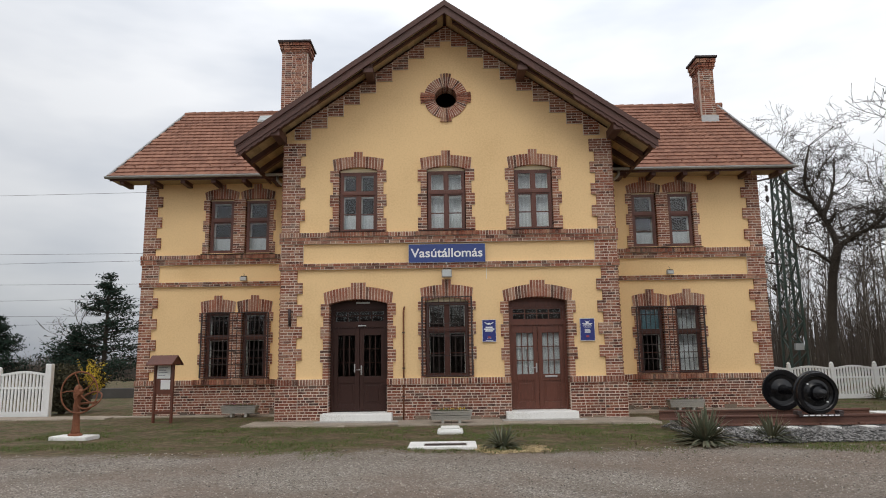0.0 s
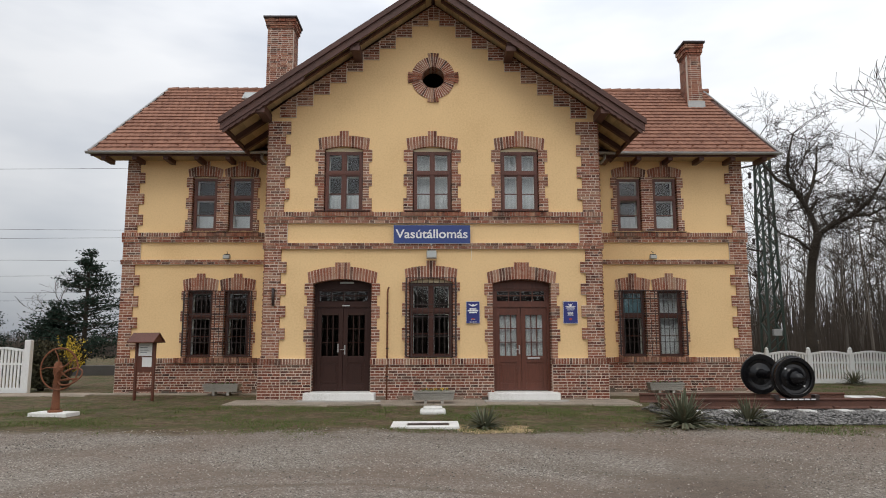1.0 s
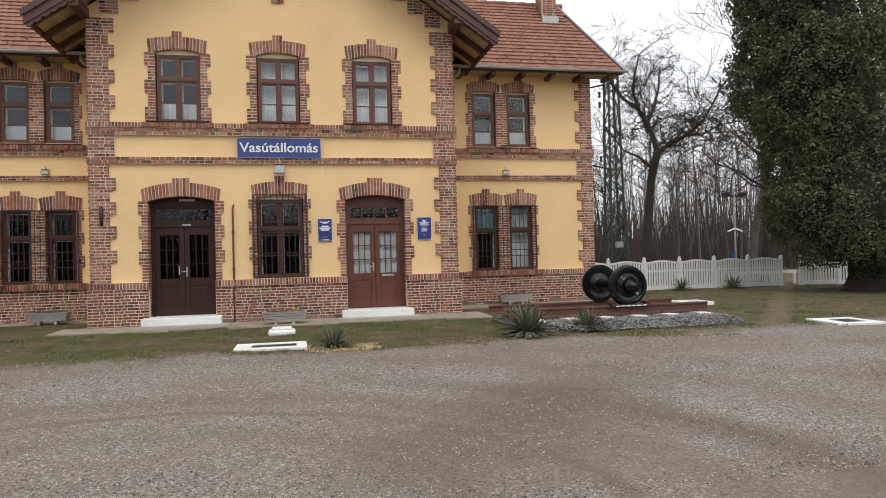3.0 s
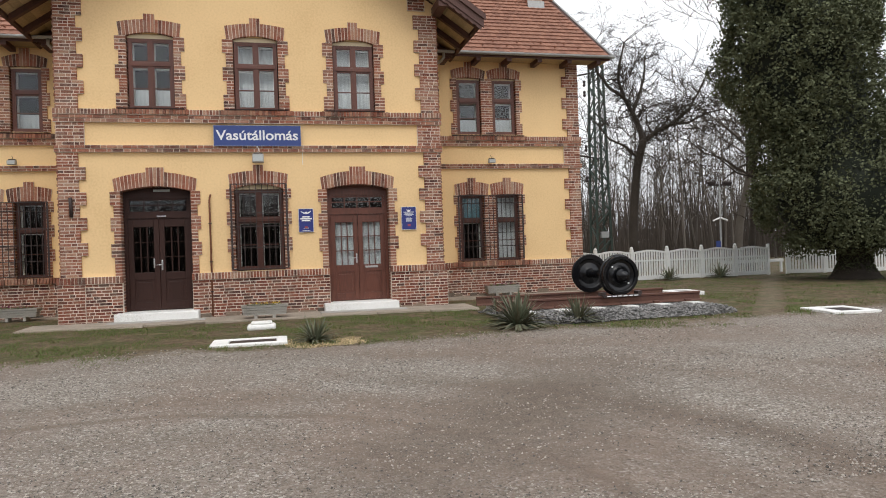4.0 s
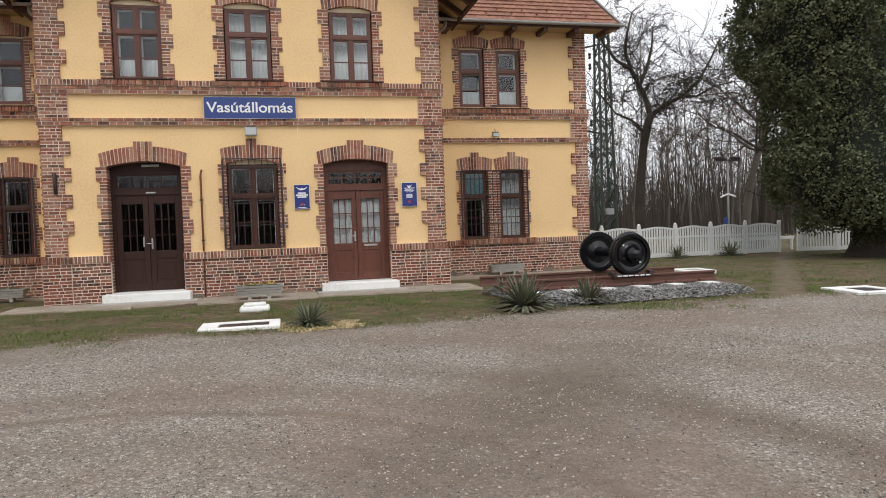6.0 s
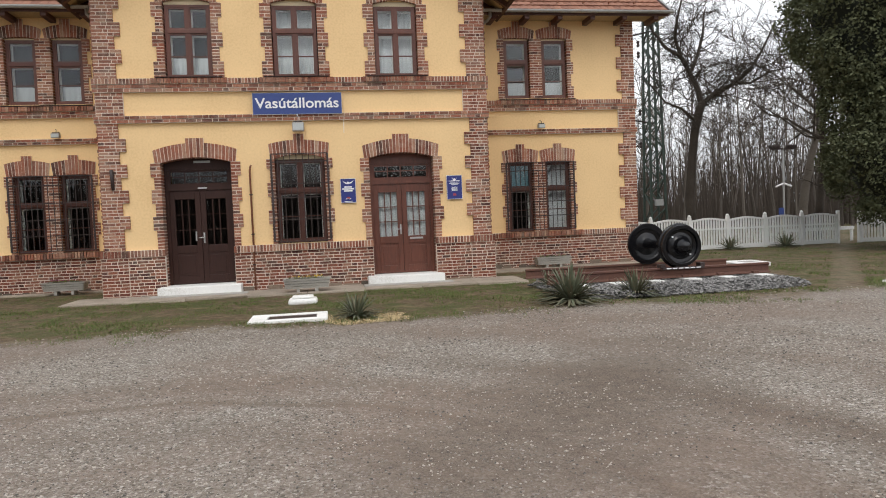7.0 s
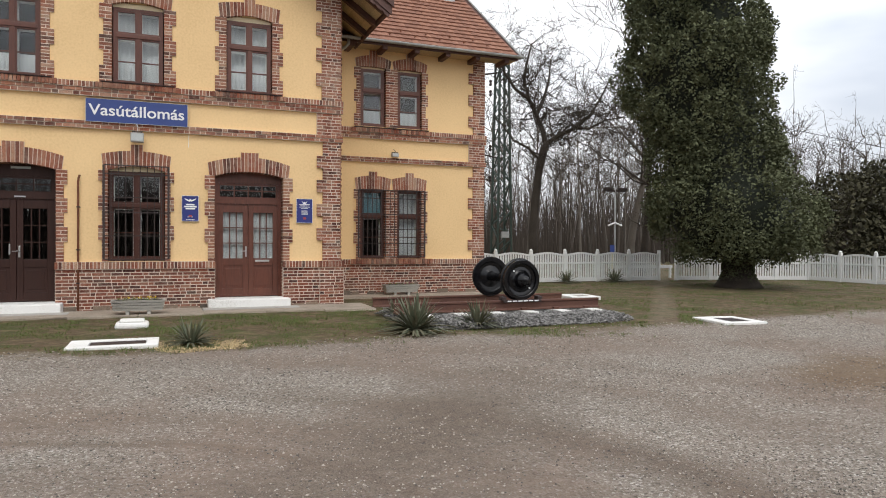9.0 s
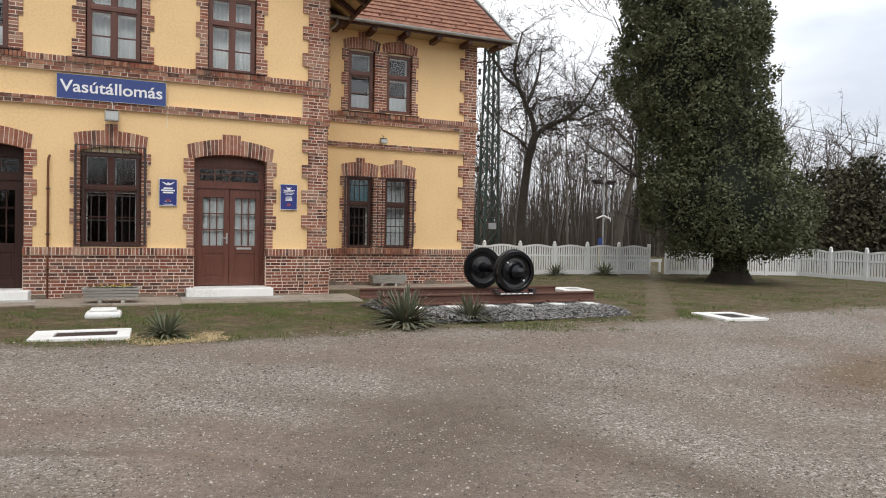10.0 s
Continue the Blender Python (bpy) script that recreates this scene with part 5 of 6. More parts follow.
def bed_z(u, v):
    e = min(u, 1 - u) * 9.0
    f = min(v, 1 - v) * 8.5
    k = 1.0 - (abs(2 * u - 1) ** 3.5 + abs(2 * v - 1) ** 5)
    return min(1.0, e, f, max(-0.35, k * 4.0)) * 0.15 + 0.02 * noise.noise((u * 14, v * 9, 3)) - 0.03


for j in range(mb + 1):
    for i in range(nb + 1):
        u, v = i / nb, j / mb
        bed.v.append((bx0 + (bx1 - bx0) * u, by0 + (by1 - by0) * v, bed_z(u, v)))
for j in range(mb):
    for i in range(nb):
        a = j * (nb + 1) + i
        bed.f.append((a, a + 1, a + nb + 2, a + nb + 1))
tagged(part("ballast_bed", bed, BALLAST, smooth=True), "low grey ballast bed under the display track", "ballast", kind="structure")


def stone_mesh(mesh, x, y, z, r):
    k = [Vector((rng.uniform(-1, 1), rng.uniform(-1, 1), rng.uniform(-1, 1))).normalized() * 0.25 for _ in range(6)]
    base = [(1, 0, 0), (0, 1, 0), (-1, 0, 0), (0, -1, 0), (0, 0, 1), (0, 0, -1)]
    sx, sy, sz, a = rng.uniform(0.7, 1.2), rng.uniform(0.7, 1.2), rng.uniform(0.5, 0.9), rng.uniform(0, 6.28)
    vs = []
    for b, o in zip(base, k):
        p = (Vector(b) + o)
        p = Vector((p.x * sx, p.y * sy, p.z * sz)) * r
        vs.append((x + p.x * math.cos(a) - p.y * math.sin(a), y + p.x * math.sin(a) + p.y * math.cos(a), z + p.z))
    mesh.add(vs, [(0, 1, 4), (1, 2, 4), (2, 3, 4), (3, 0, 4), (1, 0, 5), (2, 1, 5), (3, 2, 5), (0, 3, 5)])


bs = Mesh()
for _ in range(12500):
    u, v = rng.random(), rng.random() ** 1.15
    if abs(2 * u - 1) ** 3.5 + abs(2 * v - 1) ** 5 > 1.0 + rng.gauss(0, 0.06):
        continue
    stone_mesh(bs, bx0 - 0.1 + (bx1 - bx0 + 0.2) * u, by0 - 0.12 + (by1 - by0 + 0.2) * v, bed_z(min(max(u, 0.02), 0.98), min(max(v, 0.02), 0.98)) + rng.uniform(0.0, 0.02), rng.uniform(0.016, 0.036))
tagged(part("ballast_stones", bs, BALLAST), "loose grey crushed ballast stones", "gravel", kind="stuff")
track = thing("display_track", "short rusty display track on white-ended sleepers", "track")
FY1, FY2 = -4.1, -2.67
for k in range(6):
    x = 5.0 + 0.725 * k
    sl = part("sleeper", Mesh().box(x - 0.13, x + 0.13, -4.56, -2.15, 0.0, 0.162), CONCRETE, track, "concrete sleeper with white painted end", bevel=0.012)
    part("painted_end", Mesh().box(x - 0.128, x + 0.128, -4.565, -4.30, 0.02, 0.166), WHITE, sl)
for y in (FY1, FY2):
    prof = [(-0.075, 0.166), (0.075, 0.166), (0.075, 0.18), (0.018, 0.20), (0.010, 0.215), (0.010, 0.31), (0.035, 0.325), (0.036, 0.352), (0.026, 0.362),
            (-0.026, 0.362), (-0.036, 0.352), (-0.035, 0.325), (-0.010, 0.31), (-0.010, 0.215), (-0.018, 0.20), (-0.075, 0.18)]
    n = len(prof)
    rl = Mesh()
    rl.add([(TRK[0] - 0.5, y + p, z) for p, z in prof] + [(TRK[1] - 0.04, y + p, z) for p, z in prof],
           [tuple(range(n)), tuple(range(2 * n - 1, n - 1, -1))] + [(i, i + n, (i + 1) % n + n, (i + 1) % n) for i in range(n)])
    rob = part("rail", rl, RAIL, track)
    for k in range(6):
        x = 5.0 + 0.725 * k
        for s in (-1, 1):
            part("rail_clip", Mesh().box(x - 0.06, x + 0.06, *sorted((y + s * 0.04, y + s * 0.12)), 0.166, 0.21), RAIL, track)
WS = 0.945
ws = thing("railway_wheelset", "glossy black railway wheelset standing on the rails", "wheelset", (7.14, 0, 0.362 + 0.40))
ax = Mesh().lathe([(-4.34, 0.055), (-4.30, 0.065), (-4.16, 0.065), (-4.14, 0.085), (-4.0, 0.095), (-3.5, 0.075), (-3.27, 0.075), (-2.75, 0.095), (-2.62, 0.085), (-2.6, 0.065), (-2.46, 0.065), (-2.42, 0.055)], "y", (0, 0, 0), 24)
part("axle", ax, BLACK, ws, smooth=True)
for s, y in ((-1, FY1), (1, FY2)):
    # outer face first; the flange runs on the inner side of the rail
    pr = [(s * 0.075, 0.12), (s * 0.085, 0.155), (s * 0.05, 0.175), (s * 0.02, 0.21), (s * 0.005, 0.27), (s * 0.02, 0.325), (s * 0.06, 0.34), (s * 0.068, 0.352), (s * 0.068, 0.41),
          (s * 0.055, 0.418), (-s * 0.03, 0.424), (-s * 0.045, 0.452), (-s * 0.06, 0.455), (-s * 0.068, 0.44), (-s * 0.068, 0.35), (-s * 0.04, 0.32), (-s * 0.03, 0.25), (-s * 0.06, 0.17), (-s * 0.085, 0.12)]
    part("wheel", Mesh().lathe([(y + a, r * WS) for a, r in (pr if s < 0 else pr[::-1])][::-1], "y", (0, 0, 0), 48), BLACK, ws, smooth=False)
    part("hub_cap", Mesh().lathe([(y + s * 0.07, 0.15), (y + s * 0.13, 0.13), (y + s * 0.16, 0.09), (y + s * 0.22, 0.085), (y + s * 0.23, 0.06)][::s], "y", (0, 0, 0), 24), BLACK, ws, smooth=True)
    for a in (2.35, -0.75):
        p = (0.245 * math.cos(a), y + s * 0.03, 0.245 * math.sin(a))
        part("white_mark", Mesh().lathe([(-0.012, 0.016), (0.012, 0.016)], "y", p, 10), SIGN_WHITE, ws, "small white paint mark")
ck = thing("wheel_chock", "rusty iron chock plate with white writing on the rail", "chock", (7.14, FY1 - 0.08, 0.362))
part("plate", Mesh().box(-0.42, 0.42, -0.02, 0.0, -0.04, 0.012), IRON, ck, bevel=0.004)
for k in range(6):
    part("writing", Mesh().box(-0.34 + 0.12 * k, -0.25 + 0.12 * k, -0.024, -0.019, -0.024, -0.004), SIGN_WHITE, ck)
for x in (-0.40, 0.40):
    part("stop", Mesh().box(x - 0.05, x + 0.05, 0.0, 0.16, 0.0, 0.07), IRON, ck, bevel=0.01)


# ---- well covers ----
def cover(at, w, d, turn, label, inset=True):
    c = thing("well_cover", label, "cover", at, turn, "white framed covers")
    fr = Mesh()
    t = 0.17
    fr.box(-w, w, -d, -d + t, -0.06, 0.07), fr.box(-w, w, d - t, d, -0.06, 0.07)
    fr.box(-w, -w + t * 1.6, -d + t, d - t, -0.06, 0.07), fr.box(w - t, w, -d + t, d - t, -0.06, 0.07)
    part("frame", fr, WHITE, c, bevel=0.012)
    part("lid", Mesh().box(-w + t * 1.6 + 0.01, w - t - 0.01, -d + t + 0.01, d - t - 0.01, -0.06, 0.055), IRON if inset else CONCRETE, c, "dark iron lid" if inset else "", bevel=0.006)
    return c


cover((-0.10, -5.15, -0.05), 0.60, 0.40, 0, "white painted concrete frame with dark iron lid")
cover((10.87, -5.77, -0.055), 0.47, 0.52, -8, "white painted concrete frame with dark iron lid")
cover((10.95, -0.3, 0.0), 0.42, 0.5, -8, "white painted concrete frame beside the track", False)
stone = thing("concrete_cap", "low white painted concrete cap in the grass", "cap", (0.03, -2.95, -0.02))
part("body", Mesh().box(-0.27, 0.27, -0.22, 0.22, -0.03, 0.09), WHITE, stone, bevel=0.045)
part("lid", Mesh().box(-0.2, 0.2, -0.16, 0.16, 0.09, 0.14), WHITE, stone, bevel=0.03)


# ---- planters ----
def planter(at, turn, flower):
    p = thing("flower_planter", "grey ribbed concrete planter with pansies", "planter", at, turn, "planters along the wall")
    ribs = Mesh()
    for k in range(4):
        z0, z1 = 0.135 + k * 0.056, 0.135 + (k + 1) * 0.056 - 0.014
        w0, w1 = 0.455 + 0.013 * k, 0.468 + 0.013 * k
        d0, d1 = 0.135 + 0.010 * k, 0.147 + 0.010 * k
        ribs.add([(-w0, -d0, z0), (w0, -d0, z0), (w0, d0, z0), (-w0, d0, z0), (-w1, -d1, z1), (w1, -d1, z1), (w1, d1, z1), (-w1, d1, z1)],
                 [(3, 2, 1, 0), (4, 5, 6, 7), (0, 1, 5, 4), (1, 2, 6, 5), (2, 3, 7, 6), (3, 0, 4, 7)])
    ribs.box(-0.445, 0.445, -0.125, 0.125, 0.14, 0.345)
    part("trough", ribs, PALE_CONCRETE, p)
    for x in (-0.2, 0.2):
        part("foot", Mesh().box(x - 0.035, x + 0.035, -0.12, 0.12, 0.03, 0.137), PALE_CONCRETE, p, bevel=0.008)
    lv, bl = Mesh(), Mesh()
    for _ in range(90):
        x, y = rng.uniform(-0.38, 0.38), rng.uniform(-0.12, 0.12)
        leaf_quad(lv, Vector((x, y, 0.345 + rng.uniform(0, 0.04))), 0.045)
    for _ in range(26):
        x = rng.choice((-0.22, 0.02, 0.25)) + rng.gauss(0, 0.05)
        leaf_quad(bl, Vector((x, rng.uniform(-0.12, 0.05), 0.375 + rng.uniform(0, 0.035))), 0.05)
    part("foliage", lv, GRASS, p, kind="stuff")
    part("bloom", bl, flower, p, kind="stuff")
    return p


def leaf_quad(mesh, p, size, up=0.3, ratio=0.55):
    d = Vector((rng.gauss(0, 1), rng.gauss(0, 1), rng.gauss(0, 1) * 0.7 + up)).normalized()
    s = d.orthogonal().normalized()
    s = (Matrix.Rotation(rng.uniform(0, 6.28), 3, d) @ s) * size * ratio
    d = d * size
    mesh.add([p - d * 0.5, p + s * 0.5, p + d * 0.5, p - s * 0.5], [(0, 1, 2, 3)])


planter((0.05, -1.0, -0.045), 0, FLOWER)
planter((6.65, 2.05, -0.04), 1, FLOWER_WINE)
planter((-5.9, 1.9, -0.04), -1, FLOWER_WINE)

# ---- notice board ----
nb_ = thing("notice_board", "brown wooden notice board with small pitched roof", "notice board", (-7.42, 0.3, -0.02), -15)
nb_.scale = (1.0, 1.0, 1.07)
for x in (-0.27, 0.27):
    part("post", Mesh().box(x - 0.03, x + 0.03, -0.03, 0.03, 0, 1.45), BROWN, nb_, bevel=0.006)
part("board", Mesh().box(-0.24, 0.24, -0.012, 0.02, 0.68, 1.42), BROWN, nb_)
part("stretcher", Mesh().box(-0.24, 0.24, -0.02, 0.02, 0.22, 0.28), BROWN, nb_)
part("paper", Mesh().box(-0.2, 0.2, -0.018, -0.013, 1.06, 1.38), PAPER, nb_, "white printed notice")
part("paper", Mesh().box(-0.08, 0.21, -0.02, -0.0185, 0.80, 1.03), PAPER, nb_, "white printed notice")
for z in (1.32, 1.26, 1.2, 1.14):
    part("print", Mesh().box(-0.16, 0.15 - (z * 7 % 1) * 0.1, -0.0195, -0.0185, z - 0.008, z + 0.008), INK, nb_)
for s in (-1, 1):
    rf_ = Mesh()
    a = [(-0.0, 1.62), (s * 0.24, 1.40), (s * 0.235, 1.375), (-0.0, 1.59)]
    rr_ = [(y, z) for y, z in a]
    rf_.add([(-0.40, y, z) for y, z in rr_] + [(0.40, y, z) for y, z in rr_], [(0, 1, 2, 3), (7, 6, 5, 4), (0, 4, 5, 1), (1, 5, 6, 2), (2, 6, 7, 3), (3, 7, 4, 0)])
    part("roof_board", rf_, BROWN, nb_)
gb = Mesh()
for x in (-0.37, 0.34):
    gb.add([(x, -0.2, 1.4), (x, 0.2, 1.4), (x, 0, 1.59), (x + 0.03, -0.2, 1.4), (x + 0.03, 0.2, 1.4), (x + 0.03, 0, 1.59)], [(0, 2, 1), (3, 4, 5), (0, 1, 4, 3), (1, 2, 5, 4), (2, 0, 3, 5)])
part("gable_board", gb, BROWN, nb_)

# ---- rusty handwheel on its plate ----
hw = thing("handwheel_winch", "rusty cast iron handwheel winch on a white slab", "winch", (-7.75, -3.2, -0.02), -8)
hw.scale = (0.82, 0.82, 0.98)
part("slab", Mesh().box(-0.55, 0.48, -0.26, 0.30, -0.03, 0.07), WHITE, hw, bevel=0.02)
part("foot", Mesh().lathe([(0.07, 0.17), (0.10, 0.17), (0.12, 0.14)], "z", (0, 0, 0), 20), RUST, hw)
part("column", Mesh().lathe([(0.10, 0.12), (0.18, 0.10), (0.55, 0.075), (0.80, 0.07), (0.86, 0.10), (0.98, 0.11), (1.08, 0.085), (1.12, 0.04)], "z", (0, 0, 0), 20), RUST, hw, smooth=True)
hub = (0.14, -0.14, 0.97)
part("shaft", Mesh().tube([(-0.02, 0.05, 1.0), (0.06, -0.05, 0.98), hub, (0.17, -0.2, 0.97)], 0.04, 10), RUST, hw)
rg = Mesh()
R = 0.43
t1, t2 = Vector((0.94, 0.32, 0.0)).normalized(), Vector((0, 0, 1))
c0 = Vector(hub)
rg.tube([c0 + t1 * (R * math.cos(a)) + t2 * (R * math.sin(a)) for a in [2 * math.pi * i / 40 for i in range(41)]], 0.019, 8, cap=False)
part("rim", rg, RUST, hw, smooth=True)
for k in range(5):
    a0 = 2 * math.pi * k / 5 + 0.3
    sp_ = Mesh().tube([c0 + (t1 * math.cos(a0 + 0.35 * u) + t2 * math.sin(a0 + 0.35 * u)) * (R * u) for u in (0.08, 0.35, 0.7, 1.0)], [0.018, 0.015, 0.013, 0.013], 6)
    part("spoke", sp_, RUST, hw, smooth=True)
part("hub", Mesh().lathe([(-0.06, 0.06), (0.05, 0.075)], "y", hub, 16), RUST, hw)
rg2 = Mesh()
c1 = Vector((0.28, 0.10, 0.80))
rg2.tube([c1 + Vector((1, 0, 0)) * (0.28 * math.cos(a)) + Vector((0, 0.8, 0.6)) * (0.28 * math.sin(a)) for a in [2 * math.pi * i / 32 for i in range(33)]], 0.02, 8, cap=False)
part("lower_rim", rg2, RUST, hw, smooth=True)
part("arm", Mesh().tube([(0.0, 0.0, 0.72), (0.2, 0.04, 0.74), (0.52, 0.1, 0.76)], 0.022, 8), RUST, hw, smooth=True)


# ---- yuccas ----
def yucca(at, n, length, label):
    y = thing("yucca_plant", label, "plant", at, rng.uniform(0, 360), "yucca clumps")
    for k in range(n):
        a = rng.uniform(0, 6.283)
        el = rng.uniform(0.15, 1.35)
        ln_ = length * rng.uniform(0.65, 1.1)
        dr_ = Vector((math.cos(a) * math.cos(el), math.sin(a) * math.cos(el), math.sin(el)))
        side = Vector((-math.sin(a), math.cos(a), 0))
        lf = Mesh()
        p0 = Vector((math.cos(a) * 0.05, math.sin(a) * 0.05, 0.02))
        pts = []
        for i in range(5):
            t = i / 4
            p = p0 + dr_ * (ln_ * t) - Vector((0, 0, 1)) * (0.42 * ln_ * t * t * math.cos(el))
            p.z = max(p.z, 0.015)
            w = 0.0135 * (1 - t) ** 0.7 * (0.6 + 1.2 * min(t * 3, 1)) * length / 0.5
            pts.append((p, w))
        for p, w in pts:
            lf.v += [tuple(p - side * w), tuple(p + side * w), tuple(p - Vector((0, 0, 1)) * w * 0.5)]
        for i in range(4):
            q = 3 * i
            lf.f += [(q, q + 1, q + 4, q + 3), (q + 1, q + 2, q + 5, q + 4), (q + 2, q, q + 3, q + 5)]
        part("leaf", lf, YUCCA, y)
    return y


yucca((0.95, -5.35, -0.03), 120, 0.50, "small spiky green yucca in a straw ring")
yucca((4.5, -5.3, 0.0), 210, 0.74, "large spiky grey-green yucca beside the ballast")
yucca((5.8, -5.0, 0.0), 130, 0.56, "spiky grey-green yucca beside the ballast")
yucca((4.75, -3.4, 0.08), 40, 0.45, "small yucca at the end of the track")
yucca((14.3, 5.7, 0.0), 80, 0.62, "small spiky yucca before the white fence")
yucca((16.4, 5.6, 0.0), 90, 0.66, "small spiky yucca before the white fence")
yucca((12.0, 5.4, 0.0), 50, 0.5, "small spiky yucca before the white fence")
ss = Mesh()
for _ in range(1700):
    a, r = rng.uniform(0, 6.28), 0.28 + 0.42 * rng.random()
    r *= 1 + 0.5 * noise.noise((math.cos(a) * 1.5, math.sin(a) * 1.5, 8))
    px, py = 1.05 + 1.1 * r * math.cos(a), -5.5 + 0.75 * r * math.sin(a)
    p = Vector((px, py, ground_z(px, py) + 0.004 + 0.012 * rng.random()))
    d = Vector((rng.gauss(0, 1), rng.gauss(0, 1), rng.gauss(0, 0.15))).normalized() * rng.uniform(0.03, 0.08)
    sd = Vector((-d.y, d.x, 0)).normalized() * 0.006
    ss.add([p - d - sd, p + d - sd, p + d + sd, p - d + sd], [(0, 1, 2, 3)])
tagged(part("straw_mulch", ss, STRAW), "scattered pale straw round the yucca", "straw", kind="stuff")

# ---- grass tufts and road gravel ----
gs = Mesh()
for _ in range(150000):
    x, y = rng.uniform(-13, 25), rng.uniform(-7.2, 6.0)
    if rng.random() < 0.55:
        x, y = rng.uniform(-9, 11), rng.uniform(-7.2, -1.0)
    thick = noise.noise((x * 0.55, y * 0.8, 1)) + 0.6 * noise.noise((x * 2.3, y * 2.3, 4))
    e = y + 0.8 * noise.noise((x * 0.5, y * 0.5, 5)) + 0.35 * noise.noise((x * 2.1, 0, 9))
    if e < -5.75 + rng.gauss(0, 0.22) - 0.3 or thick < rng.uniform(-0.15, 0.5):
        continue
    if (abs(x) < 4.95 and y > -1.12 + 0.3 * noise.noise((x * 1.7, 0, 3))) or (4.3 < abs(x) < 9.7 and y > 1.25) or (4.5 < x < 9.6 and -5.25 < y < -1.6) or (x < -9 and y > -1):
        continue
    if abs(x + 0.1) < 0.62 and abs(y + 5.15) < 0.42 or abs(0.771 * (x - 9.7) - 0.636 * (y + 5.26)) < 0.3 and x > 9:
        continue
    h, a = rng.uniform(0.015, 0.045) * (1.5 if x > 10 else 1.0) * (1.25 if thick > 0.45 else 1.0), rng.uniform(0, 6.28)
    z = ground_z(x, y)
    for q in range(2):
        b = a + q * 2.4
        px, py = x + 0.02 * math.cos(b), y + 0.02 * math.sin(b)
        gs.add([(px - 0.005 * math.sin(b), py + 0.005 * math.cos(b), z), (px + 0.005 * math.sin(b), py - 0.005 * math.cos(b), z), (px + h * 0.9 * math.cos(b), py + h * 0.9 * math.sin(b), z + h)], [(0, 1, 2)])
tagged(part("grass", gs, GRASS), "short patchy winter grass before the house", "grass", kind="stuff")
pb = Mesh()
for _ in range(62000):
    d = rng.random() ** 1.6
    y = -13.4 + 7.9 * d
    x = rng.uniform(-3.8 - 6 * d, 6.0 + 9 * d)
    if noise.noise((x * 0.5, y * 0.9, 12)) < rng.uniform(-0.7, 0.25):
        continue
    stone_mesh(pb, x, y, ground_z(x, y) + 0.001, (0.0035 + 0.0075 * rng.random() ** 2.2) * (1 + 0.7 * d))
tagged(part("road_gravel", pb, PEBBLE), "loose fine gravel on the yard", "gravel", kind="stuff")


# ---- trees ----
def grow(mesh, p, d, length, radius, depth, r, spread=0.6, curl=0.22, thin=0.0035, up=0.05, kids=(3, 5)):
    """A limb with side limbs, tapering to twigs."""
    seg = 5 if depth > 1 else 3
    pts, rad = [p.copy()], [radius]
    q, dd = p.copy(), d.copy()
    for i in range(seg):
        dd = (dd + Vector((r.gauss(0, curl), r.gauss(0, curl), r.gauss(0, curl) + up))).normalized()
        q = q + dd * (length / seg)
        pts.append(q.copy())
        rad.append(max(thin, radius * (1 - 0.72 * (i + 1) / seg)))
    mesh.tube(pts, rad, 7 if radius > 0.08 else (4 if radius > 0.02 else 3), cap=False)
    if depth == 0:
        return
    for k in range(r.randint(*kids) + (2 if depth > 2 else 0)):
        t = r.uniform(0.3, 1.0) if depth < 4 else r.uniform(0.42, 1.0)
        i = min(int(t * seg), seg - 1)
        base = pts[i].lerp(pts[i + 1], t * seg - i)
        ax_ = Vector((r.gauss(0, 1), r.gauss(0, 1), r.gauss(0, 0.5))).normalized()
        nd = (dd * r.uniform(0.5, 1.0) + ax_ * r.uniform(spread, spread * 1.8)).normalized()
        grow(mesh, base, nd, length * r.uniform(0.48, 0.72), max(thin, rad[i] * r.uniform(0.42, 0.62)), depth - 1, r, spread, curl * 1.1, thin, up, kids)


def bare_tree(at, h, r0, seed, label, levels=5, mat=BARK, spread=0.6, kids=(3, 5), thin=0.006, lean=(0, 0)):
    r = random.Random(seed)
    t = thing("bare_tree", label, "tree", at, group="bare trees")
    trunk = Mesh()
    pts, rad = [Vector((0, 0, -0.1))], [r0 * 1.25]
    d = Vector((lean[0], lean[1], 1)).normalized()
    q = Vector((0, 0, 0))
    n = 7
    for i in range(n):
        d = (d + Vector((r.gauss(0, 0.07), r.gauss(0, 0.07), 0.06))).normalized()
        q = q + d * (h * 0.62 / n)
        pts.append(q.copy())
        rad.append(r0 * (1 - 0.6 * (i + 1) / n))
    trunk.tube(pts, rad, 10)
    part("trunk", trunk, mat, t, smooth=True)
    limbs = Mesh()
    for k in range(9):
        i = r.randint(4, n)
        a = r.uniform(0, 6.28)
        el = r.uniform(0.25, 0.9)
        nd = Vector((math.cos(a) * math.cos(el), math.sin(a) * math.cos(el), math.sin(el)))
        grow(limbs, pts[i], nd, h * r.uniform(0.25, 0.42), rad[i] * r.uniform(0.4, 0.62), levels - 1, r, spread, 0.2, thin, 0.05, kids)
    grow(limbs, pts[-1], d, h * 0.36, rad[-1], levels - 1, r, spread, 0.15, thin, 0.08, kids)
    part("branchwork", limbs, mat, t, kind="stuff")
    return t


ACROSS = Vector((0.92, -0.39, 0.0))


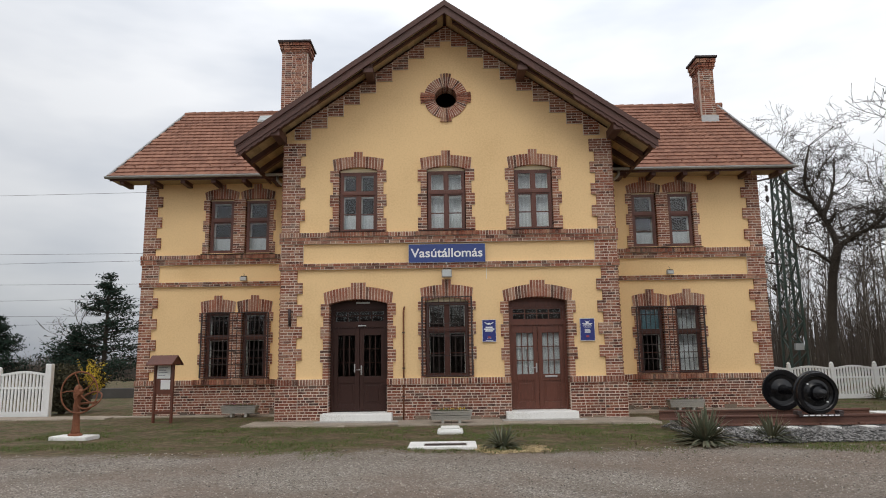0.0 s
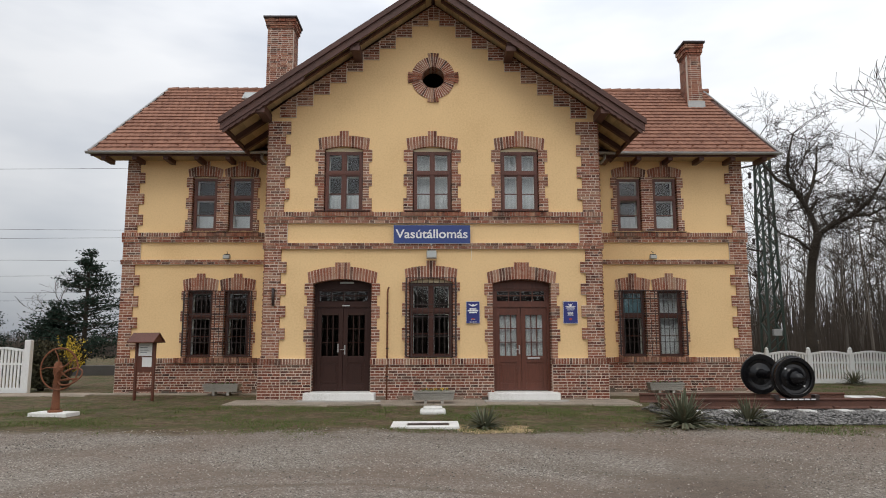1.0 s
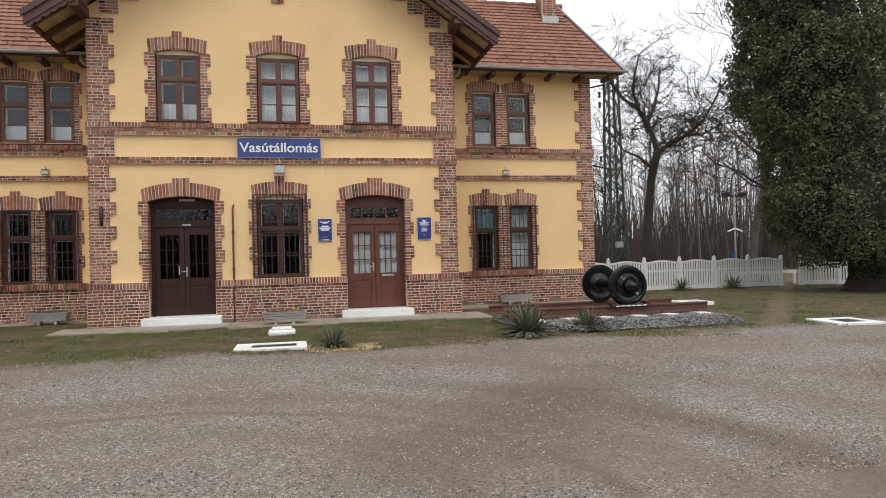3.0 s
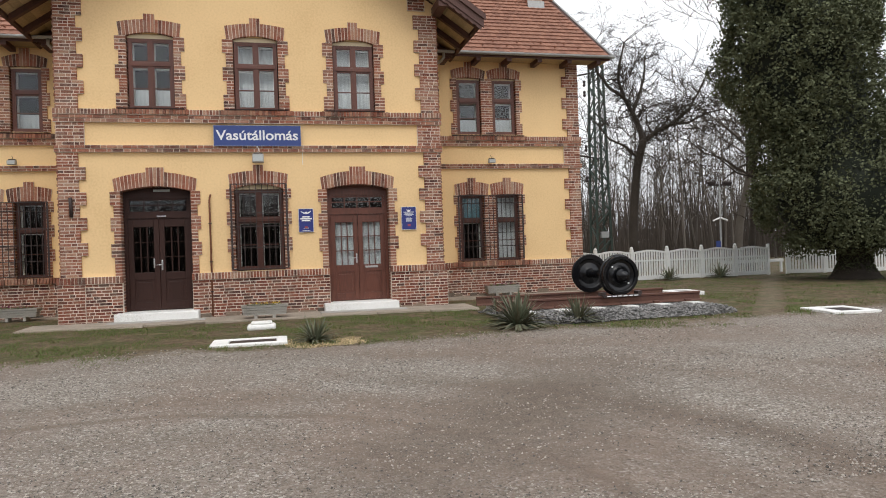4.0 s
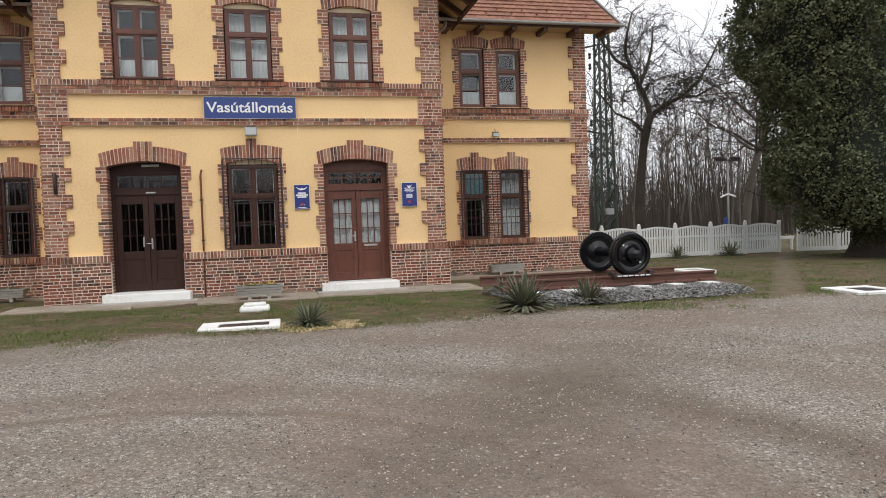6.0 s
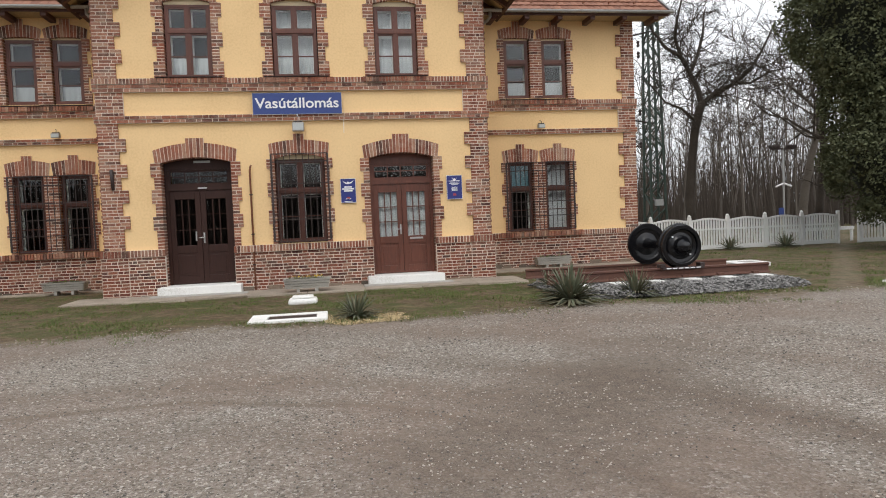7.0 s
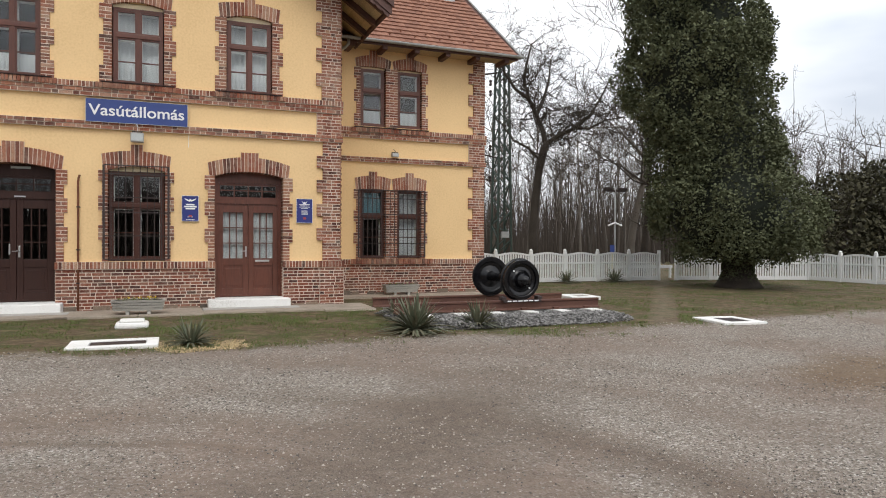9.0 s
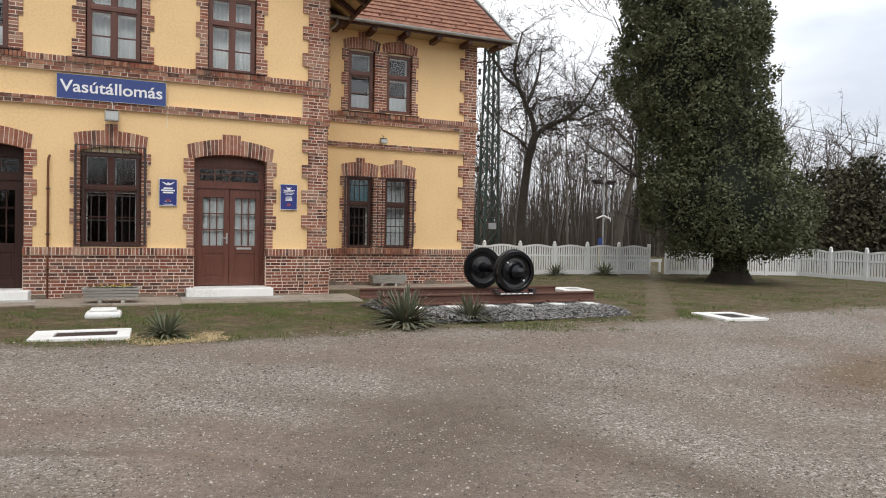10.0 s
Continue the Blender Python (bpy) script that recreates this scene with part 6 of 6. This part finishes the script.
def old_tree(at, seed, label):
    """A dark tree whose trunk forks into a winding leader and one long side limb."""
    r = random.Random(seed)
    t = thing("bare_tree", label, "tree", at, group="bare trees")

    def line(pts):
        return [ACROSS * u + Vector((0, 0, w)) + Vector((0.39, 0.92, 0)) * v for u, v, w in pts]
    bole = line([(0, 0, -0.1), (-0.02, 0, 0.4), (-0.08, 0, 2.0), (0.05, 0, 3.6), (0.2, 0, 5.0), (0.42, 0, 6.0), (0.6, 0, 6.5)])
    part("trunk", Mesh().tube(bole, [0.34, 0.26, 0.225, 0.21, 0.20, 0.205, 0.18], 12), BARK, t, smooth=True)
    limbs = Mesh()
    runs = [(line([(0.55, 0, 6.35), (0.42, 0.1, 7.1), (0.1, 0.2, 7.9), (-0.3, 0.1, 8.7), (-0.55, 0, 9.5), (-0.45, -0.1, 10.4), (-0.2, 0, 11.4)]), 0.15),
            (line([(0.55, 0, 6.4), (1.2, -0.1, 6.85), (2.0, -0.2, 7.2), (2.7, -0.2, 7.8), (3.2, -0.1, 8.6), (3.7, 0, 9.6)]), 0.13),
            (line([(0.1, 0.2, 7.9), (0.5, 0.6, 8.8), (0.8, 0.9, 9.8), (0.9, 1.0, 10.9)]), 0.11),
            (line([(-0.3, 0.1, 8.7), (-1.0, -0.3, 9.1), (-1.6, -0.5, 9.9), (-1.9, -0.6, 10.8)]), 0.10),
            (line([(2.0, -0.2, 7.2), (2.6, -0.6, 7.1), (3.4, -0.8, 7.5), (4.2, -0.9, 7.6)]), 0.08),
            (line([(0.3, 0, 5.6), (-0.4, -0.4, 6.2), (-1.1, -0.6, 6.5), (-1.7, -0.7, 7.3)]), 0.08)]
    for pts, r0 in runs:
        n = len(pts)
        rad = [max(0.03, r0 * (1 - 0.75 * i / (n - 1))) for i in range(n)]
        limbs.tube(pts, rad, 8, cap=False)
        for i in range(1, n):
            for k in range(4 if i < n - 1 else 5):
                p = pts[i - 1].lerp(pts[i], r.random()) if i < n - 1 else pts[i]
                d = Vector((r.gauss(0, 0.8), r.gauss(0, 0.8), r.gauss(0.25, 0.6))).normalized()
                grow(limbs, p, d, r.uniform(0.9, 2.0), rad[i] * r.uniform(0.3, 0.45) + 0.010, 3, r, 0.75, 0.3, 0.007, 0.03, (2, 4))
    part("branchwork", limbs, BARK, t, kind="stuff")
    return t


old_tree((17.6, 14.0, 0), 41, "tall dark leafless tree behind the fence")
bare_tree((25.0, 16.0, 0), 13.5, 0.25, 5, "leafless grey tree behind the white fence", 4, PALE_BARK, 0.55, (2, 4), 0.010)
bare_tree((20.3, 9.0, 0), 11.5, 0.17, 23, "leafless limbs reaching beside the ivy-clad tree", 4, BARK, 0.6, (2, 4), 0.010, (-0.12, 0.0))
bare_tree((-22.5, 22.0, 0), 5.2, 0.10, 9, "small leafless tree in the distance", 3, TWIG, 0.5, (3, 4), 0.010, (0.25, 0))

# leafless woods beyond the fence: a few shapes, many stems
woods = Mesh()
shapes = []
for s in range(6):
    r = random.Random(100 + s)
    m = Mesh()
    h = r.uniform(8.0, 11.5)
    pts = [Vector((0, 0, -0.2))]
    q, d = Vector((0, 0, 0)), Vector((r.gauss(0, 0.05), r.gauss(0, 0.05), 1)).normalized()
    for i in range(6):
        d = (d + Vector((r.gauss(0, 0.04), r.gauss(0, 0.04), 0.03))).normalized()
        q = q + d * (h / 6)
        pts.append(q.copy())
    m.tube(pts, [0.10 * (1 - 0.86 * i / 6) for i in range(7)], 5, cap=False)
    for k in range(16):
        i = r.randint(2, 6)
        a, el = r.uniform(0, 6.28), r.uniform(0.5, 1.15)
        grow(m, pts[i], Vector((math.cos(a) * math.cos(el), math.sin(a) * math.cos(el), math.sin(el))), h * r.uniform(0.12, 0.24), 0.035, 2, r, 0.5, 0.2, 0.008, 0.08, (2, 3))
    shapes.append(m)
r = random.Random(77)
for k in range(190):
    x, y = r.uniform(13, 62), r.uniform(21, 52)
    woods.moved(Matrix.Translation((x, y, 0)) @ Matrix.Rotation(r.uniform(0, 6.28), 4, "Z") @ Matrix.Diagonal((1, 1, r.uniform(0.75, 1.12), 1)), shapes[k % 6])
for k in range(26):
    x = r.uniform(34, 64)
    y = r.uniform(-6, 20)
    woods.moved(Matrix.Translation((x, y, 0)) @ Matrix.Rotation(r.uniform(0, 6.28), 4, "Z") @ Matrix.Diagonal((1, 1, r.uniform(0.6, 0.8), 1)), shapes[k % 6])
tagged(part("distant_woods", woods, PALE_BARK), "grey leafless woods beyond the railway", "woods", kind="stuff")
brush = Mesh()
for k in range(9000):
    x, y = r.uniform(12, 75), r.uniform(24, 62)
    if k > 7600:
        x, y = r.uniform(34, 75), r.uniform(-12, 24)
    h = r.uniform(1.2, 5.5) if r.random() < 0.75 else r.uniform(5, 8.5)
    a, b = r.gauss(0, 0.10) * h, r.gauss(0, 0.10) * h
    brush.tube([(x, y, -0.1), (x + a * 0.4, y + b * 0.4, h * 0.5), (x + a, y + b, h)], [0.036, 0.026, 0.008], 3, cap=False)
for k in range(4200):
    x, y = r.uniform(-75, -14), r.uniform(48, 80)
    h = r.uniform(0.6, 2.8)
    brush.tube([(x, y, -0.1), (x + r.gauss(0, 0.3), y, h)], [0.05, 0.015], 3, cap=False)
# unseen tree belt added behind the camera to darken what the panes mirror
for k in range(70):
    woods_x, woods_y = r.uniform(-60, 60), r.uniform(-60, -44)
    h = r.uniform(6.0, 11.0)
    brush.tube([(woods_x, woods_y, -0.1), (woods_x + r.gauss(0, 0.3), woods_y, h * 0.5), (woods_x + r.gauss(0, 0.5), woods_y, h)], [0.16, 0.11, 0.03], 4, cap=False)
for k in range(9000):
    x, y = r.uniform(-70, 70), r.uniform(-62, -44)
    h = r.uniform(1.5, 7.5)
    brush.tube([(x, y, -0.1), (x + r.gauss(0, 0.12) * h, y, h * 0.5), (x + r.gauss(0, 0.2) * h, y, h)], [0.13, 0.09, 0.02], 3, cap=False)
tagged(part("distant_thicket", brush, TWIG), "brown-grey leafless thicket in the distance, with an added unseen belt that darkens reflections", "thicket", kind="stuff")


def crown_leaves(mesh, n, spot, size, up=0.2, ratio=0.7):
    for _ in range(n):
        leaf_quad(mesh, spot(), size * rng.uniform(0.6, 1.25), up, ratio)


# ivy-clad tree: height, lean of the axis and half-width
ivy = thing("ivy_tree", "tall tree wholly clad in dark green ivy", "tree", (18.85, 1.95, -0.02))
tk = Mesh().tube([(0, 0, -0.1), (0, 0, 0.15), (0, 0, 0.45), (0, 0, 0.9), (-0.1, 0, 1.6), (-0.5, 0.2, 4.0), (-1.2, 0.5, 7.5), (-2.0, 0.8, 10.4)], [0.92, 0.72, 0.52, 0.46, 0.5, 0.45, 0.3, 0.1], 14)
part("trunk", tk, BARK, ivy, smooth=True)
PROFILE = [(0.75, 0.1, 1.2), (1.0, 0.1, 1.8), (1.5, 0.05, 2.45), (2.1, -0.15, 2.85), (2.8, -0.3, 2.8), (3.7, -0.7, 2.1), (4.6, -0.85, 2.1), (5.2, -1.0, 2.15), (5.9, -1.25, 2.3),
           (6.7, -1.45, 2.45), (7.5, -1.5, 2.55), (8.3, -1.5, 2.35), (9.0, -1.5, 2.15), (9.8, -1.85, 2.1), (10.5, -2.15, 1.75), (11.1, -2.35, 0.9)]


def ivy_form(z):
    for (z0, c0, r0), (z1, c1, r1) in zip(PROFILE, PROFILE[1:]):
        if z <= z1:
            k = max(0.0, (z - z0) / (z1 - z0))
            return c0 + (c1 - c0) * k, r0 + (r1 - r0) * k
    return PROFILE[-1][1:]


def ivy_at(z, a, out):
    c, q = ivy_form(z)
    q *= out * (1 + 0.16 * noise.noise((math.cos(a) * 1.6, math.sin(a) * 1.6, z * 0.7)))
    return Vector((0.92 * c, -0.39 * c, z)) + Vector((q * math.cos(a), q * math.sin(a), 0))


# closed shell under the leaves; the crown's inner shade is put into its colour
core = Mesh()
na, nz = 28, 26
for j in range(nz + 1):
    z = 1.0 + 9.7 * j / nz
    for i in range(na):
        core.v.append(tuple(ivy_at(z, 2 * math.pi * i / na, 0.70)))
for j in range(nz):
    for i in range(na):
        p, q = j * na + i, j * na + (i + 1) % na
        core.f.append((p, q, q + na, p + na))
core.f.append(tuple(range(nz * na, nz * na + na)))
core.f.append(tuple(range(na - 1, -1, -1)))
part("shade_core", core, paint("ivy_core_shade", (0.016, 0.02, 0.012), 0.4, 0.95), ivy, smooth=True)
leaves = Mesh()
# leaves in rounded clumps that overlap like shingles
for _ in range(520):
    while True:
        z, a = rng.uniform(1.15, 11.0), rng.uniform(0, 6.283)
        if rng.random() < 0.2 + ivy_form(z)[1] / 3.2:
            break
    size = rng.uniform(0.26, 0.62)
    mid_ = ivy_at(z, a, rng.uniform(0.80, 0.95))
    away = Vector((math.cos(a), math.sin(a), 0.35))
    for k in range(int(300 * size)):
        d = (Vector((rng.gauss(0, 1), rng.gauss(0, 1), rng.gauss(0, 1))).normalized() + away * 0.55).normalized()
        p = mid_ + Vector((d.x * size, d.y * size, d.z * size * 0.9)) * rng.uniform(0.72, 1.06)
        leaf_quad(leaves, p, 0.105 * rng.uniform(0.7, 1.25), 0.2, 0.7)
for _ in range(16000):
    z, a = rng.uniform(0.8, 11.0), rng.uniform(0, 6.283)
    leaf_quad(leaves, ivy_at(z, a, rng.uniform(0.72, 0.97)), 0.11 * rng.uniform(0.7, 1.2), 0.2, 0.7)
# ragged shoots that stand out of the outline or hang below it
for _ in range(130):
    z, a = rng.choice((rng.uniform(0.9, 1.4), rng.uniform(1.5, 10.8), rng.uniform(5.0, 10.8))), rng.uniform(0, 6.283)
    p = ivy_at(z, a, 0.96)
    o = Vector((math.cos(a), math.sin(a), rng.uniform(-0.6, 0.5))).normalized() * rng.uniform(0.15, 0.5)
    for k in range(26):
        leaf_quad(leaves, p + o * rng.random() + Vector((rng.gauss(0, 0.07), rng.gauss(0, 0.07), rng.gauss(0, 0.09))), 0.10)
# ivy climbs the foot of the trunk
for _ in range(1500):
    z, a = rng.random() ** 1.5 * 1.0, rng.uniform(0, 6.283)
    q = 0.52 + 0.42 * max(0.0, 0.5 - z)
    leaf_quad(leaves, Vector((q * math.cos(a), q * math.sin(a), z)), 0.10)
part("crown", leaves, IVY, ivy, "dark glossy ivy leaves")


def conifer(at, h, w, seed, label):
    r_ = random.Random(seed)
    t = thing("conifer_tree", label, "tree", at, group="conifers")
    part("trunk", Mesh().tube([(0, 0, -0.1), (0, 0, h * 0.5), (0.05, 0, h * 0.97)], [0.16, 0.10, 0.02], 8), BARK, t, smooth=True)
    br, nd = Mesh(), Mesh()
    for k in range(150):
        z = h * (0.10 + 0.88 * r_.random() ** 0.9)
        ln_ = w * (1 - (z / h) ** 1.3) * r_.uniform(0.5, 1.15) + 0.12
        a = r_.uniform(0, 6.28)
        p0, p1 = Vector((0, 0, z)), Vector((ln_ * math.cos(a), ln_ * math.sin(a), z + ln_ * r_.uniform(-0.05, 0.35)))
        br.tube([p0, p0.lerp(p1, 0.5) + Vector((0, 0, -0.03)), p1], [0.03, 0.02, 0.006], 4, cap=False)
        for q in range(int(60 * (0.4 + ln_ / w))):
            u = r_.uniform(0.2, 1.05)
            leaf_quad(nd, p0.lerp(p1, u) + Vector((r_.gauss(0, 0.13), r_.gauss(0, 0.13), r_.gauss(0, 0.07))), r_.uniform(0.12, 0.26), 0.3, 0.3)
    part("branchwork", br, BARK, t, kind="stuff")
    part("crown", nd, CONIFER, t, "dark green needles")
    return t


conifer((-18.0, 18.0, 0), 6.3, 3.2, 3, "dark green conifer behind the white gate")
conifer((-20.2, 19.0, 0), 3.3, 2.5, 13, "low dark conifer beside the taller one")
conifer((-25.0, 20.0, 0), 4.2, 2.4, 4, "dark spreading conifer far beside the railway")


def shrub(name, at, w, d, h, n, mat, size, label, twigs=40, tmat=TWIG):
    s = thing(name, label, "shrub", at)
    tw = Mesh()
    for k in range(twigs):
        a = rng.uniform(0, 6.28)
        e = Vector((w * 0.8 * math.cos(a) * rng.random(), d * 0.8 * math.sin(a) * rng.random(), h * rng.uniform(0.7, 1.05)))
        b = Vector((e.x * 0.15, e.y * 0.15, 0))
        tw.tube([b, b.lerp(e, 0.5) + Vector((0.03, 0, 0.08)), e], [0.014, 0.010, 0.004], 3, cap=False)
    part("stems", tw, tmat, s)
    lv = Mesh()

    def spot():
        while True:
            x, y, z = rng.uniform(-1, 1), rng.uniform(-1, 1), rng.uniform(0.06, 1)
            if x * x + y * y + (z - 0.45) ** 2 * 2.2 < 0.85 + 0.5 * noise.noise((x * 2.3 + at[0], y * 2.3, z * 2.3)):
                return Vector((x * w, y * d, z * h))
    crown_leaves(lv, n, spot, size)
    part("foliage", lv, mat, s)
    return s


fs = thing("forsythia_bush", "yellow flowering forsythia bush beside the gate", "shrub", (-11.95, 5.0, -0.02))
st_, fw = Mesh(), Mesh()
for k in range(75):
    a = rng.uniform(0, 6.28)
    rr2 = rng.uniform(0.1, 0.85)
    e = Vector((rr2 * math.cos(a), rr2 * math.sin(a), rng.uniform(0.8, 1.85) - 0.4 * rr2))
    m0 = Vector((e.x * 0.4, e.y * 0.4, e.z * 0.62))
    st_.tube([(e.x * 0.08, e.y * 0.08, 0), m0, e], [0.012, 0.008, 0.004], 3, cap=False)
    for q in range(40):
        u = rng.uniform(0.15, 1.0)
        p = m0.lerp(e, u)
        leaf_quad(fw, p + Vector((rng.gauss(0, 0.025), rng.gauss(0, 0.025), rng.gauss(0, 0.03))), 0.055)
part("stems", st_, TWIG, fs)
part("blossom", fw, FORSYTHIA, fs, "yellow blossom")
shrub("evergreen_shrub", (-12.15, 4.0, -0.02), 0.75, 0.6, 1.55, 6000, BUSH, 0.09, "dark evergreen shrub behind the gate")
for x, y, h, w in ((33.0, 9.0, 5.2, 3.4), (37.5, 5.5, 5.0, 3.4), (42.0, 1.5, 5.2, 3.6), (46.0, -4.0, 5.0, 3.8), (28.5, 12.5, 3.4, 2.6), (36.0, 9.5, 6.0, 1.4)):
    shrub("evergreen_shrub", (x, y, -0.02), w, 2.2, h, 5200, BUSH, 0.24, "tall dark evergreen shrub beyond the fence", 60)

# ---- railway mast, wires, far posts ----
mast = thing("lattice_mast", "green steel lattice mast of the railway", "mast", (18.75, 20.0, 0))
HM, WM = 12.4, 0.46
for sx in (-1, 1):
    for sy in (-1, 1):
        part("leg", Mesh().tube([(sx * WM, sy * WM, -0.1), (sx * WM * 0.62, sy * WM * 0.62, HM)], 0.075, 4), MAST, mast)
for k in range(15):
    z0, z1 = k * HM / 15, (k + 1) * HM / 15
    w0, w1 = WM * (1 - 0.38 * z0 / HM), WM * (1 - 0.38 * z1 / HM)
    s = 1 if k % 2 else -1
    for y in (-1, 1):
        part("lattice_bar", Mesh().tube([(-s * w0, y * w0, z0), (s * w1, y * w1, z1)], 0.042, 4), MAST, mast)
        part("lattice_bar", Mesh().tube([(y * w0, s * w0, z0), (y * w1, -s * w1, z1)], 0.042, 4), MAST, mast)
part("cap_plate", Mesh().box(-0.4, 0.4, -0.4, 0.4, HM - 0.05, HM + 0.1), MAST, mast)
part("arm", Mesh().tube([(0, 0, HM - 0.9), (-3.2, 0, HM - 1.6)], 0.05, 6), IRON, mast)
part("arm", Mesh().tube([(0, 0, 6.4), (-3.2, 0, 6.9)], 0.05, 6), IRON, mast)
for z in (HM - 1.6, HM - 2.2, 7.0, 5.2):
    part("insulator", Mesh().lathe([(-0.18, 0.05), (-0.1, 0.1), (0.0, 0.06), (0.1, 0.1), (0.18, 0.05)], "z", (-0.75 if z < HM - 1 else -1.2, 0, z), 10), IRON, mast)
part("box", Mesh().box(-0.25, 0.2, -0.62, -0.45, 1.75, 2.1), ZINC, mast)
for i, (z, sag, y) in enumerate(((11.3, 0.2, 20.0), (8.35, 0.5, 21), (7.3, 0.15, 20), (6.3, 0.1, 22), (5.5, 0.05, 24), (4.9, 0.3, 26), (4.3, 0.1, 28))):
    w = thing("overhead_wire", "thin dark overhead railway wire", "wire", (0, 0, 0), group="overhead wires")
    pts = [(-70 + 88.8 * t, y, z - sag * 4 * t * (1 - t) + (0.25 if i % 2 else -0.2) * (0.5 - t) * 3) for t in [k / 16 for k in range(17)]]
    part("wire", Mesh().tube(pts, 0.010, 4), IRON, w)
w = thing("overhead_wire", "thin dark cable descending beyond the fence", "wire", (0, 0, 0), group="overhead wires")
part("wire", Mesh().tube([(25.0, 16.0, 9.8), (28.1, 8.0, 6.95), (29.7, 4.0, 5.55), (32.0, -2.0, 3.6)], 0.016, 4), IRON, w)
part("wire", Mesh().tube([(25.0, 16.0, 9.3), (28.1, 8.0, 6.6), (29.7, 4.0, 5.2), (32.0, -2.0, 3.2)], 0.012, 4), IRON, w)
lp = thing("platform_lamp", "grey platform lamp post with two heads", "lamp", (23.9, 16.0, 0))
part("pole", Mesh().tube([(0, 0, -0.1), (0, 0, 4.6)], 0.05, 8), ZINC, lp)
part("crossarm", Mesh().box(-0.7, 0.7, -0.04, 0.04, 4.35, 4.45), IRON, lp)
for x in (-0.5, 0.5):
    part("head", Mesh().box(x - 0.25, x + 0.25, -0.12, 0.12, 4.45, 4.6), IRON, lp, bevel=0.03)
part("lower_arm", Mesh().tube([(-0.45, 0, 2.45), (0, 0, 2.62), (0.45, 0, 2.45)], 0.05, 6), SIGN_WHITE, lp)
part("sign", Mesh().box(-0.32, -0.02, -0.03, 0.0, 0.95, 1.35), SIGN_BLUE, lp, "small blue sign")
part("sign_post", Mesh().tube([(-0.17, 0.03, -0.1), (-0.17, 0.03, 1.3)], 0.04, 6), FORSYTHIA, lp, "yellow post")
pf = thing("far_platform", "low dark platform edge beside the railway", "platform", (-16.5, 13.5, 0))
part("edge", Mesh().box(-9, 9, 0, 0.5, -0.05, 0.42), paint("dark_platform_board", (0.06, 0.055, 0.05), 0.3, 0.9), pf, bevel=0.02)

# ---- plinth bricks ----
def plinth(xa, xb, y, z_top, owner, sold, single=0, holes=()):
    """Plinth courses under an upright row; the first ones as bricks of their own."""
    spans, x = [], xa
    for h0, h1 in holes:
        spans.append((x, h0))
        x = h1
    spans.append((x, xb))
    made = 0
    joined, mort, caps = Mesh(), Mesh(), Mesh()
    unit = {}
    for a, b in spans:
        tmp = Mesh()
        brick_rows(tmp, a, b, -0.03, z_top - sold, y, 0.10)
        for k in range(0, len(tmp.v), 8):
            vs = tmp.v[k:k + 8]
            if made < single:
                size = tuple(round(vs[6][i] - vs[0][i], 3) for i in range(3))
                if size not in unit:
                    hx, hy, hz = size
                    unit[size] = Mesh().box(0, hx, 0, hy, 0, hz).data("brick", BRICK_RED)
                ob = new("brick", unit[size])
                ob.parent, ob.location = owner, vs[0]
                made += 1
            else:
                joined.add(vs, [(3, 2, 1, 0), (4, 5, 6, 7), (0, 1, 5, 4), (1, 2, 6, 5), (2, 3, 7, 6), (3, 0, 4, 7)])
        soldiers(caps, a - 0.012, b + 0.012, z_top - sold, z_top, y - 0.03, 0.13)
        mort.box(a, b, y + 0.005, y + 0.099, -0.04, z_top - sold)
        mort.box(a, b, y - 0.024, y + 0.098, z_top - sold, z_top - 0.005)
    rub = Mesh()
    for a, b in spans:
        x = a
        while x < b - 0.05:
            e = min(x + rng.uniform(0.14, 0.42), b)
            h = rng.uniform(0.05, 0.15)
            o = rng.uniform(0.004, 0.03)
            if rng.random() < 0.75:
                rub.add([(x + 0.008, y - o, -0.04), (e - 0.008, y - o, -0.04), (e - 0.008, y + 0.01, -0.04), (x + 0.008, y + 0.01, -0.04), (x + 0.02, y - o * 0.6, h * rng.uniform(0.8, 1)),
                         (e - 0.02, y - o * 0.6, h), (e - 0.02, y + 0.01, h), (x + 0.02, y + 0.01, h)], [(3, 2, 1, 0), (4, 5, 6, 7), (0, 1, 5, 4), (1, 2, 6, 5), (2, 3, 7, 6), (3, 0, 4, 7)])
            x = e
    part("rubble_footing", rub, RUBBLE, owner, "crumbling stone footing", kind="stuff")
    if joined.v:
        part("brickwork", joined, BRICK_RED, owner, kind="stuff")
    part("upright_course", caps, BRICK, owner, kind="stuff")
    part("mortar", mort, MORTAR, owner)


plinth(XL - 0.03, XR + 0.03, -0.07, 1.05, wall_centre, 0.165, 300, [(-3.07, -1.57), (1.58, 3.08)])
plinth(XR + 0.0, WR + 0.03, W - 0.07, 1.01, wall_right, 0.155, 300)
plinth(WL - 0.03, XL, W - 0.07, 1.01, wall_left, 0.155, 300)
for x0 in (XL - 0.075, XR - 0.50):
    foot = Mesh()
    brick_rows(foot, x0, x0 + 0.575, -0.03, 0.885, -0.11, 0.05)
    soldiers(foot, x0 - 0.01, x0 + 0.585, 0.885, 1.05, -0.125, 0.06)
    fo = part("pilaster_base", foot, BRICK_RED, house, kind="stuff")
    part("mortar", Mesh().box(x0, x0 + 0.575, -0.105, -0.06, -0.03, 1.04), MORTAR, fo)
    sx = XL - 0.075 if x0 < 0 else XR + 0.03
    part("mortar", Mesh().box(sx, sx + 0.045, -0.06, 0.5, -0.03, 1.04), BRICK_RED, fo)
